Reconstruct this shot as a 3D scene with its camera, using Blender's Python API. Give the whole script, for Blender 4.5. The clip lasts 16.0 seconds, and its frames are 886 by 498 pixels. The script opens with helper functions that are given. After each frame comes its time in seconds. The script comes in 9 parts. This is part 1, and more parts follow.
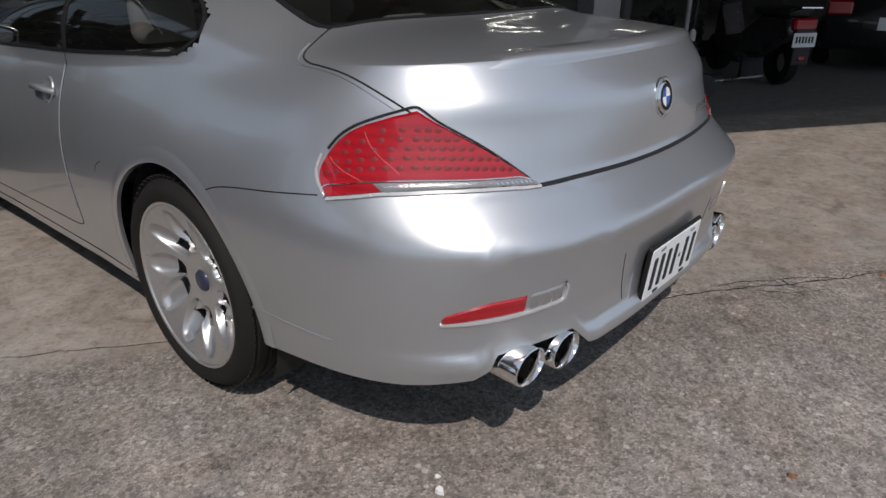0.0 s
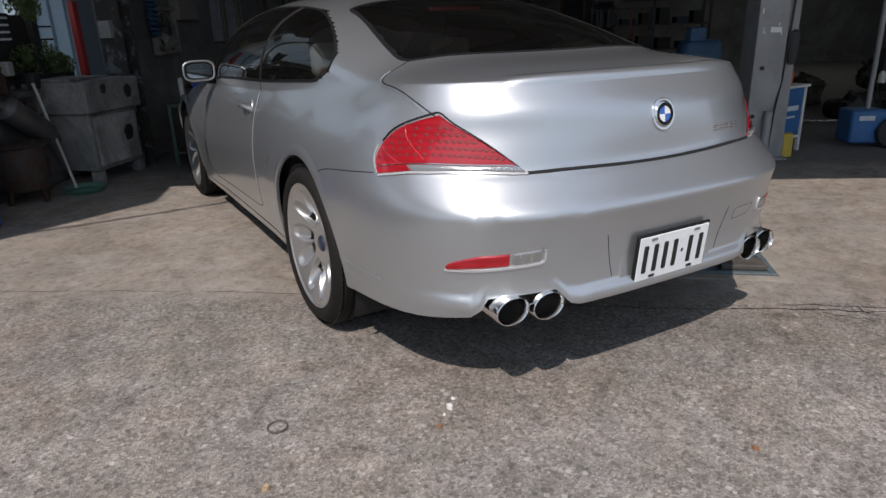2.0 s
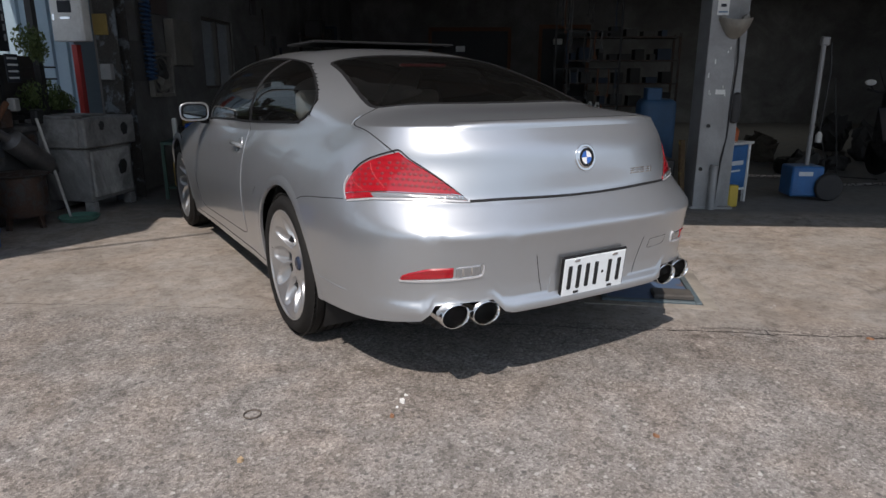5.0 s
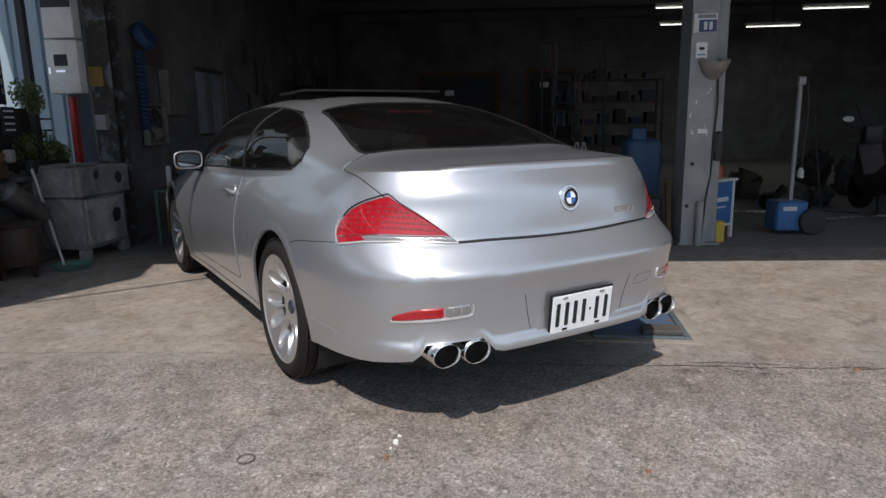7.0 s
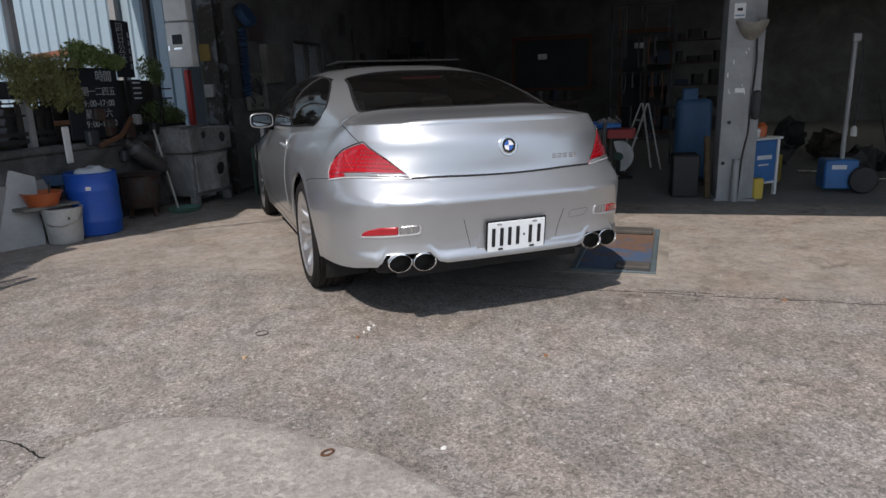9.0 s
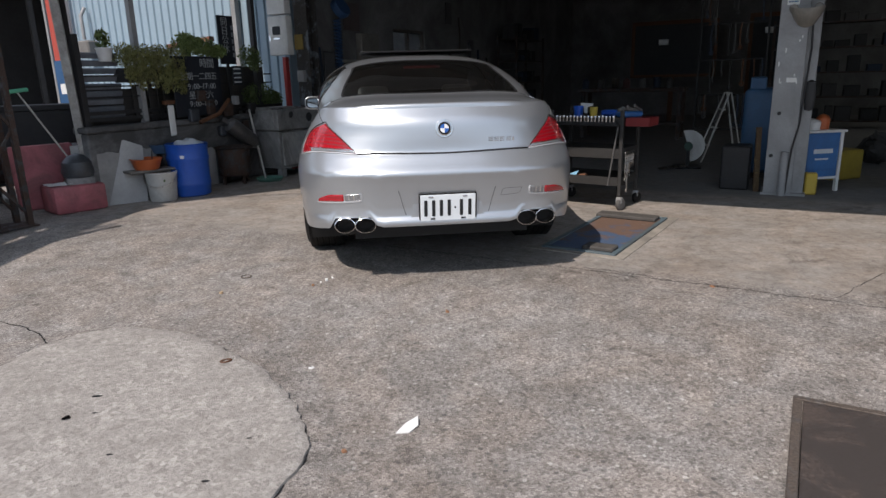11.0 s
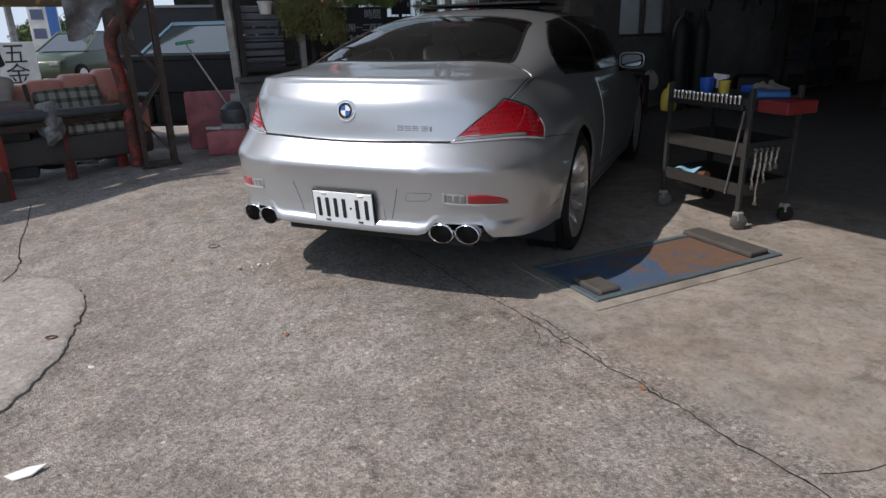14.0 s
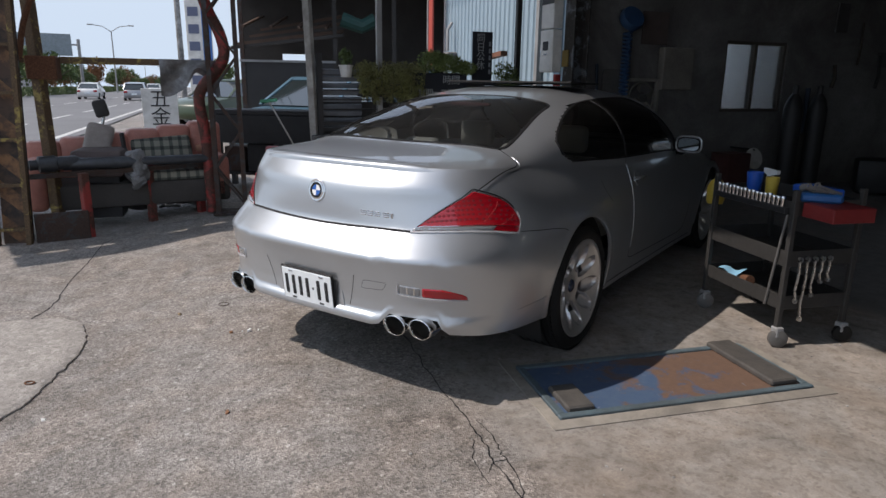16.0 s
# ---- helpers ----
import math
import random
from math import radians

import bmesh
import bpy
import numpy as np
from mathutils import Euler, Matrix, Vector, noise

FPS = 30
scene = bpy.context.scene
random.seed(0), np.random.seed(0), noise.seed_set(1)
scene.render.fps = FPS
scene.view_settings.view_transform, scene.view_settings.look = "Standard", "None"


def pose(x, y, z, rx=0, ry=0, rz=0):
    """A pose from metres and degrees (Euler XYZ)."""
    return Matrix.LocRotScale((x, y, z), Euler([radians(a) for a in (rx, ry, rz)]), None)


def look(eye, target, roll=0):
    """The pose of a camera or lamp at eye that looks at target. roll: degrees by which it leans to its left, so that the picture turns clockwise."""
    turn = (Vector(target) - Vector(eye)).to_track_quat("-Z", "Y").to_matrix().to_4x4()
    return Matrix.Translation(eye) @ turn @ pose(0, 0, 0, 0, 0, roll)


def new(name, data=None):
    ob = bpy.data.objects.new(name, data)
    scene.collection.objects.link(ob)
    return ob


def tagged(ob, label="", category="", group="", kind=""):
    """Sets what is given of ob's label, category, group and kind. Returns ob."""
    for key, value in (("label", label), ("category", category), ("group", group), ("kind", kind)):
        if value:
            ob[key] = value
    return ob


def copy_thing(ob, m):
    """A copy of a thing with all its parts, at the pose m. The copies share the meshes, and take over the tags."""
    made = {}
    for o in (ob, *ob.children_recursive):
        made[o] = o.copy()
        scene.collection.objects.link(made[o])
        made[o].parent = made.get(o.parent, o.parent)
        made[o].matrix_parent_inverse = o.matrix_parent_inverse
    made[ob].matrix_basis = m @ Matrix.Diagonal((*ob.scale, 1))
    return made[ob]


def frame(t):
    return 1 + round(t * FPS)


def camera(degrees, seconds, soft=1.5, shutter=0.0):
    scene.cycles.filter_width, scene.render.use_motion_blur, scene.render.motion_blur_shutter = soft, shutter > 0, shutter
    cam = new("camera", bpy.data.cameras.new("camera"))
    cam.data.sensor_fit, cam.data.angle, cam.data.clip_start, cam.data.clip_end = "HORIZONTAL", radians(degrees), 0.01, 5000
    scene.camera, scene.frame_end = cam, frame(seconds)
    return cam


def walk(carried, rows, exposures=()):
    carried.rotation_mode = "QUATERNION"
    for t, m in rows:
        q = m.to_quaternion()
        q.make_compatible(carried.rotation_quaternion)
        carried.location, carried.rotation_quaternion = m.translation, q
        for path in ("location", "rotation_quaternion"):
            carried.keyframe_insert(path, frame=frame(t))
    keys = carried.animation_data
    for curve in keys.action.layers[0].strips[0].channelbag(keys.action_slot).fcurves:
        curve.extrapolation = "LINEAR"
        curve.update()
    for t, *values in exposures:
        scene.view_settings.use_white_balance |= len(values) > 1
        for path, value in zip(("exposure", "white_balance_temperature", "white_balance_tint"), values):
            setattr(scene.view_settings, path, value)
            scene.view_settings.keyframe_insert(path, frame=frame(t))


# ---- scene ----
cam = camera(68.7, 16.0)
PATH = [
    (0, (-1.704, -0.634, 1.220), (-0.323, 0.578, 0.431), -0.2),
    (0.5, (-1.768, -0.898, 1.247), (-0.379, 0.405, 0.639), -1.4),
    (1, (-1.79, -1.158, 1.268), (-0.577, 0.33, 0.707), -1.0),
    (1.5, (-1.683, -1.344, 1.215), (-0.692, 0.262, 0.553), -0.5),
    (2, (-1.676, -1.415, 1.202), (-0.747, 0.232, 0.550), -1.8),
    (2.5, (-1.767, -1.51, 1.201), (-0.746, 0.078, 0.542), -0.5),
    (3, (-1.854, -1.648, 1.179), (-0.764, -0.094, 0.549), 2.8),
    (3.5, (-1.863, -1.755, 1.210), (-0.918, -0.073, 0.681), 2.5),
    (4, (-1.826, -1.804, 1.203), (-0.914, -0.113, 0.646), 1.8),
    (4.5, (-1.803, -1.823, 1.204), (-0.858, -0.134, 0.698), 0.4),
    (4.7, (-1.793, -1.818, 1.208), (-0.808, -0.155, 0.695), 0.3),
    (6.8, (-1.801, -1.85, 1.217), (-0.77, -0.187, 0.799), -0.9),
    (7, (-1.808, -1.871, 1.223), (-0.777, -0.202, 0.834), -0.9),
    (7.5, (-1.756, -2.028, 1.206), (-0.687, -0.383, 0.818), -5.4),
    (8, (-1.579, -2.381, 1.170), (-0.595, -0.708, 0.687), -2.2),
    (8.5, (-1.583, -2.642, 1.169), (-0.713, -0.893, 0.742), 1.5),
    (8.7, (-1.562, -2.753, 1.192), (-0.755, -0.984, 0.722), 0.5),
    (10.8, (-0.63, -3.647, 1.225), (-0.404, -1.7, 0.828), -1.6),
    (11, (-0.473, -3.703, 1.197), (-0.246, -1.783, 0.684), -1.5),
    (11.5, (-0.09, -3.638, 1.166), (0.119, -1.725, 0.620), -1.2),
    (12, (0.311, -3.469, 1.171), (0.399, -1.561, 0.580), -3.5),
    (12.5, (0.753, -3.312, 1.166), (0.538, -1.439, 0.500), -0.0),
    (13, (1.057, -3.032, 1.188), (0.69, -1.183, 0.517), 0.4),
    (13.5, (1.36, -2.815, 1.229), (0.81, -0.983, 0.645), -2.4),
    (14, (1.624, -2.58, 1.274), (0.874, -0.844, 0.623), -1.4),
    (14.5, (1.718, -2.246, 1.326), (0.92, -0.552, 0.625), -0.5),
    (15, (1.896, -1.991, 1.365), (0.846, -0.412, 0.731), -0.7),
    (15.5, (2.031, -1.889, 1.403), (0.825, -0.381, 0.882), -2.7),
    (16, (2.171, -2.033, 1.402), (1.069, -0.44, 0.902), 0.8),
]
walk(cam, [(t, look(eye, target, roll)) for t, eye, target, roll in PATH],
     [(0.0, -0.23, 6600, 14), (1.0, 0.11, 6600, 14), (2.0, 0.02, 6600, 14), (3.5, 0.02, 6600, 14), (4.5, 0.11, 6600, 14), (7.0, 0.17, 6600, 14), (7.5, 0.25, 6600, 14), (8.5, 0.21, 6600, 14), (11.0, 0.25, 6600, 14), (12.5, 0.11, 6600, 14), (16.0, 0.16, 6600, 14)])

# ---- world, sun, sky ----
SUN = Vector((0.57, 0.60, -1.0)).normalized()          # the way the sunlight travels
up = -SUN
elev = math.asin(up.z)
azim = math.atan2(up.x, up.y)
world = bpy.data.worlds.new("sky")
scene.world = world
world.use_nodes = True
wn = world.node_tree
sky = wn.nodes.new("ShaderNodeTexSky")
sky.sky_type = 'NISHITA'
sky.sun_disc = False
sky.sun_elevation = elev
sky.sun_rotation = azim
sky.air_density, sky.dust_density, sky.ozone_density = 1.0, 0.05, 1.2
sky.altitude = 2500
haze = wn.nodes.new("ShaderNodeMix")                   # a thin even haze over the clear sky
haze.data_type = 'RGBA'
haze.inputs[0].default_value = 0.55
haze.inputs[7].default_value = (5.2, 6.0, 7.0, 1.0)
wn.links.new(sky.outputs[0], haze.inputs[6])
milky = wn.nodes.new("ShaderNodeMix")                  # the haze levels out the glare near the horizon
milky.data_type, milky.blend_type = 'RGBA', 'DARKEN'
milky.inputs[0].default_value = 1.0
milky.inputs[7].default_value = (3.7, 4.5, 5.4, 1.0)
wn.links.new(haze.outputs[2], milky.inputs[6])
wn.links.new(milky.outputs[2], wn.nodes["Background"].inputs[0])
wn.nodes["Background"].inputs[1].default_value = 0.15
sun = new("sun", bpy.data.lights.new("sun", 'SUN'))
sun.data.energy, sun.data.angle, sun.data.color = 3.6, radians(0.53), (1.0, 0.93, 0.85)
sun.matrix_world = look((0, 0, 0), SUN)
scene.view_settings.exposure = 0.0

# ---- mesh helpers ----
GROW = 1.0554                                           # metres to one unit of the yard's plan
PLAN = Matrix.Translation((0.006, 0.039, 0.0)) @ Matrix.Rotation(radians(-0.41), 4, 'Z') @ Matrix.Scale(GROW, 4)


def thing(name, label, category, at=(0, 0, 0), rz=0.0, group="", kind="", plan=True):
    """A thing of the yard by its place in the plan; plan=False: straight in metres from the car."""
    ob = new(name)
    ob.matrix_world = PLAN @ pose(*at, 0, 0, rz) if plan else pose(*at, 0, 0, rz)
    ob.empty_display_size = 0.1
    return tagged(ob, label, category, group, kind)


def mesh_of(name, bm, material, smooth=True, sharp=35):
    me = bpy.data.meshes.new(name)
    bmesh.ops.recalc_face_normals(bm, faces=bm.faces)
    if smooth:
        lim = radians(sharp)
        for f in bm.faces:
            f.smooth = True
        for e in bm.edges:
            if len(e.link_faces) == 2 and e.calc_face_angle(0) > lim:
                e.smooth = False
    bm.to_mesh(me)
    bm.free()
    for m in (material if isinstance(material, (list, tuple)) else [material]):
        me.materials.append(m)
    return me


def part(name, bm, material, parent, label="", smooth=True, sharp=35):
    ob = new(name, mesh_of(name, bm, material, smooth, sharp))
    ob.parent = parent
    if label:
        ob["label"] = label
    return ob


def solo(name, bm, material, label, category, at=(0, 0, 0), rz=0.0, group="", kind="", smooth=True, sharp=35, plan=True):
    ob = new(name, mesh_of(name, bm, material, smooth, sharp))
    ob.matrix_world = PLAN @ pose(*at, 0, 0, rz) if plan else pose(*at, 0, 0, rz)
    return tagged(ob, label, category, group, kind)


def laid(*args, **more):
    """A mesh in metres from the car."""
    return solo(*args, plan=False, **more)


def add_box(bm, x0, x1, y0, y1, z0, z1, bevel=0.0, seg=1, m=None):
    r = bmesh.ops.create_cube(bm, size=1.0)
    vs = r["verts"]
    for v in vs:
        v.co = Vector(((x0 + x1) / 2 + v.co.x * (x1 - x0), (y0 + y1) / 2 + v.co.y * (y1 - y0), (z0 + z1) / 2 + v.co.z * (z1 - z0)))
    if bevel > 0:
        es = list({e for v in vs for e in v.link_edges})
        r = bmesh.ops.bevel(bm, geom=es, offset=bevel, segments=seg, affect='EDGES', profile=0.5)
        vs = list({v for f in r["faces"] for v in f.verts} | {v for v in vs if v.is_valid})
    if m is not None:
        bmesh.ops.transform(bm, matrix=m, verts=vs)
    return vs


def box(x0, x1, y0, y1, z0, z1, bevel=0.0, seg=1):
    bm = bmesh.new()
    add_box(bm, x0, x1, y0, y1, z0, z1, bevel, seg)
    return bm


def add_tube(bm, pts, r, n=10, caps=True, radii=None):
    """A tube along a polyline."""
    pts = [Vector(p) for p in pts]
    rings = []
    side = None
    for i, p in enumerate(pts):
        d = (pts[min(i + 1, len(pts) - 1)] - pts[max(i - 1, 0)]).normalized()
        if side is None:
            side = d.orthogonal().normalized()
        side = (side - d * side.dot(d)).normalized()
        other = d.cross(side)
        rr = radii[i] if radii else r
        rings.append([bm.verts.new(p + rr * (math.cos(a) * side + math.sin(a) * other)) for a in [2 * math.pi * k / n for k in range(n)]])
    for a, b in zip(rings, rings[1:]):
        for k in range(n):
            bm.faces.new((a[k], a[(k + 1) % n], b[(k + 1) % n], b[k]))
    if caps:
        bm.faces.new(rings[0])
        bm.faces.new(rings[-1])
    return bm


def tube(pts, r, n=10, caps=True, radii=None):
    return add_tube(bmesh.new(), pts, r, n, caps, radii)


def add_bar(bm, a, b, w, h, bevel=0.0):
    """A rectangular bar from a to b, w across and h deep."""
    a, b = Vector(a), Vector(b)
    d = b - a
    q = d.to_track_quat('Z', 'Y').to_matrix().to_4x4()
    return add_box(bm, -w / 2, w / 2, -h / 2, h / 2, 0, d.length, bevel, 1, Matrix.Translation(a) @ q)


def bar(a, b, w, h, bevel=0.0):
    bm = bmesh.new()
    add_bar(bm, a, b, w, h, bevel)
    return bm


def add_lathe(bm, profile, n=32, m=None):
    """A body of revolution about z from (r, z) pairs."""
    rings = []
    for r, z in profile:
        rings.append([bm.verts.new((r * math.cos(2 * math.pi * k / n), r * math.sin(2 * math.pi * k / n), z)) for k in range(n)] if r > 1e-5
                     else [bm.verts.new((0, 0, z))])
    made = [v for ring in rings for v in ring]
    for a, b in zip(rings, rings[1:]):
        for k in range(n):
            quad = [a[k % len(a)], a[(k + 1) % len(a)], b[(k + 1) % len(b)], b[k % len(b)]]
            quad = list(dict.fromkeys(quad))
            if len(quad) > 2:
                bm.faces.new(quad)
    if m is not None:
        bmesh.ops.transform(bm, matrix=m, verts=made)
    return bm


def lathe(profile, n=32, m=None):
    return add_lathe(bmesh.new(), profile, n, m)


def add_prism(bm, outline, depth, m=None, bevel=0.0):
    """A plate: an outline in x, z pulled along +y by depth."""
    a = [bm.verts.new((x, 0, z)) for x, z in outline]
    b = [bm.verts.new((x, depth, z)) for x, z in outline]
    n = len(a)
    bm.faces.new(a)
    bm.faces.new(b[::-1])
    for k in range(n):
        bm.faces.new((a[k], b[k], b[(k + 1) % n], a[(k + 1) % n]))
    if bevel:
        es = [e for v in a + b for e in v.link_edges]
        bmesh.ops.bevel(bm, geom=list(set(es)), offset=bevel, segments=1, affect='EDGES')
    if m is not None:
        bmesh.ops.transform(bm, matrix=m, verts=[v for v in bm.verts] if bevel else a + b)
    return bm


def prism(outline, depth, m=None, bevel=0.0):
    return add_prism(bmesh.new(), outline, depth, m, bevel)


def grid_bm(rows, closed=False):
    """A skin over rows of points."""
    bm = bmesh.new()
    vs = [[bm.verts.new(p) for p in row] for row in rows]
    for a, b in zip(vs, vs[1:]):
        n = len(a)
        for k in range(n if closed else n - 1):
            bm.faces.new((a[k], a[(k + 1) % n], b[(k + 1) % n], b[k]))
    return bm


def text_bm(body, size, depth=0.002, shear=0.0, spacing=1.0):
    """Raised letters in the x-z plane that face -y, centred."""
    cu = bpy.data.curves.new("letters", 'FONT')
    cu.body, cu.size, cu.extrude, cu.shear, cu.space_character = body, size, depth, shear, spacing
    cu.align_x, cu.align_y, cu.resolution_u = 'CENTER', 'CENTER', 3
    tmp = bpy.data.objects.new("letters", cu)
    me = bpy.data.meshes.new_from_object(tmp)
    bm = bmesh.new()
    bm.from_mesh(me)
    bmesh.ops.transform(bm, matrix=Matrix.Rotation(radians(90), 4, 'X'), verts=bm.verts)
    bpy.data.objects.remove(tmp)
    bpy.data.curves.remove(cu)
    bpy.data.meshes.remove(me)
    return bm


def curve1d(xs, ys):
    """A smooth function through a few knots, with no overshoot."""
    xs, ys = np.array(xs, float), np.array(ys, float)
    h, d = np.diff(xs), np.diff(ys) / np.diff(xs)
    m = np.zeros(len(xs))
    m[0], m[-1] = d[0], d[-1]
    for k in range(1, len(xs) - 1):
        if d[k - 1] * d[k] > 0:
            w1, w2 = 2 * h[k] + h[k - 1], h[k] + 2 * h[k - 1]
            m[k] = (w1 + w2) / (w1 / d[k - 1] + w2 / d[k])

    def f(x):
        x = min(max(x, xs[0]), xs[-1])
        k = min(int(np.searchsorted(xs, x, side='right')) - 1, len(xs) - 2)
        t = (x - xs[k]) / h[k]
        return float((1 + 2 * t) * (1 - t) ** 2 * ys[k] + t * (1 - t) ** 2 * h[k] * m[k] + t * t * (3 - 2 * t) * ys[k + 1] + t * t * (t - 1) * h[k] * m[k + 1])
    return f


def step(a, b, x):
    t = min(max((x - a) / (b - a), 0.0), 1.0)
    return t * t * (3 - 2 * t)

# ---- materials ----


class Nodes:
    """Short hand for a node material."""

    def __init__(self, name):
        self.m = bpy.data.materials.new(name)
        self.m.use_nodes = True
        self.t = self.m.node_tree
        self.b = self.t.nodes["Principled BSDF"]

    def node(self, kind, **inputs):
        n = self.t.nodes.new("ShaderNode" + kind)
        for k, v in inputs.items():
            sock = n.inputs[k.replace("_", " ")]
            if isinstance(v, bpy.types.NodeSocket):
                self.t.links.new(v, sock)
            else:
                sock.default_value = v
        return n

    def to(self, name, sock):
        if isinstance(sock, bpy.types.NodeSocket):
            self.t.links.new(sock, self.b.inputs[name])
        else:
            self.b.inputs[name].default_value = sock

    def coords(self, kind="Object"):
        return self.node("TexCoord").outputs[kind]

    def noise(self, scale, detail=4.0, rough=0.55, vec=None, dist=0.0):
        n = self.node("TexNoise", Scale=scale, Detail=detail, Roughness=rough, Distortion=dist)
        self.t.links.new(vec if vec is not None else self.coords(), n.inputs["Vector"])
        return n.outputs["Fac"]

    def warp(self, vec, scale, amount):
        n = self.node("TexNoise", Scale=scale, Detail=3.0)
        self.t.links.new(vec, n.inputs["Vector"])
        off = self.node("VectorMath", )
        off.operation = 'MULTIPLY_ADD'
        self.t.links.new(n.outputs["Color"], off.inputs[0])
        off.inputs[1].default_value = (amount, amount, amount)
        self.t.links.new(vec, off.inputs[2])
        return off.outputs[0]

    def ramp(self, fac, stops):
        n = self.t.nodes.new("ShaderNodeValToRGB")
        el = n.color_ramp.elements
        while len(el) < len(stops):
            el.new(0.5)
        for e, (p, c) in zip(el, stops):
            e.position, e.color = p, (*(c if isinstance(c, (tuple, list)) else (c, c, c)), 1.0)
        self.t.links.new(fac, n.inputs[0])
        return n.outputs[0]

    def mix(self, fac, a, b, kind='MIX'):
        n = self.t.nodes.new("ShaderNodeMix")
        n.data_type, n.blend_type = 'RGBA', kind
        for sock, v in ((n.inputs[0], fac), (n.inputs[6], a), (n.inputs[7], b)):
            if isinstance(v, bpy.types.NodeSocket):
                self.t.links.new(v, sock)
            elif isinstance(v, (tuple, list)):
                sock.default_value = (*v, 1.0)
            else:
                sock.default_value = v
        return n.outputs[2]

    def math(self, op, a, b=0.0, clamp=False):
        n = self.t.nodes.new("ShaderNodeMath")
        n.operation, n.use_clamp = op, clamp
        for sock, v in zip(n.inputs, (a, b)):
            if isinstance(v, bpy.types.NodeSocket):
                self.t.links.new(v, sock)
            else:
                sock.default_value = v
        return n.outputs[0]

    def bump(self, height, strength=0.3, distance=0.01, under=None):
        n = self.node("Bump", Height=height, Strength=strength, Distance=distance)
        if under is not None:
            self.t.links.new(under, n.inputs["Normal"])
        self.t.links.new(n.outputs[0], self.b.inputs["Normal"])
        return n.outputs[0]


def worn(name, base, dark=None, rough=0.6, metal=0.0, scale=6.0, fine=60.0, amount=0.5, bump=0.15, coat=0.0, dirt=(0.05, 0.045, 0.04), dirtiness=0.25, spread=0.15):
    """A painted or raw surface with tone variation, grime and a fine relief."""
    n = Nodes(name)
    dark = dark or tuple(c * 0.6 for c in base)
    big, small = n.noise(scale, 5.0, 0.6), n.noise(fine, 3.0, 0.6)
    tone = n.mix(n.ramp(big, [(0.35, 0.0), (0.65, amount)]), base, dark)
    tone = n.mix(n.ramp(small, [(0.3, 0.0), (0.75, 0.35)]), tone, dark)
    grime = n.noise(scale * 0.45, 8.0, 0.7, dist=0.6)
    tone = n.mix(n.ramp(grime, [(0.5 - 0.25 * dirtiness, 0.0), (0.72 - 0.2 * dirtiness, dirtiness)]), tone, dirt)
    n.to("Base Color", tone)
    rr = n.math('ADD', n.math('MULTIPLY', small, spread), rough - spread / 2)
    n.to("Roughness", rr)
    n.to("Metallic", metal)
    if coat:
        n.to("Coat Weight", coat)
    if bump:
        n.bump(small, bump, 0.004)
    return n.m


def rusty(name, paint, rust=(0.17, 0.075, 0.04), cover=0.5, scale=7.0, rough=0.6):
    """Paint that rust has eaten away in patches."""
    n = Nodes(name)
    big, fine = n.noise(scale, 8.0, 0.72, dist=0.4), n.noise(90.0, 3.0, 0.6)
    fac = n.ramp(big, [(max(0.0, 0.62 - cover * 0.4), 0.0), (min(1.0, 0.7 - cover * 0.4), 1.0)])
    brown = n.mix(n.ramp(fine, [(0.3, 0.0), (0.7, 1.0)]), rust, tuple(c * 0.4 for c in rust))
    tone = n.mix(fac, n.mix(n.ramp(fine, [(0.3, 0.0), (0.8, 0.4)]), paint, tuple(c * 0.5 for c in paint)), brown)
    n.to("Base Color", tone)
    n.to("Roughness", n.math('ADD', n.math('MULTIPLY', fac, 0.3), rough - 0.1))
    n.bump(n.math('ADD', n.math('MULTIPLY', fine, 0.4), fac), 0.25, 0.002)
    return n.m


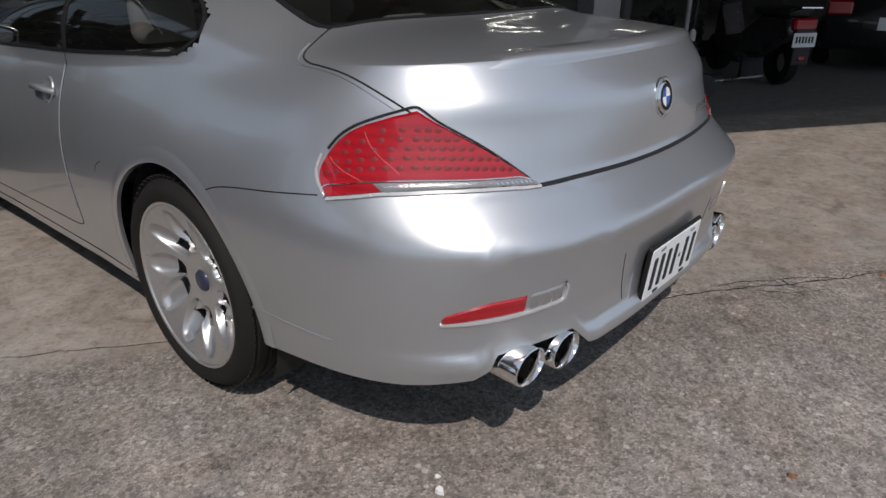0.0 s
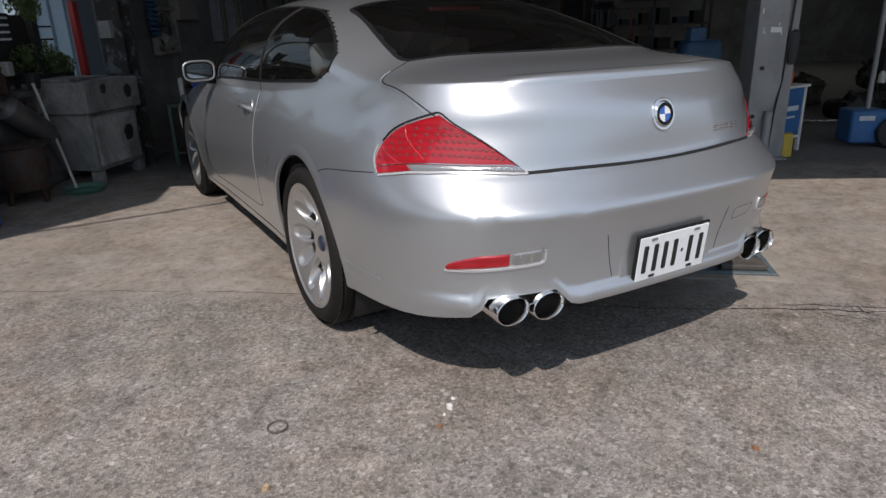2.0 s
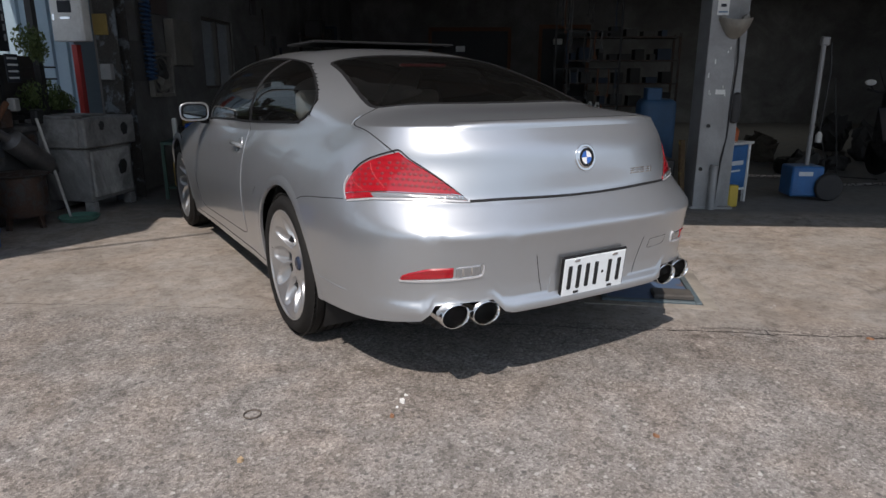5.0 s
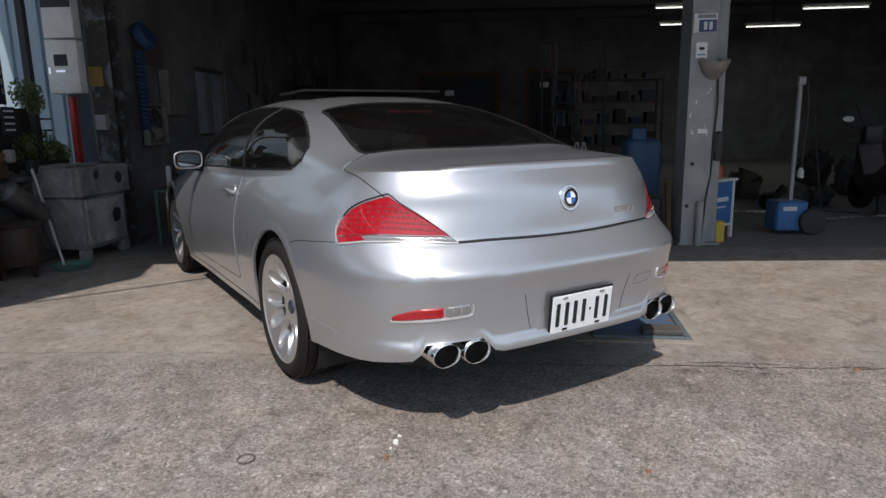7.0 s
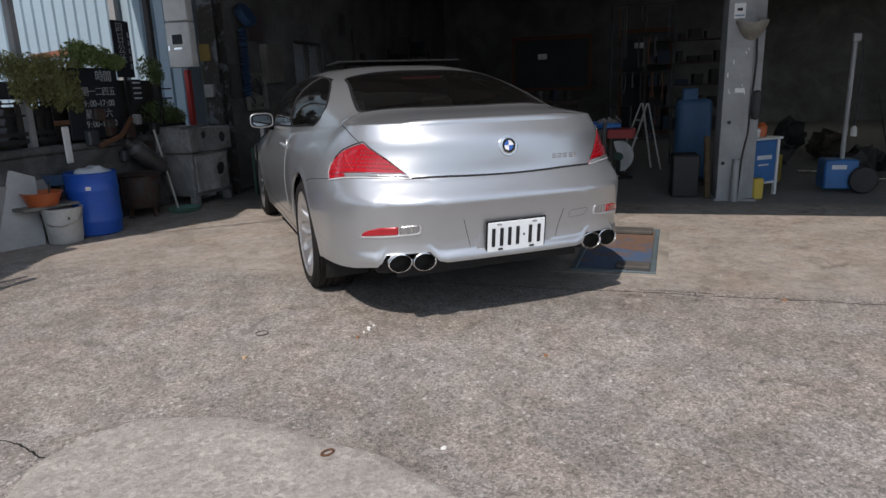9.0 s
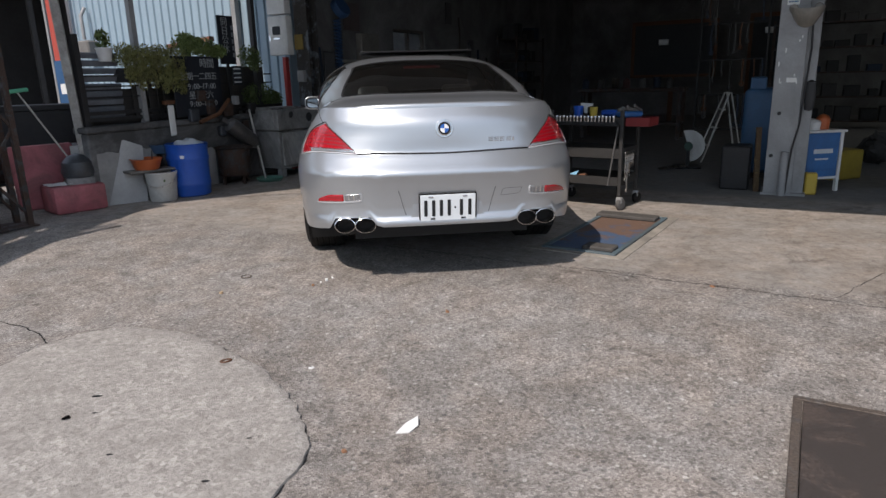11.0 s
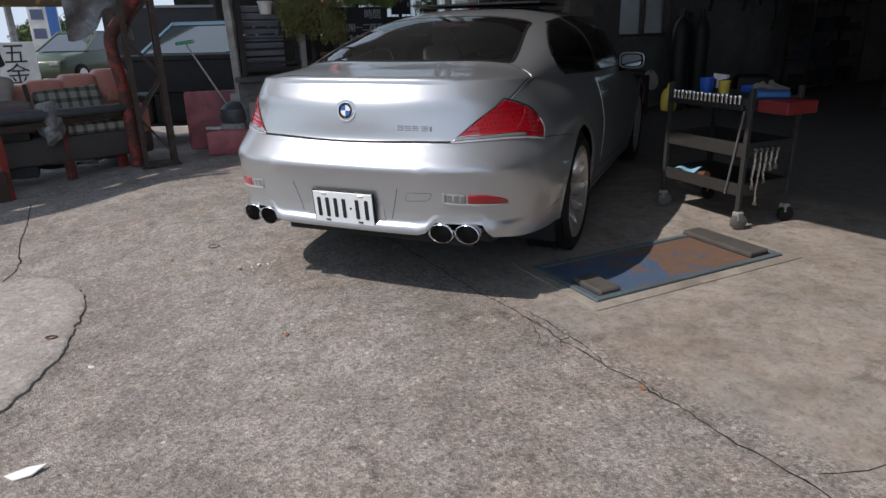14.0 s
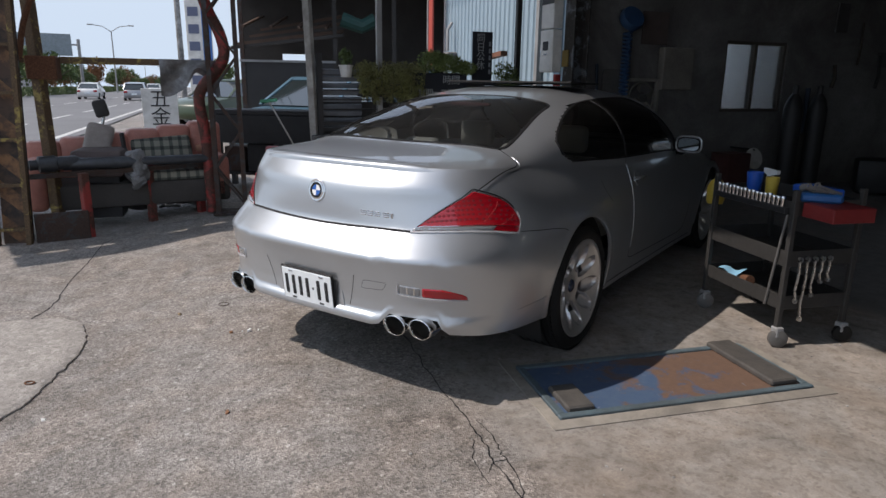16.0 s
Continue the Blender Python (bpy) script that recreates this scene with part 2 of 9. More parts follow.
def concrete_ground():
    """Two pours: rough exposed aggregate, and a smoother pale slab past the joint."""
    n = Nodes("concrete")
    pos = n.coords("Object")
    sep = n.node("SeparateXYZ", Vector=pos)
    v = n.math('ADD', n.math('MULTIPLY', sep.outputs[0], 0.559), n.math('MULTIPLY', sep.outputs[1], 0.829))
    wob = n.noise(1.6, 5.0, 0.6, pos)
    side = n.math('MULTIPLY', n.math('SUBTRACT', n.math('ADD', v, n.math('MULTIPLY', wob, 0.10)), 0.63), 7.0, True)
    side = n.math('MINIMUM', n.math('MAXIMUM', side, 0.0), 1.0)
    stones = n.node("TexVoronoi", Vector=n.warp(pos, 90.0, 0.008), Scale=135.0)
    stones2 = n.node("TexVoronoi", Vector=n.warp(pos, 70.0, 0.012), Scale=72.0)
    speck = n.noise(140.0, 3.0, 0.7, pos)
    mid, big = n.noise(9.0, 6.0, 0.68, pos), n.noise(1.1, 6.0, 0.6, pos, 0.5)
    cell = n.node("SeparateColor", Color=stones.outputs["Color"])
    cell2 = n.node("SeparateColor", Color=stones2.outputs["Color"])
    rough_c = n.ramp(cell.outputs[0], [(0.0, (0.17, 0.154, 0.140)), (0.25, (0.27, 0.248, 0.228)), (0.75, (0.345, 0.319, 0.294)), (1.0, (0.50, 0.465, 0.43))])
    rough_c = n.mix(n.ramp(cell2.outputs[1], [(0.74, 0.0), (0.92, 0.62)]), rough_c, (0.14, 0.127, 0.115))
    rough_c = n.mix(n.ramp(cell2.outputs[2], [(0.80, 0.0), (0.96, 0.62)]), rough_c, (0.46, 0.428, 0.394))
    rough_c = n.mix(n.ramp(speck, [(0.52, 0.0), (0.68, 0.55)]), rough_c, (0.15, 0.136, 0.124))
    rough_c = n.mix(n.ramp(n.noise(70.0, 4.0, 0.8, pos, 0.3), [(0.63, 0.0), (0.70, 0.8)]), rough_c, (0.56, 0.523, 0.482))
    # single pale and dark pebbles laid bare
    chips = n.node("TexVoronoi", Vector=n.warp(pos, 50.0, 0.015), Scale=27.0)
    pick = n.node("SeparateColor", Color=chips.outputs["Color"])
    spot = n.ramp(chips.outputs["Distance"], [(0.20, 1.0), (0.27, 0.0)])
    rough_c = n.mix(n.math('MULTIPLY', spot, n.ramp(pick.outputs[0], [(0.78, 0.0), (0.82, 0.9)])), rough_c, (0.55, 0.53, 0.50))
    rough_c = n.mix(n.math('MULTIPLY', spot, n.ramp(pick.outputs[1], [(0.74, 0.0), (0.78, 0.8)])), rough_c, (0.12, 0.115, 0.11))
    rough_c = n.mix(n.ramp(mid, [(0.40, 0.0), (0.66, 0.85)]), rough_c, (0.68, 0.67, 0.66), 'MULTIPLY')
    smooth_c = n.ramp(speck, [(0.2, (0.29, 0.268, 0.243)), (0.55, (0.385, 0.358, 0.328)), (0.9, (0.48, 0.45, 0.415))])
    smooth_c = n.mix(n.ramp(cell2.outputs[1], [(0.72, 0.0), (0.97, 0.42)]), smooth_c, (0.20, 0.179, 0.158))
    smooth_c = n.mix(n.ramp(cell2.outputs[2], [(0.75, 0.0), (0.97, 0.40)]), smooth_c, (0.46, 0.424, 0.38))
    smooth_c = n.mix(n.ramp(n.noise(18.0, 8.0, 0.78, pos, 0.6), [(0.50, 0.0), (0.64, 0.8)]), smooth_c, (0.70, 0.68, 0.65), 'MULTIPLY')
    smooth_c = n.mix(n.ramp(mid, [(0.40, 0.0), (0.7, 0.8)]), smooth_c, (0.74, 0.715, 0.69), 'MULTIPLY')
    smooth_c = n.mix(n.ramp(big, [(0.45, 0.0), (0.62, 0.8)]), smooth_c, (0.74, 0.71, 0.68), 'MULTIPLY')
    tone = n.mix(side, rough_c, smooth_c)
    tone = n.mix(n.ramp(big, [(0.35, 0.8), (0.55, 0.0)]), tone, (0.80, 0.785, 0.77), 'MULTIPLY')
    cloud = n.noise(3.2, 7.0, 0.7, pos, 0.8)
    tone = n.mix(n.ramp(cloud, [(0.42, 0.0), (0.66, 0.9)]), tone, (0.70, 0.685, 0.665), 'MULTIPLY')
    tone = n.mix(n.ramp(n.noise(5.5, 8.0, 0.75, pos, 0.4), [(0.53, 0.0), (0.72, 0.9)]), tone, (1.28, 1.26, 1.22), 'MULTIPLY')
    oil = n.noise(2.3, 7.0, 0.72, pos, 1.2)
    tone = n.mix(n.ramp(oil, [(0.58, 0.0), (0.70, 0.9)]), tone, (0.45, 0.43, 0.42), 'MULTIPLY')
    # inside the workshop the floor colour is darkened to stand for indoor shade
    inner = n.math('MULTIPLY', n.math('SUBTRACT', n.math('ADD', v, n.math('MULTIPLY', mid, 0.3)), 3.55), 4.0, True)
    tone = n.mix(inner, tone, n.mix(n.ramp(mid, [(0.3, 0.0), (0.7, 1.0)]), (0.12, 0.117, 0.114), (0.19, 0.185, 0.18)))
    n.to("Base Color", n.mix(n.ramp(n.noise(2.1, 5.0, 0.65, pos, 0.7), [(0.42, 0.0), (0.62, 1.0)]), n.mix(1.0, tone, (0.895, 0.905, 0.92), 'MULTIPLY'), n.mix(1.0, tone, (0.97, 0.93, 0.905), 'MULTIPLY')))
    n.to("Roughness", n.math('ADD', n.math('MULTIPLY', speck, 0.2), 0.72))
    relief = n.math('ADD', n.math('MULTIPLY', n.math('MULTIPLY', stones.outputs["Distance"], n.math('SUBTRACT', 1.0, side)), 0.9), n.math('ADD', n.math('MULTIPLY', speck, 0.35), n.math('MULTIPLY', mid, 0.5)))
    n.bump(relief, 0.5, 0.007)
    return n.m


def car_paint():
    n = Nodes("silver_paint")
    flake = n.node("TexVoronoi", Vector=n.coords(), Scale=1400.0)
    c = n.node("SeparateColor", Color=flake.outputs["Color"])
    dust = n.noise(5.0, 6.0, 0.65)
    tone = n.mix(n.math('MULTIPLY', c.outputs[0], 0.35), (0.475, 0.50, 0.525), (0.575, 0.60, 0.625))
    n.to("Base Color", n.mix(n.ramp(dust, [(0.45, 0.0), (0.8, 0.18)]), tone, (0.40, 0.39, 0.38)))
    n.to("Metallic", 0.80)
    n.to("Roughness", n.math('ADD', n.math('MULTIPLY', dust, 0.06), 0.34))
    n.to("Coat Weight", 0.9)
    n.to("Coat Roughness", 0.04)
    return n.m


def glass(name, tint, rough=0.0, gloss=1.0, dust=0.02):
    """A thin pane: tinted see-through with a mirror of the surroundings over it and a film of dust."""
    n = Nodes(name)
    clear = n.node("BsdfTransparent", Color=(*tint, 1.0))
    shine = n.node("BsdfGlossy", Color=(gloss, gloss, gloss, 1.0), Roughness=rough)
    fres = n.node("Fresnel", IOR=1.5)
    mixer = n.node("MixShader")
    n.t.links.new(fres.outputs[0], mixer.inputs[0])
    n.t.links.new(clear.outputs[0], mixer.inputs[1])
    n.t.links.new(shine.outputs[0], mixer.inputs[2])
    film = n.node("BsdfDiffuse", Color=(0.50, 0.50, 0.48, 1.0))
    over = n.node("MixShader")
    n.t.links.new(n.ramp(n.noise(3.0, 6.0, 0.65), [(0.3, 0.6 * dust), (0.7, 1.4 * dust)]), over.inputs[0])
    n.t.links.new(mixer.outputs[0], over.inputs[1])
    n.t.links.new(film.outputs[0], over.inputs[2])
    n.t.links.new(over.outputs[0], n.t.nodes["Material Output"].inputs[0])
    return n.m


def plain(name, base, rough=0.5, metal=0.0, coat=0.0, bump=0.08, scale=40.0):
    n = Nodes(name)
    f = n.noise(scale, 4.0, 0.6)
    n.to("Base Color", n.mix(n.ramp(f, [(0.3, 0.0), (0.8, 0.35)]), base, tuple(c * 0.72 for c in base)))
    n.to("Roughness", n.math('ADD', n.math('MULTIPLY', f, 0.14), rough - 0.07))
    n.to("Metallic", metal)
    if coat:
        n.to("Coat Weight", coat)
    if bump:
        n.bump(f, bump, 0.002)
    return n.m


def glow(name, colour, power):
    n = Nodes(name)
    n.to("Base Color", (*colour, 1.0))
    n.to("Emission Color", (*colour, 1.0))
    n.to("Emission Strength", power)
    return n.m


CONCRETE = concrete_ground()
PAINT = car_paint()
BLACK_TRIM = plain("black_trim", (0.012, 0.012, 0.013), 0.55)
BLACK_TRIM.node_tree.nodes["Principled BSDF"].inputs["Specular IOR Level"].default_value = 0.2
GAP = plain("gap_dark", (0.006, 0.006, 0.007), 0.8, bump=0)
RUBBER = plain("tyre_rubber", (0.014, 0.0135, 0.013), 0.7, bump=0.2, scale=120.0)
RUBBER.node_tree.nodes["Principled BSDF"].inputs["Specular IOR Level"].default_value = 0.2
CHROME = plain("chrome", (0.80, 0.80, 0.80), 0.10, 1.0, bump=0)
TIP_STEEL = plain("polished_tip", (0.80, 0.79, 0.77), 0.10, 1.0, bump=0)
SOOT = plain("soot", (0.010, 0.009, 0.009), 0.9)
ALLOY = plain("alloy_silver", (0.60, 0.60, 0.60), 0.30, 0.85, 0.3, bump=0)
UNDER = plain("underbody", (0.015, 0.015, 0.015), 0.8)
CAR_GLASS = glass("tinted_glass", (0.52, 0.55, 0.55), dust=0.007)
RED_LENS = None
WHITE_PLATE = plain("plate_white", (0.72, 0.76, 0.78), 0.4)
INK = plain("plate_ink", (0.012, 0.013, 0.015), 0.5)
SEAT = plain("light_leather", (0.36, 0.345, 0.32), 0.55, scale=80.0)
CABIN = plain("dark_cabin", (0.05, 0.05, 0.052), 0.7)

# ---- the plan of the workshop: u runs along its front, v into it ----
TURNED = -34.0
U2, V2 = Vector((math.cos(radians(TURNED)), math.sin(radians(TURNED)), 0)), Vector((-math.sin(radians(TURNED)), math.cos(radians(TURNED)), 0))
CORNER = Vector((-1.35, 5.15, 0))
PLAN_BACK = PLAN.inverted()


def at_shop(a, b, z=0.0):
    """A place a metres along the workshop's front and b metres behind it."""
    return CORNER + a * U2 + b * V2 + Vector((0, 0, z))


def shop_pose(a, b, z=0.0, rz=0.0):
    p = at_shop(a, b, z)
    return pose(p.x, p.y, p.z, 0, 0, TURNED + rz)


def ground_z(x, y):
    """The forecourt is level by the workshop and falls towards the road."""
    p = PLAN_BACK @ Vector((x, y, 0))
    away = max(0.0, -0.85 * (p.x + 4.5) + 0.52 * (p.y - 1.0))
    near = 1 - step(5.0, 9.0, math.hypot(x, y + 0.5))
    fall = step(0.0, 1.5, 0.15 - 0.559 * x - 0.829 * y)
    return -0.010 * GROW * away - 0.088 * near * fall


def plan_z(x, y):
    """The ground's height at a place of the plan, in the plan's unit."""
    p = PLAN @ Vector((x, y, 0))
    return ground_z(p.x, p.y) / GROW


def build_ground():
    xs = [-400, -200, -90, -40, -20, -12, -9] + [-7 + 0.2 * k for k in range(71)] + [9, 12, 20, 40, 90, 200, 400]
    ys = [-400, -200, -90, -40, -20, -12, -9] + [-7 + 0.2 * k for k in range(71)] + [9, 12, 20, 40, 90, 200, 400]
    rows = [[Vector((x, y, ground_z(x, y))) for x in xs] for y in ys]
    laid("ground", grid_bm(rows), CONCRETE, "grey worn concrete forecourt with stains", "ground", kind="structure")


build_ground()

# ---- the car: y runs from its tail to its nose, x = 0 is its middle ----
from mathutils.bvhtree import BVHTree

foot = curve1d([0.0, 0.15, 0.3, 0.65, 1.5, 2.7, 3.6, 4.3, 4.8], [0.392, 0.372, 0.350, 0.330, 0.262, 0.225, 0.225, 0.22, 0.24])
shoulder = curve1d([0.10, 0.28, 0.7, 1.2, 1.83, 2.6, 3.3, 4.0, 4.5, 4.8], [1.078, 1.072, 1.05, 1.012, 0.968, 0.945, 0.925, 0.86, 0.78, 0.70])
spine = curve1d([0.15, 0.35, 0.66, 0.72, 1.0, 1.45, 1.9, 2.2, 2.6, 2.78, 3.42, 3.5, 4.2, 4.65, 4.8],
                [1.078, 1.103, 1.128, 1.142, 1.240, 1.360, 1.413, 1.421, 1.402, 1.376, 1.012, 0.99, 0.915, 0.80, 0.705])
wide_top = curve1d([0.0, 0.3, 0.7, 1.2, 1.83, 2.6, 3.3, 4.0, 4.5, 4.8], [0.72, 0.72, 0.725, 0.78, 0.825, 0.825, 0.80, 0.77, 0.72, 0.62])
wide_mid = curve1d([0.0, 0.5, 1.1, 1.5, 1.9, 2.7, 3.3, 3.9, 4.5, 4.8], [0.90, 0.905, 0.922, 0.915, 0.898, 0.892, 0.900, 0.915, 0.88, 0.80])
tail = curve1d([0.28, 0.385, 0.405, 0.425, 0.45, 0.485, 0.53, 0.585, 0.62, 0.65, 0.678, 0.694, 0.708, 0.726, 0.75, 0.775, 0.795, 0.810, 0.83, 0.90, 0.955, 0.985, 1.005, 1.03, 1.055, 1.08],
               [0.05, 0.004, -0.006, -0.004, 0.014, 0.014, 0.009, 0.000, -0.008, -0.016, -0.0255, -0.0305, -0.0275, -0.014, 0.008, 0.030, 0.047, 0.061, 0.067, 0.071, 0.077, 0.086, 0.098, 0.118, 0.139, 0.160])
easy_tail = curve1d([0.28, 0.38, 0.44, 0.60, 0.68, 0.715, 0.81, 0.95, 1.08], [0.03, 0.002, 0.008, -0.004, -0.012, -0.008, 0.048, 0.085, 0.155])
nose = curve1d([0.2, 0.45, 0.65, 0.9], [4.70, 4.80, 4.78, 4.66])
curl = curve1d([0.3, 0.60, 0.80, 0.96, 1.1], [3.5, 3.3, 2.9, 2.35, 2.35])
depth = curve1d([0.3, 0.60, 0.80, 0.96, 1.1], [0.90, 0.89, 0.80, 0.58, 0.36])
arc_p = curve1d([0.0, 0.3, 0.7, 1.3, 2.6, 3.4, 3.8, 4.8], [2.6, 2.8, 4.2, 3.2, 3.2, 4.0, 2.6, 2.4])
arc_q = curve1d([0.0, 0.3, 0.7, 1.3, 2.6, 3.4, 3.8, 4.8], [1.2, 1.25, 1.6, 2.5, 2.5, 1.5, 1.2, 1.2])
AXLES, HUB = ((0.0, 1.115), (0.0, 3.895)), 0.378
ARCH = 0.402


def half_width(y, z, zb, zs):
    mid, low = 0.62, 0.30
    if z >= mid:
        f = min((z - mid) / max(zs - mid, 0.05), 1.0) ** 2.2
        return wide_mid(y) + (wide_top(y) - wide_mid(y)) * f
    f = (mid - z) / (mid - 0.2)
    return wide_mid(y) - 0.055 * max(f, 0) ** 1.6


def outline_point(s, v):
    """A point of the flank: s from the tail's middle (0) round the side to the nose's middle (3), v from sill to shoulder."""
    def level(y, x):
        zb, zs = foot(y), shoulder(y)
        cut = 0.062 * step(0.40, 0.45, abs(x)) * (1 - step(0.655, 0.70, abs(x))) * (1 - step(0.12, 0.3, y)) if y < 0.4 else 0.0
        return zb + cut, zs
    y = {0: 0.1, 1: 2.0, 2: 4.6}[min(int(s), 2)]
    x = 0.5
    for _ in range(5):
        zb, zs = level(y, x)
        z = zb + (zs - zb) * v
        keep = 1 - step(0.42, 0.80, s)
        r, d, n = easy_tail(z) + (tail(z) - easy_tail(z)) * keep, depth(z), curl(z)
        y1, y2 = r + d, nose(z) - 0.85
        if s <= 1:
            a = s * math.pi / 2
            y = r + d * (1 - math.cos(a) ** (2 / n))
            x = half_width(y, z, zb, zs) * math.sin(a) ** (2 / n)
        elif s <= 2:
            y = y1 + (y2 - y1) * (s - 1)
            x = half_width(y, z, zb, zs)
        else:
            a = (s - 2) * math.pi / 2
            y = y2 + 0.85 * (1 - (1 - math.sin(a) ** (2 / 2.6)))
            x = half_width(y, z, zb, zs) * max(math.cos(a), 0.0) ** (2 / 2.6)
    return Vector((x, y, z))


def dome_point(x, y, z, k):
    """The skin above the shoulder: deck, cabin and bonnet."""
    a = k * math.pi / 2
    p, q = arc_p(y), arc_q(y)
    c = max(math.cos(a), 0.0)
    return Vector((x * c ** (2 / p), y, z + (max(spine(y), z) - z) * math.sin(a) ** (2 / q)))


def car_skin():
    """One half of the whole skin, as rows of points, mirrored into vertices and quads."""
    c0 = math.cos(29 / 34 * math.pi / 2) ** 0.62
    ss = [k / 34 for k in range(30)] + [math.acos((c0 * (1 - k / 16)) ** (1 / 0.62)) * 2 / math.pi for k in range(1, 16)] + [1 + k / 150 for k in range(150)] + [2 + k / 22 for k in range(23)]
    vs = [k / 84 for k in range(85)]
    ks = [k / 34 for k in range(1, 35)]
    rows = []
    for s in ss:
        s2 = min(max(s, 1e-4), 2.9999)
        row = [outline_point(s2, v) for v in vs]
        t = row[-1]
        row += [dome_point(t.x, t.y, t.z, k) for k in ks]
        if s == ss[0] or s == ss[-1]:
            for p in row:
                p.x = 0.0
        rows.append(row)
    m = len(rows[0])
    verts, faces, kinds = [], [], []
    for side in (1, -1):
        base = len(verts)
        verts += [(side * p.x, p.y, p.z) for row in rows for p in row]
        for i in range(len(rows) - 1):
            for j in range(m - 1):
                q = [base + i * m + j, base + (i + 1) * m + j, base + (i + 1) * m + j + 1, base + i * m + j + 1]
                faces.append(q if side > 0 else q[::-1])
                kinds.append((j >= len(vs) - 1, side))
    return verts, faces, kinds


SKIN_V, SKIN_F, SKIN_K = car_skin()
SKIN_V = np.array(SKIN_V)
SKIN = BVHTree.FromPolygons([tuple(v) for v in SKIN_V], SKIN_F)


def on_skin(p, lift=0.0):
    loc, nor, _, _ = SKIN.find_nearest(Vector(p))
    c = loc - Vector((0, 2.3, 0.55))
    if nor.dot(c) < 0:
        nor = -nor
    return loc + nor * lift, nor


def belt_frac(p):
    zs, zc = shoulder(p[1]), spine(p[1])
    return (p[2] - zs) / max(zc - zs, 0.01)


QUARTER = curve1d([0.05, 0.12, 0.32, 0.48, 0.62, 0.75, 0.86], [1.20, 1.16, 1.08, 1.085, 1.15, 1.30, 1.56])


def side_window(y, f):
    """Whether a point of the cabin's side lies in the glass, by y and its height share f between shoulder and roof."""
    if not 0.09 < f < 0.86:
        return False
    rear = QUARTER(f) - 0.01
    front = 3.30 - 0.78 * ((f - 0.09) / 0.77) ** 0.9
    return rear < y < front


def rear_window(x, y):
    w = 0.585 - 0.075 * step(0.75, 1.45, y)
    bow = 0.05 * (1 - (x / 0.6) ** 2)
    return abs(x) < w - 0.03 * 0 and 0.745 - bow < y < 1.40 + 0.05 * (1 - (x / 0.55) ** 2)


def windscreen(x, y):
    return abs(x) < 0.60 + 0.06 * step(2.75, 3.4, y) and 2.82 - 0.03 * (x / 0.6) ** 2 < y < 3.38


def face_region(c, top):
    ax, y, z = abs(c[0]), c[1], c[2]
    for _, ya in AXLES:
        if not top and ax > 0.5 and math.hypot(y - ya, z - HUB) < ARCH + 0.006:
            return None
    if top:
        f = belt_frac(c)
        if y > 0.9 and ax > 0.40 and side_window(y, f):
            return None
        if rear_window(c[0], y) and f > 0.55 or windscreen(c[0], y) and f > 0.4 and y > 2.78:
            return None
    if y < 1.2:
        seam = 0.803 if y < 0.46 else 0.803 - 0.06 * step(0.46, 0.95, y) - 0.03 * (y - 0.46)
        if z < seam and y < 0.95 and not top:
            return "rear_bumper"
        n = (-0.0286, -0.0112, 0.0453)
        lid = n[0] * (ax - 0.505) + n[1] * (y - 0.135) + n[2] * (z - 0.803)
        if lid > 0 and y < 0.745 - 0.05 * (1 - (ax / 0.6) ** 2) and (y < 0.68 or ax < 0.60):
            return "boot_lid"
    if not top and 1.84 < y < 3.22 and z > 0.36 - 0.02 * (y - 1.8):
        return "door_right" if c[0] > 0 else "door_left"
    if y > 3.42 and top and ax < 0.70:
        return "bonnet"
    if y > 4.42 and not top:
        return "front_bumper"
    return "body_shell"


def build_skin(car):
    full = bpy.data.meshes.new("skin")
    full.from_pydata(SKIN_V.tolist(), [], SKIN_F)
    full.update()
    nor = np.array([tuple(v.vector) for v in full.vertex_normals])
    # both halves share the normals of the middle line
    mid = np.abs(SKIN_V[:, 0]) < 1e-4
    nor[mid, 0] = 0
    # the shoulder rolls softly from the flank into the cabin's foot
    col = 85 + 34
    for half in nor.reshape(2, -1, col, 3):
        soft = half.copy()
        for _ in range(40):
            soft[:, 1:-1] = (soft[:, :-2] + 2 * soft[:, 1:-1] + soft[:, 2:]) / 4
        near = np.clip(1 - np.abs(np.arange(col) - 84) / 12, 0, 1)[None, :, None]
        ys = SKIN_V[:len(SKIN_V) // 2].reshape(-1, col, 3)[:, :1, 1:2]
        blend = near * np.clip((ys - 0.62) / 0.15, 0, 1) * np.clip((1.75 - ys) / 0.4, 0, 1)
        half[:] = half * (1 - blend) + soft * blend
        half /= np.linalg.norm(half, axis=2, keepdims=True)
    bpy.data.meshes.remove(full)
    groups = {}
    for f, (top, side) in zip(SKIN_F, SKIN_K):
        c = SKIN_V[f].mean(0)
        r = face_region(c, top)
        if r:
            groups.setdefault(r, []).append(f)
    labels = {"body_shell": "silver body shell with wheel arches", "rear_bumper": "smooth silver rear bumper", "boot_lid": "raised-edge silver boot lid",
              "door_left": "", "door_right": "", "bonnet": "", "front_bumper": ""}
    made = {}
    for r, fs in groups.items():
        used = sorted({i for f in fs for i in f})
        at = {i: k for k, i in enumerate(used)}
        name = "door" if r.startswith("door") else r
        me = bpy.data.meshes.new(name)
        me.from_pydata(SKIN_V[used].tolist(), [], [[at[i] for i in f] for f in fs])
        for p in me.polygons:
            p.use_smooth = True
        me.normals_split_custom_set_from_vertices([tuple(nor[i]) for i in used])
        me.materials.append(PAINT)
        ob = new(name, me)
        ob.parent = car
        if labels[r]:
            ob["label"] = labels[r]
        made[r] = ob
    return made


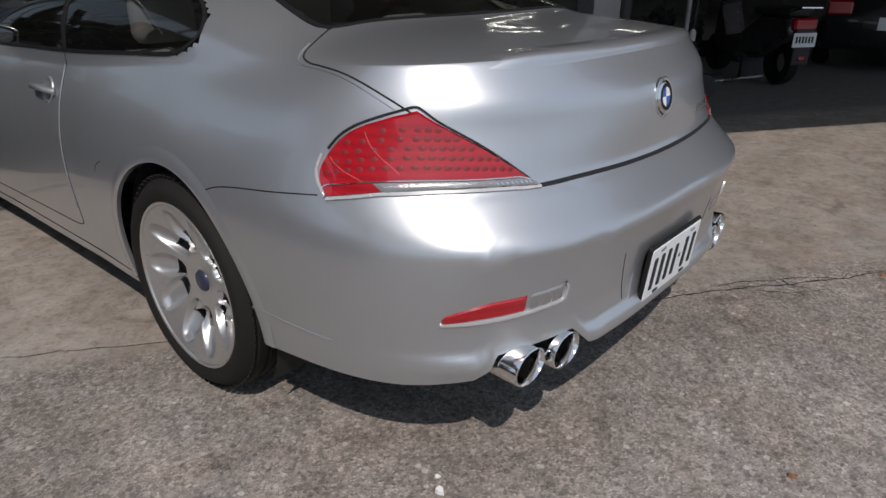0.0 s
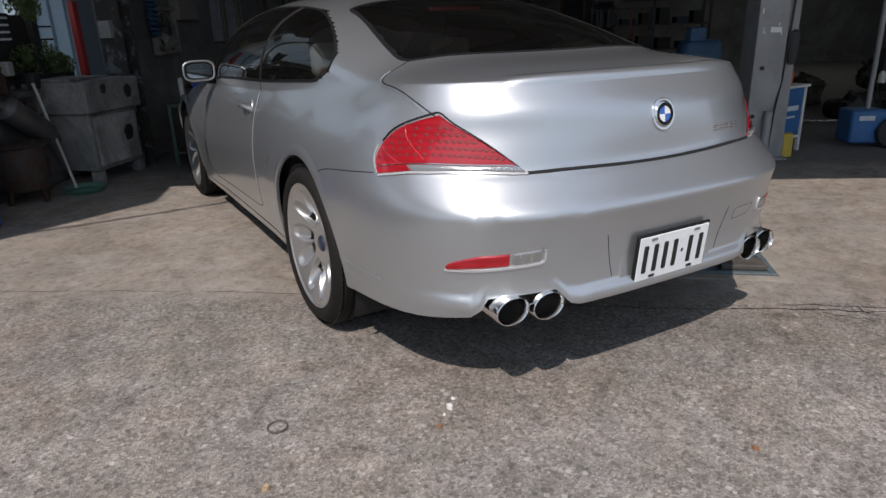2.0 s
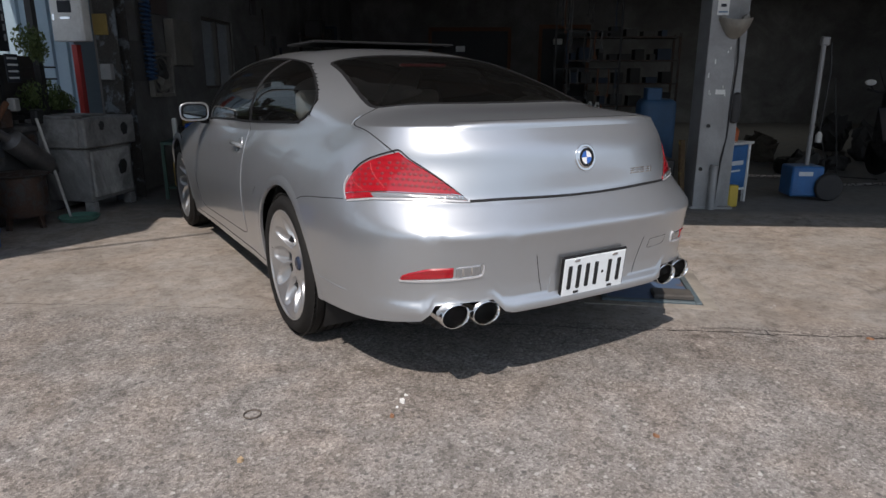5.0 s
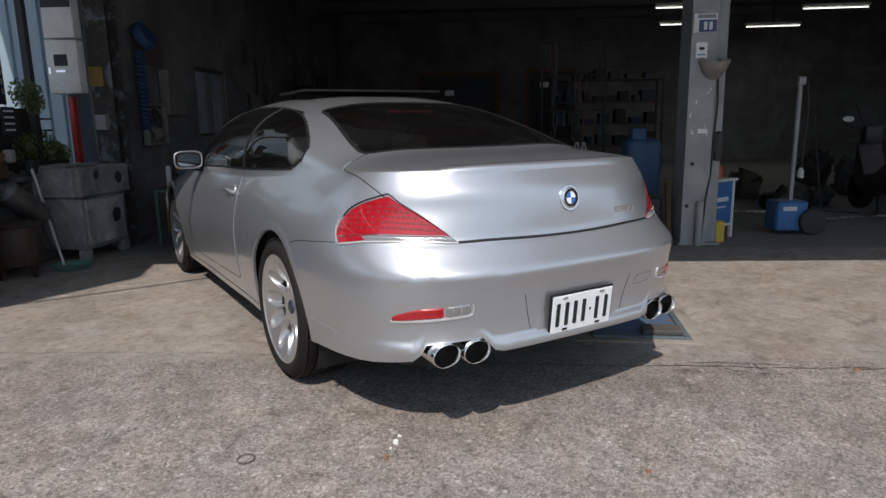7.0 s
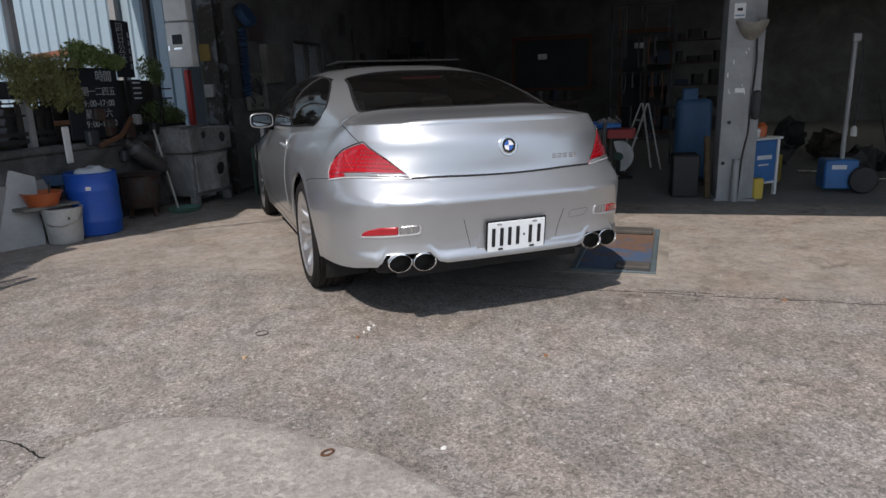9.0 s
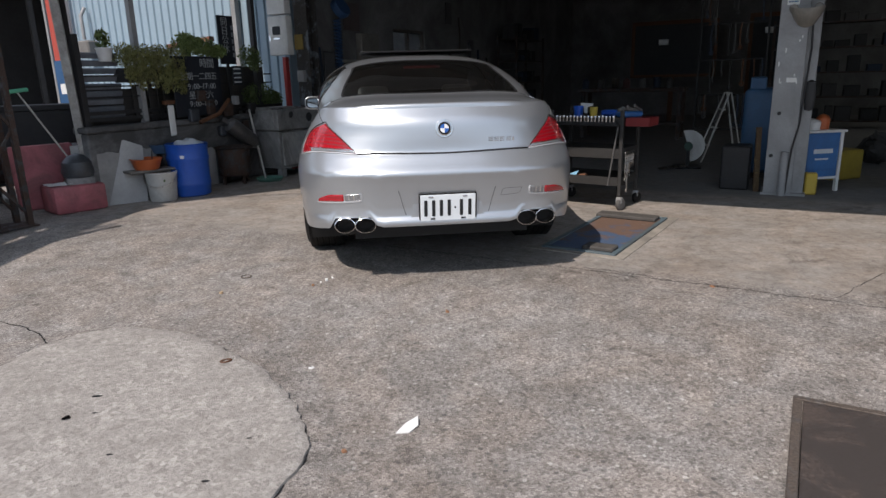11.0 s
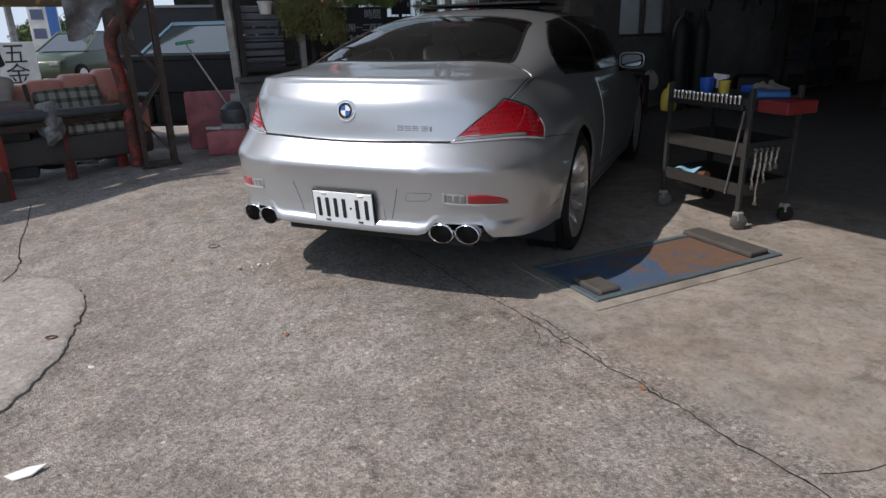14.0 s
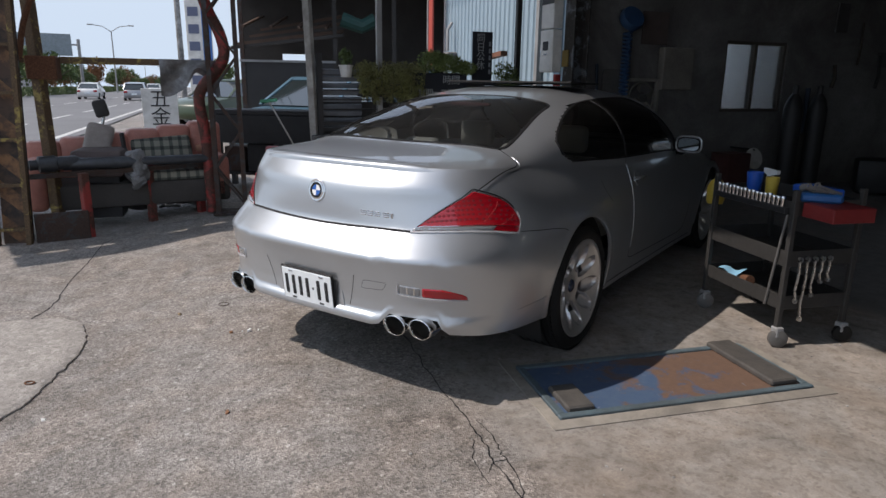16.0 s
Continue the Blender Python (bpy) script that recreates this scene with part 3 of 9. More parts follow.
def ribbon(name, pts, width, lift, material, parent, label="", steps=10, closed=False):
    """A narrow band that lies on the skin along a smooth line."""
    pts = [Vector(p) for p in pts]
    fine = []
    n = len(pts)
    for k in range(n - 1 if not closed else n):
        p0, p1, p2, p3 = (pts[(k + d) % n] if closed else pts[min(max(k + d, 0), n - 1)] for d in (-1, 0, 1, 2))
        for t in range(steps):
            t /= steps
            fine.append(0.5 * (2 * p1 + (p2 - p0) * t + (2 * p0 - 5 * p1 + 4 * p2 - p3) * t * t + (3 * p1 - p0 - 3 * p2 + p3) * t ** 3))
    if not closed:
        fine.append(pts[-1])
    hits = [on_skin(p) for p in fine]
    for _ in range(3):
        ends = [hits[0], hits[-1]]
        ring = [((hits[k - 1][0] + 2 * hits[k][0] + hits[(k + 1) % len(hits)][0]) / 4, (hits[k - 1][1] + 2 * hits[k][1] + hits[(k + 1) % len(hits)][1]).normalized()) for k in range(len(hits))]
        hits = ring if closed else ends[:1] + ring[1:-1] + ends[1:]
    rows = []
    m = len(hits)
    for k, (p, nn) in enumerate(hits):
        a, b = (hits[(k - 1) % m][0], hits[(k + 1) % m][0]) if closed else (hits[max(k - 1, 0)][0], hits[min(k + 1, m - 1)][0])
        side = (b - a).cross(nn).normalized()
        rows.append([p + side * width / 2 - nn * 0.002, p + side * width / 2 * 0.8 + nn * lift, p - side * width / 2 * 0.8 + nn * lift, p - side * width / 2 - nn * 0.002])
    if closed:
        rows.append(rows[0])
    return part(name, grid_bm(rows), material, parent, label)


def skin_patch(corner, ns, nt, lift, edge=0.004):
    """A skin-hugging pad: corner(s, t) gives rough places; its rim sinks into the skin."""
    rows = []
    for j in range(nt + 1):
        row = []
        for i in range(ns + 1):
            p, n = on_skin(corner(i / ns, j / nt))
            rim = i in (0, ns) or j in (0, nt)
            row.append(p + n * (-edge if rim else lift))
        rows.append(row)
    return rows


def lamp_lens():
    """Red tail-lamp plastic over a bright reflector."""
    n = Nodes("red_lens")
    sep = n.node("SeparateXYZ", Vector=n.coords())
    rows = n.math('PINGPONG', n.math('MULTIPLY', n.math('SUBTRACT', sep.outputs[2], 0.842), 46.5), 0.5)
    wave = n.math('ADD', n.math('MULTIPLY', n.noise(34.0, 4.0, 0.6), 0.45), n.math('SUBTRACT', 0.5, rows))
    n.to("Base Color", n.mix(n.ramp(wave, [(0.35, 0.0), (0.7, 0.6)]), (0.37, 0.004, 0.012), (0.22, 0.002, 0.007)))
    n.to("Roughness", 0.22)
    n.to("Coat Weight", 1.0)
    n.to("Coat Roughness", 0.03)
    n.to("Subsurface Weight", 0.0)
    return n.m


RED_LENS = lamp_lens()
CLEAR_LENS = plain("clear_lens", (0.27, 0.275, 0.28), 0.20, 0.4, 1.0, bump=0.5, scale=160.0)
WHITE_EDGE = plain("bright_trim", (0.52, 0.52, 0.53), 0.25, 0.3, bump=0)
LED_DARK = plain("led_socket", (0.17, 0.004, 0.009), 0.55)
GUIDE = plain("light_guide", (0.62, 0.10, 0.10), 0.15, coat=1.0, bump=0)
MIRROR = plain("mirror_glass", (0.42, 0.47, 0.50), 0.02, 1.0, bump=0)
ROUNDEL_BLUE = plain("roundel_blue", (0.03, 0.12, 0.42), 0.25)
HUB_BLUE = plain("hub_cap_blue", (0.035, 0.045, 0.075), 0.25, 0.3)
ROUNDEL_WHITE = plain("roundel_white", (0.75, 0.75, 0.75), 0.3)


def tail_lamp(car, side):
    T, O, U = Vector((0.506, 0.132, 0.806)), Vector((0.827, 0.472, 0.786)), Vector((0.664, 0.348, 0.970))
    K1, K2 = Vector((0.782, 0.455, 0.930)), Vector((0.836, 0.495, 0.856))

    def place(s, t):
        b = T.lerp(O, s) - Vector((0, 0, 0.011 * math.sin(math.pi * s ** 0.85) ** 0.9 if 0 < s < 1 else 0.0))
        if s < 0.5:
            c = T.lerp(U, s / 0.5)
        else:
            w = (s - 0.5) / 0.5
            pts = [U, K1, K2, O]
            k = min(int(w * 3), 2)
            p0, p1, p2, p3 = pts[max(k - 1, 0)], pts[k], pts[k + 1], pts[min(k + 2, 3)]
            u = w * 3 - k
            c = 0.5 * (2 * p1 + (p2 - p0) * u + (2 * p0 - 5 * p1 + 4 * p2 - p3) * u * u + (3 * p1 - p0 - 3 * p2 + p3) * u ** 3)
        p = b.lerp(c, t)
        return (side * p.x, p.y, p.z)
    ns, nt = 44, 22
    rows = skin_patch(place, ns, nt, 0.006, 0.002)
    lamp = part("tail_light", grid_bm([[p for p in r] for r in rows]), RED_LENS, car, "red tail light with rows of diodes over a clear strip")
    # clear strip along the foot of the lens
    def low(s, t, top):
        h = max(place(s, 1)[2] - place(s, 0)[2], 0.004)
        return place(s, min(1.0, top / h) * t)
    part("reversing_lens", grid_bm(skin_patch(lambda s, t: low(0.015 + 0.70 * s, 0.03 + 0.97 * t, 0.026), 40, 4, 0.0085, -0.0055)), CLEAR_LENS, lamp, "clear ribbed lens")
    for k in range(9):
        s0 = 0.05 + 0.025 * k
        part("lens_rib", grid_bm(skin_patch(lambda s, t: low(s0 + 0.012 * s, 0.25 + 0.5 * t, 0.026), 2, 2, 0.0105, -0.008)), CHROME, lamp)
    # bright line over the strip, bright edge under and round the outer end
    ribbon("inner_line", [low(0.04 + 0.94 * k / 14, 1.0, 0.028) for k in range(15)], 0.003, 0.0085, CHROME, lamp, "", 4)
    foot_line = [place(k / 10, 0.0) for k in range(11)]
    ribbon("chrome_edge", [(p[0], p[1] - 0.004, p[2] - 0.004) for p in foot_line], 0.009, 0.006, WHITE_EDGE, lamp, "bright trim edge", 6)
    ribbon("outer_edge", [place(0.78 + 0.22 * k / 10, 1.06) for k in range(11)], 0.009, 0.007, WHITE_EDGE, lamp, "bright trim edge", 4)
    ribbon("lamp_gap", [place(k / 24, 1.03) for k in range(1, 19)], 0.0055, 0.004, GAP, lamp, "", 4)
    for s0 in (0.60, 0.74):
        ribbon("light_guide", [place(s0 + 0.03 * math.sin(2.2 * k / 6), 0.25 + 0.65 * k / 6) for k in range(7)], 0.0022, 0.0066, GUIDE, lamp, "", 4)
    bm = bmesh.new()
    for j in range(6):
        z = 0.842 + 0.0215 * j
        for i in range(23):
            s0 = 0.07 + i * 0.040 + 0.012 * (j % 2)
            lo, hi = place(s0, 0), place(s0, 1)
            h = hi[2] - lo[2]
            if h < 0.02 or not 0.06 < (z - lo[2]) / h < 0.90:
                continue
            p, n = on_skin(place(s0, (z - lo[2]) / h), 0.0056)
            bmesh.ops.create_icosphere(bm, subdivisions=1, radius=0.0078, matrix=Matrix.Translation(p) @ n.to_track_quat('Z', 'Y').to_matrix().to_4x4() @ Matrix.Diagonal((1.3, 0.85, 0.16, 1)))
    tagged(part("diode_grid", bm, LED_DARK, lamp, "rows of small round diodes"), kind="stuff")
    return lamp


def fog_lamp(car, side):
    def place(s, t):
        x = 0.765 - 0.258 * s
        y = 0.20 * (1 - s) + 0.035 * s
        lo = 0.528 + 0.020 * s
        hi = lo + 0.010 + 0.042 * min(1.0, s * 2.6) ** 0.6 - 0.006 * s
        return (side * x, y, lo + (hi - lo) * t)
    lamp = part("rear_reflector", grid_bm(skin_patch(lambda s, t: place(s * 0.66, t), 22, 6, 0.004, 0.002)), RED_LENS, car, "slim red reflector with a clear inner end")
    part("clear_end", grid_bm(skin_patch(lambda s, t: place(0.665 + 0.335 * s, t), 12, 6, 0.004, 0.002)), CLEAR_LENS, lamp, "clear ribbed end")
    ribbon("reflector_trim", [place(k / 8, -0.06) for k in range(9)] + [place(1.02, 0.3), place(1.025, 0.7), place(1.0, 1.02)], 0.007, 0.006, WHITE_EDGE, lamp, "bright lower trim", 5)
    for k in range(5):
        part("lens_rib", grid_bm(skin_patch(lambda s, t: place(0.70 + 0.052 * k + 0.022 * s, 0.15 + 0.7 * t), 2, 2, 0.0062, -0.004)), CHROME if k % 2 else CLEAR_LENS, lamp)
    return lamp


def exhaust_tip(car, x, y, z):
    rows = []
    prof = [(0.90, 0.17), (0.96, 0.06), (1.0, 0.0), (1.01, -0.014), (0.985, -0.022), (0.93, -0.024), (0.86, -0.018), (0.815, -0.004), (0.80, 0.03), (0.78, 0.10)]
    for f, d in prof:
        rows.append([Vector((x + 0.062 * f * math.cos(a), y + d, z + 0.046 * f * math.sin(a))) for a in [2 * math.pi * k / 40 for k in range(40)]])
    tip = part("exhaust_tip", grid_bm(rows, True), TIP_STEEL, car, "polished oval exhaust tip")
    bm = bmesh.new()
    bm.faces.new([bm.verts.new((x + 0.050 * math.cos(a), y + 0.06, z + 0.037 * math.sin(a))) for a in [2 * math.pi * k / 24 for k in range(24)]])
    part("sooty_bore", bm, SOOT, tip)
    return tip


def wheel(car, x, y, side, spin, width, radius):
    """A wheel whose outer face looks along side * x."""
    w, rim = width, 0.263
    prof = [(rim - 0.01, -w / 2 + 0.02), (rim + 0.01, -w / 2 + 0.004), (rim + 0.045, -w / 2), (radius - 0.025, -w / 2 + 0.012), (radius - 0.006, -w / 2 + 0.035)]
    tread = []
    for k in range(5):
        a = -w / 2 + 0.035 + (w - 0.07) * k / 5
        b = -w / 2 + 0.035 + (w - 0.07) * (k + 1) / 5
        tread += [(radius, a + 0.006), (radius, b - 0.006), (radius - 0.008, b - 0.003), (radius - 0.008, b + 0.003)] if k < 4 else [(radius, a + 0.006), (radius, b - 0.004)]
    prof += tread + [(radius - 0.006, w / 2 - 0.035), (radius - 0.025, w / 2 - 0.012), (rim + 0.045, w / 2), (rim + 0.03, w / 2 + 0.001), (rim + 0.01, w / 2 - 0.004), (rim - 0.01, w / 2 - 0.02)]
    turn = Matrix.Rotation(radians(90) * side, 4, 'Y')
    hub = new("wheel")
    hub.parent = car
    hub.matrix_basis = Matrix.Translation((x, y, HUB)) @ turn @ Matrix.Rotation(spin, 4, 'Z')
    tyre = part("tyre", lathe(prof, 72), RUBBER, hub, "worn black low-profile tyre", sharp=50)
    # small sipes across the shoulders
    bm = bmesh.new()
    for k in range(72):
        a = 2 * math.pi * k / 72
        for e in (-1, 1):
            m = Matrix.Rotation(a, 4, 'Z') @ Matrix.Translation((radius - 0.011, 0, e * (w / 2 - 0.034))) @ Matrix.Rotation(radians(38) * e, 4, 'Y')
            add_box(bm, -0.002, 0.0035, -0.009, 0.009, -0.016, 0.016, 0, 1, m)
    tagged(part("tread", bm, RUBBER, tyre, smooth=False), kind="stuff")
    # the cast face: ten teardrop scoops in five pairs, each with an opening near the hub
    nr, na = 48, 480
    rows = []
    face = w / 2 - 0.012

    def scoop(r, a):
        """How deep the scoop is here (0..1) and whether it is open."""
        best, opened = 0.0, False
        for k in range(5):
            for e in (-1, 1):
                c0 = 2 * math.pi * (k + 0.5) / 5 + e * 0.275
                c = c0 + (0.16 + e * 0.10) * (r - 0.16) / 0.16
                d = (a - c + math.pi) % (2 * math.pi) - math.pi
                t = (r - 0.088) / (0.238 - 0.088)
                if not 0 < t < 1:
                    continue
                half = (0.035 + 0.012 * t) * (math.sin(math.pi * t ** 0.9)) ** 0.45 + 0.001
                q = abs(d * r) / half
                if q < 1:
                    dep = (1 - q ** 5) * min(1.0, 8 * t) * min(1.0, 9 * (1 - t))
                    lean = 1.0 - 0.62 * step(0.30, 1.0, t)
                    best = max(best, dep * lean)
                    if 0.06 < t < 0.50 and q < 0.82:
                        opened = True
        return best, opened
    kinds = []
    for i in range(nr + 1):
        r = 0.032 + (0.255 - 0.032) * i / nr
        row, kk = [], []
        dish = 0.058 * (1 - ((r - 0.04) / 0.215) ** 1.7) if r > 0.04 else 0.058
        for j in range(na):
            a = 2 * math.pi * j / na
            s, o = scoop(r, a)
            row.append(Vector((r * math.cos(a), r * math.sin(a), face - dish - 0.034 * s)))
            kk.append(o)
        rows.append(row)
        kinds.append(kk)
    bm = bmesh.new()
    vs = [[bm.verts.new(p) for p in row] for row in rows]
    for i in range(nr):
        for j in range(na):
            q = (j + 1) % na
            if kinds[i][j] and kinds[i + 1][j] and kinds[i][q] and kinds[i + 1][q]:
                continue
            bm.faces.new((vs[i][j], vs[i][q], vs[i + 1][q], vs[i + 1][j]))
    rimface = part("rim", bm, ALLOY, hub, "silver alloy rim with swirled twin spokes", sharp=80)
    part("rim_lip", lathe([(0.253, face - 0.002), (0.258, face + 0.004), (0.265, face + 0.005), (0.269, face), (0.267, face - 0.02), (0.249, face - 0.07), (0.243, -w / 2 + 0.03)], 72), ALLOY, rimface)
    part("hub_cap", lathe([(0.0, face - 0.046), (0.024, face - 0.047), (0.031, face - 0.050), (0.036, face - 0.058), (0.038, face - 0.064)], 32), HUB_BLUE, rimface, "small round blue hub cap")
    part("brake_disc", lathe([(0.05, 0.012), (0.172, 0.012), (0.175, 0.006), (0.172, -0.02), (0.05, -0.02)], 48), plain("brake_iron", (0.035, 0.033, 0.03), 0.6, 0.3), hub, "dark brake disc")
    return hub


def build_car():
    car = thing("car", "silver two-door coupe parked on concrete, clean and glossy", "car", (0, 0, -0.036), plan=False)
    made = build_skin(car)
    lid, bump, shell = made["boot_lid"], made["rear_bumper"], made["body_shell"]
    M = (1, -1)
    # gaps between the panels
    for e in M:
        ribbon("lid_gap", [(e * 0.508, 0.135, 0.806), (e * 0.59, 0.25, 0.885), (e * 0.672, 0.365, 0.965), (e * 0.70, 0.48, 1.015), (e * 0.718, 0.60, 1.047), (e * 0.708, 0.68, 1.060), (e * 0.655, 0.705, 1.09), (e * 0.592, 0.728, 1.135)],
               0.0055, 0.0008, GAP, lid)
        ribbon("lid_edge", [(e * 0.700, 0.372, 0.972), (e * 0.716, 0.486, 1.018), (e * 0.728, 0.60, 1.046), (e * 0.720, 0.69, 1.056), (e * 0.665, 0.714, 1.088)], 0.006, 0.003, PAINT, shell)
        ribbon("bumper_gap", [(e * 0.838, 0.49, 0.790), (e * 0.875, 0.62, 0.780), (e * 0.90, 0.76, 0.768), (e * 0.912, 0.84, 0.755), (e * 0.918, 0.90, 0.732)], 0.004, 0.0006, GAP, bump)
        ribbon("bumper_crease", [(e * 0.90, 0.74, 0.443), (e * 0.88, 0.60, 0.440), (e * 0.85, 0.46, 0.436)], 0.007, 0.0022, PAINT, bump)
        ribbon("valance_joint", [(e * 0.285, 0.0, 0.605), (e * 0.262, 0.01, 0.52), (e * 0.245, 0.01, 0.455)], 0.003, 0.0006, GAP, bump)
        if e > 0:
            ribbon("tow_cover_gap", [(0.335, 0.01, 0.590), (0.40, 0.02, 0.592), (0.445, 0.03, 0.592), (0.44, 0.03, 0.575), (0.425, 0.03, 0.556), (0.37, 0.02, 0.553), (0.322, 0.02, 0.552), (0.325, 0.02, 0.570)], 0.002, 0.0004, GAP, bump, "", 6, True)
        door = made["door_right" if e > 0 else "door_left"]
        ribbon("door_gap", [(e * 0.79, 1.865, 1.02), (e * 0.83, 1.855, 0.965), (e * 0.89, 1.86, 0.85), (e * 0.90, 1.875, 0.62), (e * 0.88, 1.885, 0.43), (e * 0.875, 1.93, 0.372), (e * 0.875, 2.2, 0.355), (e * 0.87, 2.8, 0.335), (e * 0.87, 3.12, 0.34), (e * 0.88, 3.20, 0.45), (e * 0.89, 3.22, 0.7), (e * 0.84, 3.24, 0.92)],
               0.005, 0.0008, GAP, door)
        ribbon("door_edge", [(e * 0.83, 1.866, 0.965), (e * 0.89, 1.871, 0.85), (e * 0.90, 1.886, 0.62), (e * 0.88, 1.896, 0.45)], 0.006, 0.003, PAINT, door)
        ribbon("sill_line", [(e * 0.87, 1.52, 0.30), (e * 0.86, 2.2, 0.275), (e * 0.86, 3.4, 0.26)], 0.006, 0.001, GAP, shell)
        ribbon("fuel_flap_gap" if e > 0 else "flank_mark", [(e * 0.86, 1.42, 0.93), (e * 0.885, 1.44, 0.86), (e * 0.90, 1.50, 0.80)] if e > 0 else [(e * 0.905, 1.52, 0.70), (e * 0.904, 1.56, 0.68), (e * 0.903, 1.58, 0.655)], 0.003, 0.0005, GAP, shell)
        tail_lamp(car, e)
        fog_lamp(car, e)
        exhaust_tip(car, e * 0.604, 0.082, 0.402)
        exhaust_tip(car, e * 0.484, 0.058, 0.402)
        # thin black plate behind the pair of tips, added for the recess's shade
        part("exhaust_recess", box(e * 0.545 - 0.115, e * 0.545 + 0.115, 0.19, 0.21, 0.34, 0.45), UNDER, car)
        part("silencer", box(e * 0.45 - 0.22, e * 0.45 + 0.22, 0.30, 0.75, 0.28, 0.42, 0.05, 3), UNDER, car, "dark steel silencer box")
        # wheel-arch lips
        for k, (_, ya) in enumerate(AXLES):
            rows = []
            for a in range(0, 91):
                an = radians(-13 + 200 * a / 90)
                row = []
                for rr, lf in ((ARCH - 0.018, -0.012), (ARCH - 0.017, 0.0005), (ARCH - 0.008, 0.0035), (ARCH + 0.008, 0.0025), (ARCH + 0.028, -0.001)):
                    yy, zz = ya + rr * math.cos(an), HUB + rr * math.sin(an)
                    p, n = on_skin((e * 0.95, yy, max(zz, 0.1)))
                    q = Vector((p.x, yy, zz))
                    row.append(q + n * lf)
                rows.append(row)
            part("arch_lip", grid_bm(rows), PAINT, shell)
            # liner
            rows = [[Vector((e * xx, ya + 0.405 * math.cos(an), HUB + 0.405 * math.sin(an))) for xx in (0.855, 0.60)] for an in [radians(-30 + 240 * a / 40) for a in range(41)]]
            part("wheel_arch_liner", grid_bm(rows), UNDER, shell)
            part("arch_back", prism([(ya - 0.405, 0.27), (ya + 0.405, 0.27), (ya + 0.405, 0.78), (ya - 0.405, 0.78)], 0.01, Matrix.Translation((e * 0.585, 0, 0)) @ Matrix.Rotation(radians(90), 4, 'Z')), UNDER, shell)
            wheel(car, e * (0.770 if k == 0 else 0.765), ya, e, 0.5 if e > 0 else 1.15, 0.275 if k == 0 else 0.245, 0.344)
        # side glass with a black edge
        def dlo(y, f, e=e):
            zs, zc = shoulder(y), spine(y)
            a = math.asin(min(f, 0.999) ** (arc_q(y) / 2))
            x = wide_top(y) * math.cos(a) ** (2 / arc_p(y))
            return Vector((e * x, y, zs + (zc - zs) * f))
        def edge(t):
            """The outline of the side glass, once round."""
            if t < 0.42:
                return dlo(1.185 + 2.075 * t / 0.42, 0.10)
            if t < 0.62:
                w = (t - 0.42) / 0.20
                f = 0.10 + 0.75 * w
                return dlo(3.26 - 0.76 * w ** 0.9, f)
            if t < 0.82:
                w = (t - 0.62) / 0.20
                return dlo(2.50 - 0.955 * w, 0.85)
            w = (t - 0.82) / 0.18
            f = 0.85 - 0.75 * w
            return dlo(QUARTER(f), f)
        ring = [edge(k / 40) for k in range(40)]
        ribbon("window_seal", ring, 0.013, 0.003, BLACK_TRIM, shell, "black window seal", 3, True)
        rows = []
        for j in range(17):
            f = 0.09 + 0.76 * j / 16
            y0 = QUARTER(f) - 0.005
            y1 = 3.27 - 0.77 * max((f - 0.10) / 0.75, 0) ** 0.9
            rows.append([dlo(y0 + (y1 - y0) * i / 40, f) for i in range(41)])
        part("side_window", grid_bm(rows), CAR_GLASS, shell, "dark tinted side glass")
        ribbon("window_divider", [dlo(1.85 - 0.04 * k / 6, 0.10 + 0.75 * k / 6) for k in range(7)], 0.030, 0.004, BLACK_TRIM, shell, "black pillar strip", 4)
        # mirror
        rows = []
        for w, h, d in ((0.03, 0.02, 0.105), (0.07, 0.045, 0.095), (0.10, 0.062, 0.06), (0.112, 0.070, 0.02), (0.114, 0.072, 0.0), (0.108, 0.066, -0.004), (0.100, 0.058, 0.004)):
            rows.append([Vector((w * abs(math.cos(a)) ** 0.55 * math.copysign(1, math.cos(a)), d, h * abs(math.sin(a)) ** 0.55 * math.copysign(1, math.sin(a)))) for a in [2 * math.pi * (k + 0.5) / 36 for k in range(36)]])
        place = Matrix.Translation((e * 0.915, 2.92, 1.018)) @ Matrix.Rotation(radians(-8 * e), 4, 'Z') @ Matrix.Scale(0.87, 4)
        bm = grid_bm(rows, True)
        bm.faces.new(list(bm.verts)[:36])
        bmesh.ops.transform(bm, matrix=place, verts=bm.verts)
        mirror = part("mirror", bm, PAINT, car, "silver wing mirror")
        bm = bmesh.new()
        bm.faces.new([bm.verts.new(place @ Vector((p.x * 1.005, 0.003, p.z * 1.005))) for p in rows[-1]])
        part("mirror_surround", bm, BLACK_TRIM, mirror, "black mirror surround", smooth=False)
        bm = bmesh.new()
        bm.faces.new([bm.verts.new(place @ Vector((p.x * 0.88, -0.001, p.z * 0.86))) for p in rows[-1]])
        part("mirror_glass", bm, MIRROR, mirror, "mirror glass", smooth=False)
        part("mirror_arm", tube([(e * 0.79, 3.01, 0.950), (e * 0.85, 2.99, 0.955), (e * 0.91, 2.97, 0.98)], 0.022, 10), BLACK_TRIM, mirror)
        # door handle in its dish
        p, n = on_skin((e * 0.90, 1.985, 0.882), 0.0)
        m = Matrix.Translation(p) @ n.to_track_quat('Z', 'Y').to_matrix().to_4x4()
        part("handle_dish", lathe([(0.0, 0.0015), (0.032, 0.001), (0.042, 0.004), (0.046, 0.002), (0.048, -0.002)], 28, m), PAINT, door)
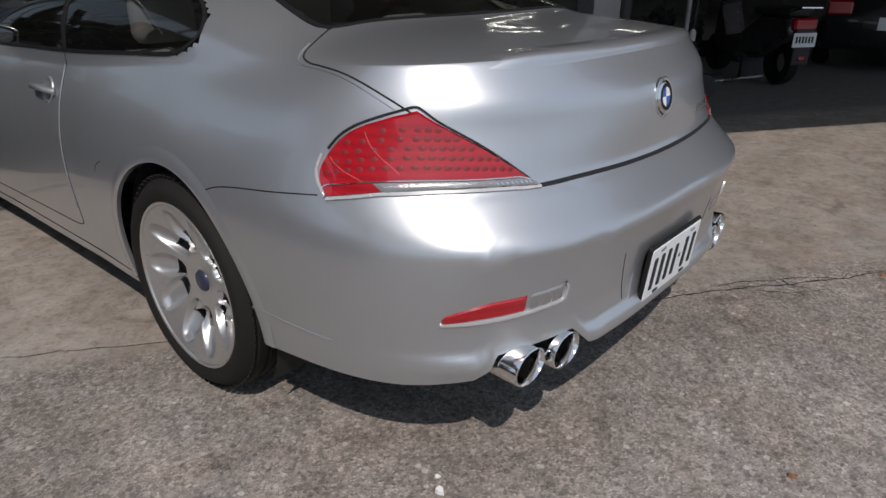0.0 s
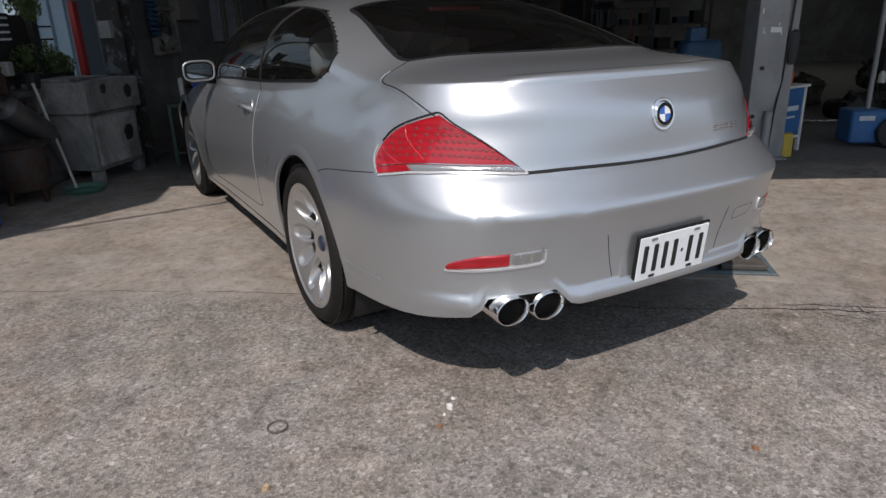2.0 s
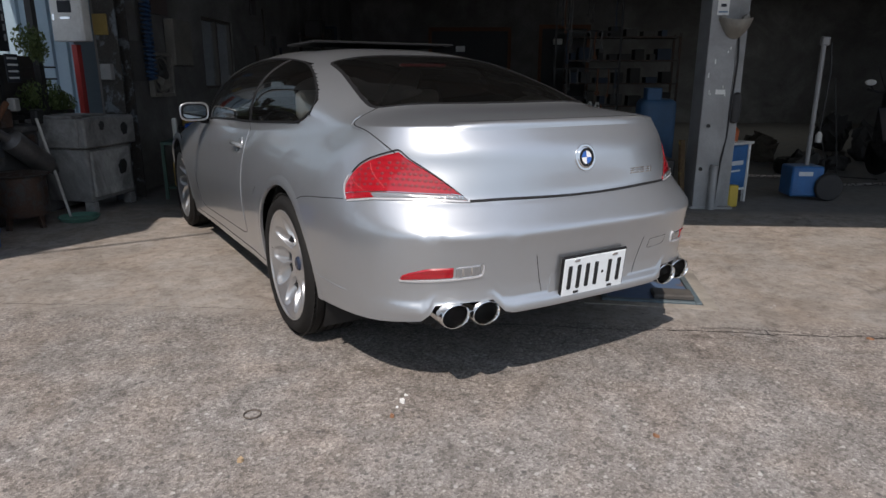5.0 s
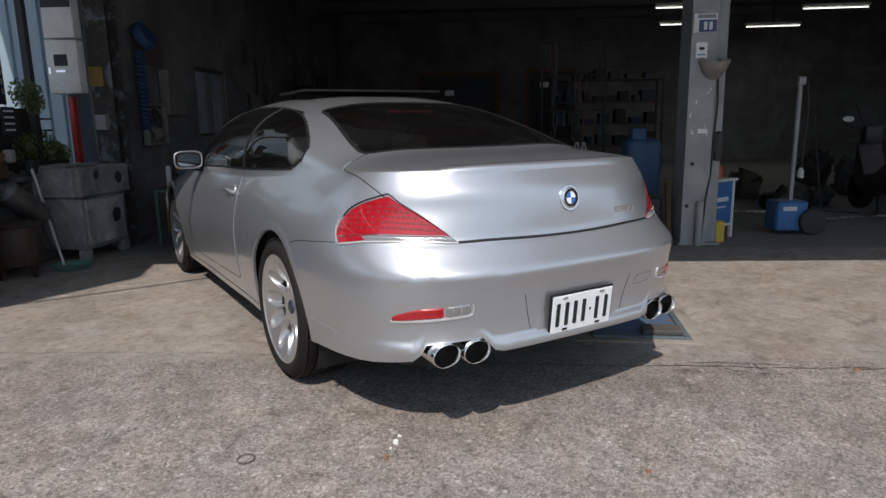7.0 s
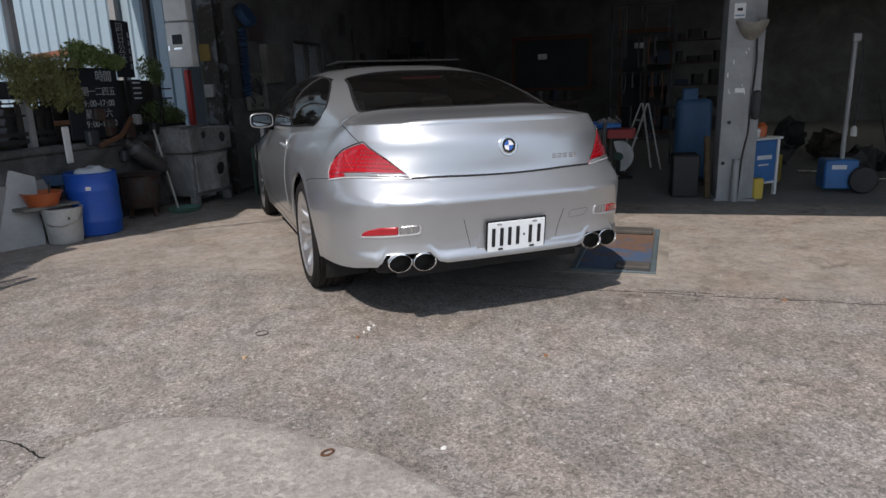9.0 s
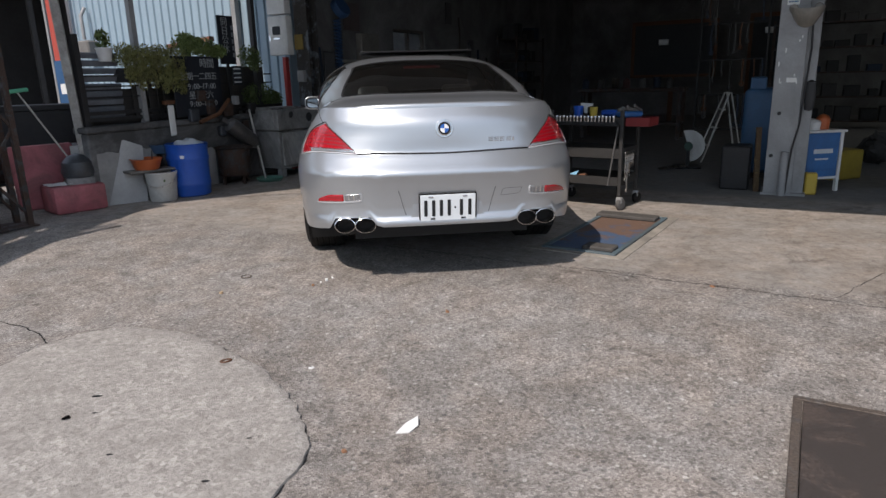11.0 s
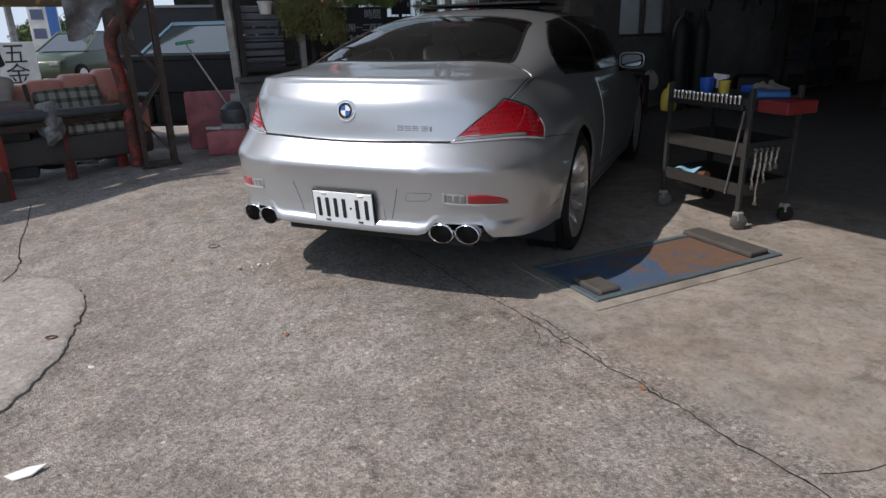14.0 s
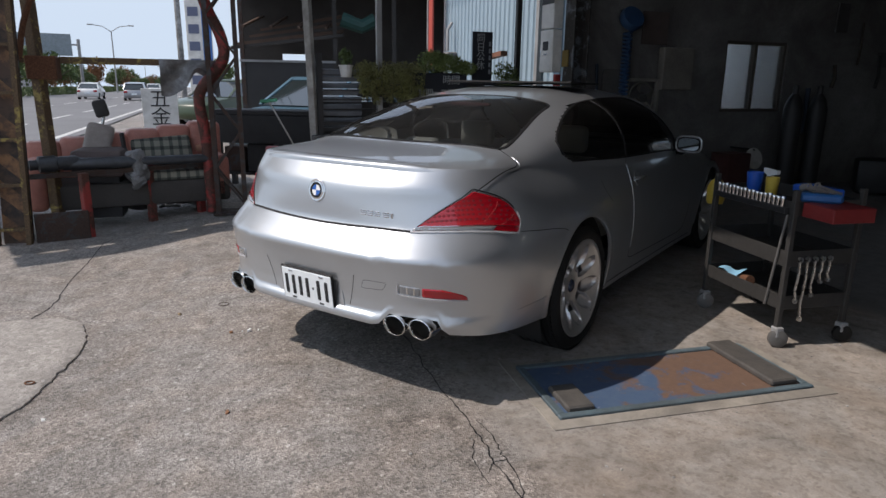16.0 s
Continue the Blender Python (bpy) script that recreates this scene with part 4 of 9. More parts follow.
        part("door_handle", tube([p + n * 0.004 + Vector((0, 0.115, -0.002)), p + n * 0.026 + Vector((0, 0.085, 0)), p + n * 0.031 + Vector((0, 0.0, 0.002)), p + n * 0.024 + Vector((0, -0.05, 0.0)), p + n * 0.004 + Vector((0, -0.072, -0.002))], 0.011, 12), PAINT, door, "body-coloured bar handle")
    # middle gap of the lid over the bumper
    ribbon("lid_foot_gap", [(x, 0.06 + 0.28 * x * x, 0.8045) for x in [-0.505 + 1.01 * k / 14 for k in range(15)]], 0.012, 0.003, GAP, lid, "", 4)
    # rear glass
    for name, ys in (("rear_window", (0.70, 1.45)), ("windscreen", (2.79, 3.40))):
        rows = []
        for j in range(25):
            row = []
            for i in range(37):
                u = -1 + 2 * i / 36
                if name == "rear_window":
                    w = 0.590 - 0.075 * step(0.75, 1.45, ys[0] + (ys[1] - ys[0]) * j / 24)
                    x = u * w
                    lo, hi = 0.738 - 0.05 * (1 - (x / 0.6) ** 2), 1.41 + 0.05 * (1 - (x / 0.55) ** 2)
                else:
                    x = u * (0.62 + 0.05 * j / 24)
                    lo, hi = 2.80 - 0.03 * u * u, 3.40
                y = lo + (hi - lo) * j / 24
                zs, zc, xs = shoulder(y), spine(y), wide_top(y)
                z = zs + (zc - zs) * max(1 - min(abs(x) / xs, 1) ** arc_p(y), 0) ** (1 / arc_q(y))
                row.append(Vector((x, y, z + 0.001)))
            rows.append(row)
        part(name, grid_bm(rows), CAR_GLASS, shell, "dark tinted glass")
        ring = [rows[0][i] for i in range(0, 37, 3)] + [rows[j][36] for j in range(3, 24, 3)] + [rows[24][i] for i in range(36, -1, -3)] + [rows[j][0] for j in range(21, 2, -3)]
        ribbon("glass_edge", ring, 0.020, 0.003, BLACK_TRIM, shell, "black glass surround", 3, True)
    part("high_brake_light", box(-0.14, 0.14, 1.36, 1.385, 1.300, 1.318, 0.004), plain("brake_red", (0.10, 0.006, 0.008), 0.4), shell, "red high brake light")
    # boot lip: a low ridge along the rear edge of the deck
    half = []
    for k in range(31):
        E = outline_point(max(0.56 * k / 30, 1e-4), 1.0)
        L = outline_point(max(0.56 * k / 30, 1e-4), 0.955)
        f = 1 - step(0.45, 1.0, k / 30)

        def deck(d, lift):
            hit = SKIN.ray_cast(Vector((E.x, E.y + d, 1.6)), Vector((0, 0, -1)))[0]
            return Vector((E.x, E.y + d, hit.z + lift))
        half.append([deck(0.085, -0.001), deck(0.055, 0.003 * f), deck(0.03, 0.008 * f + 0.0005), deck(0.012, 0.0105 * f + 0.0005), Vector((E.x, E.y - 0.002 - 0.004 * f, E.z + 0.009 * f)),
                     Vector((E.x, E.y - 0.002 - 0.010 * f, E.z + 0.001 * f)), Vector((L.x, E.y - 0.003 - 0.008 * f, E.z - 0.010)), Vector((L.x, E.y.real + (L.y - E.y) * 0.45 + 0.001 - 0.003 * f, E.z - 0.022)), Vector((L.x, L.y + 0.002, L.z))])
        g = 0.007 * step(0.70, 1.0, k / 30)
        half[-1] = [p + Vector((0, g, -g)) for p in half[-1]]
    rows = [[Vector((-p.x, p.y, p.z)) for p in r] for r in half[:0:-1]] + half
    part("boot_lip", grid_bm(rows), PAINT, lid, "thin raised lip", sharp=70)
    # roundel and model letters
    p, n = on_skin((0, 0.06, 0.948), 0.0)
    m = Matrix.Translation(p) @ n.to_track_quat('Z', 'Y').to_matrix().to_4x4()
    badge = part("round_badge", lathe([(0.0, 0.004), (0.029, 0.005), (0.030, 0.007), (0.0385, 0.007), (0.0415, 0.005), (0.043, 0.003), (0.050, 0.0035), (0.0525, 0.002), (0.053, -0.003)], 40, m), CHROME, car, "round chrome badge with blue and white quarters")
    part("badge_ring", lathe([(0.0255, 0.0052), (0.0258, 0.0078), (0.036, 0.0078), (0.0365, 0.006)], 40, m), BLACK_TRIM, badge)
    for q in range(4):
        bm = bmesh.new()
        bm.faces.new([bm.verts.new(m @ Vector((0, 0, 0.0068)))] + [bm.verts.new(m @ Vector((0.0255 * math.cos(a), 0.0255 * math.sin(a), 0.0068))) for a in [math.pi / 2 * (q + k / 8) for k in range(9)]])
        part("badge_quarter", bm, ROUNDEL_BLUE if q % 2 else ROUNDEL_WHITE, badge)
    for k, w in enumerate((0.030, 0.030, 0.030, 0.032, 0.010)):
        x = 0.272 + (0, 0.036, 0.072, 0.116, 0.146)[k]
        p, n = on_skin((x, 0.10, 0.872), 0.0)
        bm = bmesh.new()
        for z0, z1 in ((-0.012, -0.006), (-0.002, 0.003), (0.007, 0.012)) if k < 4 else ((-0.012, 0.012),):
            add_box(bm, -w / 2, w / 2, -0.003, 0.001, z0, z1, 0.001, 1, Matrix.Translation(p) @ Matrix.Rotation(math.atan2(n.x, -n.y) * 1.0, 4, 'Z'))
        part("model_letter", bm, CHROME, lid)
    # number plate: bars in place of the characters
    tilt = Matrix.Translation((0.0, -0.012, 0.497)) @ Matrix.Rotation(radians(6.0), 4, 'X')
    bm = bmesh.new()
    add_box(bm, -0.170, 0.170, 0.002, 0.014, -0.086, 0.086, 0.004, 1, tilt)
    plate = part("number_plate", bm, BLACK_TRIM, car, "white number plate in a black frame")
    bm = bmesh.new()
    add_box(bm, -0.162, 0.162, -0.001, 0.003, -0.078, 0.078, 0.002, 1, tilt)
    part("plate_sheet", bm, WHITE_PLATE, plate, "white plate with black bars")
    for x in (-0.131, -0.085, -0.040, 0.006, 0.078, 0.128):
        bm = bmesh.new()
        add_box(bm, x - 0.0095, x + 0.0095, -0.003, 0.0, -0.050, 0.047, 0.003, 1, tilt)
        part("plate_bar", bm, INK, plate)
    bm = bmesh.new()
    add_box(bm, 0.037, 0.047, -0.003, 0.0, -0.006, 0.006, 0.002, 1, tilt)
    part("plate_dot", bm, INK, plate)
    for x, z in ((-0.10, 0.066), (0.10, 0.066), (-0.09, -0.066), (0.09, -0.066)):
        bm = bmesh.new()
        add_box(bm, x - 0.014, x + 0.014, -0.004, 0.0, z - 0.005, z + 0.005, 0.002, 1, tilt)
        part("plate_screw", bm, INK if z < 0 else CHROME, plate)
    part("plate_holder", prism([(-0.215, 0.44), (0.215, 0.44), (0.19, 0.60), (-0.19, 0.60)], 0.02, Matrix.Translation((0, 0.012, 0))), PAINT, bump)
    # sunroof, tilted open
    bm = bmesh.new()
    add_box(bm, -0.46, 0.46, 0.0, 0.46, 0.0, 0.012, 0.005, 1, Matrix.Translation((0, 1.80, 1.437)) @ Matrix.Rotation(radians(-1.0), 4, 'X'))
    part("sunroof", bm, BLACK_TRIM, shell, "tilted black glass sunroof")
    # floor pan and cabin
    part("floor_pan", box(-0.58, 0.58, 0.45, 4.5, 0.27, 0.31), UNDER, car)
    part("floor_pan", box(-0.838, 0.838, 1.50, 3.20, 0.22, 0.27), UNDER, car)
    part("tail_panel", box(-0.55, 0.55, 0.30, 0.34, 0.26, 0.78), UNDER, car)
    part("parcel_shelf", box(-0.60, 0.60, 0.80, 1.35, 1.00, 1.03, 0.01), CABIN, car)
    part("cabin_floor", box(-0.72, 0.72, 1.3, 3.3, 0.28, 0.32), CABIN, car)
    part("dashboard", box(-0.70, 0.70, 2.95, 3.35, 0.55, 0.96, 0.06, 2), CABIN, car)
    part("steering_wheel", lathe([(0.165 + 0.012 * math.cos(a), 0.012 * math.sin(a)) for a in [2 * math.pi * k / 8 for k in range(9)]], 28, Matrix.Translation((-0.36, 2.78, 0.86)) @ Matrix.Rotation(radians(65), 4, 'X')), CABIN, car)
    for e in M:
        for name, y, z0, h, w in (("front_seat", 2.15, 0.42, 0.98, 0.24), ("rear_seat", 1.45, 0.42, 0.93, 0.26)):
            bm = bmesh.new()
            add_box(bm, e * 0.36 - w, e * 0.36 + w, y, y + 0.50, 0.40, 0.56, 0.05, 2)
            add_box(bm, e * 0.36 - w, e * 0.36 + w, -0.13, 0.0, 0.0, h - 0.48, 0.05, 2, Matrix.Translation((0, y + 0.05, 0.50)) @ Matrix.Rotation(radians(14), 4, 'X'))
            seat = part(name, bm, SEAT, car, "light grey leather seat")
            bm = bmesh.new()
            add_box(bm, e * 0.36 - 0.13, e * 0.36 + 0.13, -0.05, 0.05, -0.09, 0.09, 0.04, 3, Matrix.Translation((0, y - 0.10 if h > 0.95 else y - 0.07, h + 0.10 if h > 0.95 else h + 0.07)))
            part("headrest", bm, SEAT, seat)
    return car


build_car()

# ---- materials of the workshop and yard ----
GREY_STEEL = worn("grey_painted_steel", (0.33, 0.335, 0.34), (0.20, 0.20, 0.20), 0.5, 0.0, 3.0, 70.0, 0.6, 0.1, dirtiness=0.35)
DARK_STEEL = rusty("dark_steel", (0.035, 0.035, 0.038), (0.07, 0.04, 0.028), 0.5, 9.0)
BLACK_IRON = worn("black_iron", (0.03, 0.03, 0.032), None, 0.55, 0.3, 8.0, 60.0)
RED_PIPE = rusty("red_pipe_paint", (0.30, 0.035, 0.03), (0.12, 0.05, 0.035), 0.45, 6.0)
YELLOW_PAINT = rusty("yellow_rusty_paint", (0.33, 0.25, 0.06), (0.15, 0.095, 0.05), 0.6, 9.0)
BLUE_PAINT = worn("blue_machine_paint", (0.03, 0.14, 0.36), None, 0.45, 0.0, 6.0, 50.0, 0.5, 0.1)
BLUE_PLASTIC = worn("blue_plastic", (0.012, 0.09, 0.46), (0.01, 0.06, 0.30), 0.4, 0.0, 3.0, 40.0, 0.5, 0.06, dirtiness=0.12)
WHITE_PAINT = worn("white_paint", (0.72, 0.72, 0.70), (0.5, 0.5, 0.48), 0.5, 0.0, 4.0, 40.0, 0.4, 0.06, dirtiness=0.3)
CEMENT = worn("stained_cement", (0.46, 0.46, 0.455), (0.24, 0.24, 0.235), 0.85, 0.0, 3.0, 45.0, 0.7, 0.3, dirtiness=0.75, dirt=(0.035, 0.034, 0.033))
WALL_CEMENT = worn("grey_wall_cement", (0.29, 0.29, 0.29), (0.16, 0.16, 0.162), 0.9, 0.0, 1.8, 40.0, 0.8, 0.35, dirtiness=0.85, dirt=(0.03, 0.03, 0.03))
INNER_WALL = worn("sooty_wall", (0.24, 0.235, 0.23), (0.115, 0.112, 0.11), 0.85, 0.0, 1.5, 30.0, 0.7, 0.3, dirtiness=0.6)
ROOF_SHEET = worn("dark_roof_sheet", (0.15, 0.15, 0.152), None, 0.7, 0.2, 2.0, 30.0)
CANOPY = worn("galvanised_sheet", (0.52, 0.53, 0.54), (0.36, 0.36, 0.37), 0.55, 0.2, 2.0, 30.0)
PINK = worn("faded_pink_plastic", (0.52, 0.15, 0.17), (0.32, 0.085, 0.10), 0.6, 0.0, 6.0, 50.0, 0.7, 0.2, dirtiness=0.5)
SOFA_RED = worn("salmon_vinyl", (0.60, 0.26, 0.20), (0.42, 0.16, 0.125), 0.5, 0.0, 5.0, 60.0, 0.5, 0.15, dirtiness=0.3)
ORANGE = plain("orange_plastic", (0.42, 0.10, 0.03), 0.45)
PALE = worn("pale_plastic", (0.50, 0.50, 0.47), (0.36, 0.35, 0.33), 0.5, 0.0, 6.0, 50.0, 0.5, 0.08, dirtiness=0.3)
PAPER = plain("white_paper", (0.72, 0.72, 0.70), 0.8, bump=0.1)
LEAF = worn("leaf_green", (0.085, 0.125, 0.032), (0.045, 0.07, 0.018), 0.6, 0.0, 7.0, 90.0, 0.8, 0.1, dirtiness=0.0)
IVY = worn("ivy_green", (0.19, 0.20, 0.06), (0.11, 0.10, 0.04), 0.65, 0.0, 6.0, 90.0, 0.8, 0.1, dirtiness=0.0)
YOUNG_LEAF = worn("young_leaf_green", (0.16, 0.21, 0.06), (0.08, 0.12, 0.03), 0.6, 0.0, 7.0, 90.0, 0.8, 0.1, dirtiness=0.0)
BARK = worn("bark", (0.12, 0.09, 0.065), None, 0.9, 0.0, 10.0, 60.0, 0.8, 0.5)
RUST = rusty("bare_rust", (0.15, 0.08, 0.05), (0.16, 0.07, 0.035), 0.9, 6.0, 0.75)
WRENCH = plain("wrench_steel", (0.55, 0.54, 0.52), 0.28, 1.0, bump=0)
YELLOW_PLASTIC = plain("yellow_plastic", (0.50, 0.36, 0.05), 0.45)
OILY_STEEL = worn("oily_blue_steel", (0.085, 0.095, 0.11), (0.04, 0.042, 0.045), 0.42, 0.4, 6.0, 50.0, 0.6, 0.15)
GREEN_STEEL = worn("green_bench_paint", (0.04, 0.09, 0.07), None, 0.55)
BOARD_BLACK = plain("sign_black", (0.010, 0.013, 0.020), 0.6)
LETTER_WHITE = plain("letter_white", (0.55, 0.58, 0.60), 0.6, bump=0)
BEIGE = worn("beige_plastic", (0.30, 0.275, 0.235), None, 0.55, 0.0, 7.0, 50.0, 0.5, 0.1, dirtiness=0.4)
TUBE_GLOW = glow("lamp_tube", (1.0, 1.0, 0.88), 1.6)
CLOTH = worn("grey_rag", (0.40, 0.42, 0.43), (0.25, 0.26, 0.27), 0.9, 0.0, 9.0, 60.0, 0.6, 0.3)


def plaid():
    n = Nodes("plaid_cloth")
    sep = n.node("SeparateXYZ", Vector=n.coords())
    tone = None
    lines = []
    for k, axis in enumerate((0, 2)):
        s = n.math('FRACT', n.math('MULTIPLY', sep.outputs[axis], 11.0))
        lines.append(n.math('GREATER_THAN', s, 0.62))
    both = n.math('MULTIPLY', n.math('ADD', lines[0], lines[1]), 0.5)
    weave = n.noise(150.0, 2.0, 0.5)
    tone = n.ramp(both, [(0.0, (0.34, 0.33, 0.27)), (0.5, (0.13, 0.14, 0.12)), (1.0, (0.035, 0.04, 0.04))])
    n.to("Base Color", n.mix(n.math('MULTIPLY', weave, 0.4), tone, (0.10, 0.10, 0.08)))
    n.to("Roughness", 0.9)
    n.bump(weave, 0.2, 0.002)
    return n.m


def hazard():
    n = Nodes("hazard_stripes")
    sep = n.node("SeparateXYZ", Vector=n.coords())
    s = n.math('FRACT', n.math('MULTIPLY', n.math('ADD', n.math('ADD', sep.outputs[0], sep.outputs[1]), sep.outputs[2]), 3.2))
    rub = n.noise(8.0, 8.0, 0.7)
    tone = n.mix(n.math('GREATER_THAN', s, 0.5), (0.25, 0.13, 0.06), (0.03, 0.026, 0.023))
    n.to("Base Color", n.mix(n.ramp(rub, [(0.40, 0.0), (0.55, 0.95)]), tone, (0.085, 0.052, 0.036)))
    n.to("Roughness", 0.7)
    n.bump(rub, 0.2, 0.003)
    return n.m


PLAID, HAZARD = plaid(), hazard()

# ---- large structure ----
LEFT, DEEP, RIGHT, ROOF = 0.10, 12.0, 15.0, 3.9


def in_shop(bm):
    bmesh.ops.transform(bm, matrix=shop_pose(0, 0), verts=bm.verts)
    return bm


PILLAR = (0.05, 0.087)                                  # where the big pillar stands off its nominal place


def on_pillar(bm):
    bmesh.ops.transform(bm, matrix=shop_pose(0, 0) @ Matrix.Translation((*PILLAR, 0)), verts=bm.verts)
    return bm


def build_shell():
    bm = bmesh.new()   # side wall with its window opening
    w0, w1, z0, z1 = 2.36, 3.38, 1.00, 1.88
    for b0, b1, c0, c1 in ((0.22, w0, 0, ROOF), (w1, DEEP, 0, ROOF), (w0, w1, 0, z0), (w0, w1, z1, ROOF)):
        add_box(bm, LEFT - 0.14, LEFT, b0, b1, c0, c1)
    solo("wall_left", in_shop(bm), INNER_WALL, "dark sooty plaster side wall with a window opening", "wall", kind="structure")
    solo("wall_back", in_shop(box(LEFT, RIGHT, DEEP, DEEP + 0.15, 0, ROOF)), INNER_WALL, "dark plain back wall of the workshop", "wall", kind="structure")
    solo("wall_right", in_shop(box(RIGHT, RIGHT + 0.15, -1.0, DEEP + 0.15, 0, ROOF)), INNER_WALL, "dark plain side wall of the workshop", "wall", kind="structure")
    bm = bmesh.new()
    add_box(bm, -0.4, RIGHT + 0.2, 0.0, DEEP + 0.2, ROOF, ROOF + 0.08)
    for k in range(7):
        add_box(bm, LEFT, RIGHT, 0.8 + 1.8 * k, 0.92 + 1.8 * k, ROOF - 0.22, ROOF - 0.004)
    solo("ceiling", in_shop(bm), ROOF_SHEET, "dark sheet roof on steel beams", "ceiling", kind="structure")
    solo("canopy_front", in_shop(box(-1.2, RIGHT + 0.2, -3.5, 0.0, 3.4, 3.46)), CANOPY, "sheet canopy over the forecourt before the doors", "canopy", kind="structure")
    # side canopy: a main sheet, an eaves strip before it on short ties, and a wedge that meets the front canopy
    bm = bmesh.new()
    add_box(bm, -0.45, -0.08, -0.75, 2.57, 0.0, 0.05)
    add_box(bm, -3.5, -0.52, -0.75, 2.57, 0.0, 0.05)
    for k in range(9):
        add_box(bm, -0.525, -0.445, -0.70 + 0.37 * k, -0.58 + 0.37 * k, 0.01, 0.04)
    laid("canopy_side", bm, CANOPY, "sheet canopy strip along the side of the yard", "canopy", (-5.28, -1.39, 3.60), -16.6, kind="structure")
    bm = bmesh.new()
    ring = [(-4.53, 1.07), (-3.30, 1.64), (-3.05, 2.35), (-4.2, 4.4), (-6.6, 3.6), (-7.6, 0.2)]
    lo, hi = ([bm.verts.new((x, y, z)) for x, y in ring] for z in (3.66, 3.70))
    bm.faces.new(lo)
    bm.faces.new(hi)
    for k in range(6):
        bm.faces.new((lo[k], lo[(k + 1) % 6], hi[(k + 1) % 6], hi[k]))
    laid("canopy_corner", bm, CANOPY, "sheet canopy piece at the corner of the yard", "canopy", kind="structure")
    laid("cable", tube([(-4.7, 1.30, 3.665), (-4.66, 1.30, 3.58), (-3.4, 1.33, 3.55), (-2.2, 1.36, 3.57), (-2.16, 1.36, 3.60)], 0.015, 8), BLACK_IRON, "dark cable stretched under the canopy", "cable")
    # head of the door opening
    solo("trim_header", in_shop(box(-0.2, RIGHT, -0.02, 0.16, 3.0, ROOF - 0.01)), DARK_STEEL, "dark steel header over the wide doorway", "beam", kind="structure")
    # window frame and panes
    win = thing("window_1", "dark-framed sliding window in the side wall, daylit", "window", kind="structure")
    fr = bmesh.new()
    for b0, b1, c0, c1 in ((w0, w1, z0, z0 + 0.04), (w0, w1, z1 - 0.04, z1), (w0, w0 + 0.04, z0, z1), (w1 - 0.04, w1, z0, z1), ((w0 + w1) / 2 - 0.025, (w0 + w1) / 2 + 0.025, z0, z1)):
        add_box(fr, LEFT - 0.09, LEFT - 0.02, b0, b1, c0, c1, 0.004)
    part("window_frame", in_shop(fr), worn("dull_window_frame", (0.10, 0.085, 0.07), None, 0.7), win)
    for b0, b1 in ((w0 + 0.03, (w0 + w1) / 2 - 0.02), ((w0 + w1) / 2 + 0.02, w1 - 0.03)):
        ob = part("pane", in_shop(box(LEFT - 0.062, LEFT - 0.056, b0, b1, z0 + 0.03, z1 - 0.03)), glass("window_glass", (0.95, 0.97, 0.98), 0.12), win)
        ob.visible_shadow = False
    # low wall along the yard
    bm = bmesh.new()
    add_box(bm, -0.31, -0.15, -2.78, 0.0, 0.0, 0.70, 0.012)
    add_box(bm, -0.33, -0.13, -2.80, 0.0, 0.70, 0.76, 0.012)
    solo("wall_low", in_shop(bm), WALL_CEMENT, "low grey cement wall streaked with black stains", "wall", kind="structure")
    # paler plaster and soot on the face of the low wall
    for b0, b1, z0, z1, mt, lb in ((-2.72, -2.05, 0.0, 0.50, "pale_plaster", "paler grey plaster patch low on the wall"), (-1.95, -1.25, 0.0, 0.42, "pale_plaster", "paler grey plaster patch low on the wall")):
        m = bpy.data.materials.get(mt) or worn(mt, (0.40, 0.40, 0.395), (0.24, 0.24, 0.238), 0.9, 0.0, 3.0, 45.0, 0.7, 0.3, dirtiness=0.4, dirt=(0.06, 0.06, 0.06))
        pts = [(b0 + (b1 - b0) * k / 12, z1 + 0.05 * noise.noise(Vector((b0 * 3, k * 0.6, 1.0)))) for k in range(13)]
        bm = bmesh.new()
        bm.faces.new([bm.verts.new((-0.146, b, z)) for b, z in [(b0, z0)] + pts + [(b1, z0)]])
        solo("plaster_patch", in_shop(bm), m, lb, "plaster", kind="structure", smooth=False)
    # column at the corner of the shop
    bm = bmesh.new()
    add_box(bm, 0.10, 0.30, 0.02, 0.035, 0, ROOF)
    add_box(bm, 0.10, 0.30, 0.20, 0.215, 0, ROOF)
    add_box(bm, 0.193, 0.207, 0.035, 0.20, 0, ROOF)
    solo("pillar_corner", in_shop(bm), rusty("dull_blue_steel", (0.13, 0.15, 0.17), (0.05, 0.045, 0.04), 0.55, 6.0), "grey steel corner column of the workshop", "column", kind="structure")
    # the big pillar between the two bays
    bm = bmesh.new()
    add_box(bm, 5.46, 5.69, -0.10, -0.085, 0, ROOF, 0.003)
    add_box(bm, 5.46, 5.475, -0.085, 0.20, 0, ROOF)
    add_box(bm, 5.675, 5.69, -0.085, 0.20, 0, ROOF)
    add_box(bm, 5.69, 5.79, -0.055, -0.04, 0, ROOF, 0.003)
    add_box(bm, 5.775, 5.79, -0.04, 0.20, 0, ROOF)
    add_box(bm, 5.44, 5.81, -0.12, 0.22, 0, 0.02)
    solo("pillar_middle", on_pillar(bm), GREY_STEEL, "grey painted steel pillar with bolts and scratches", "column", kind="structure")
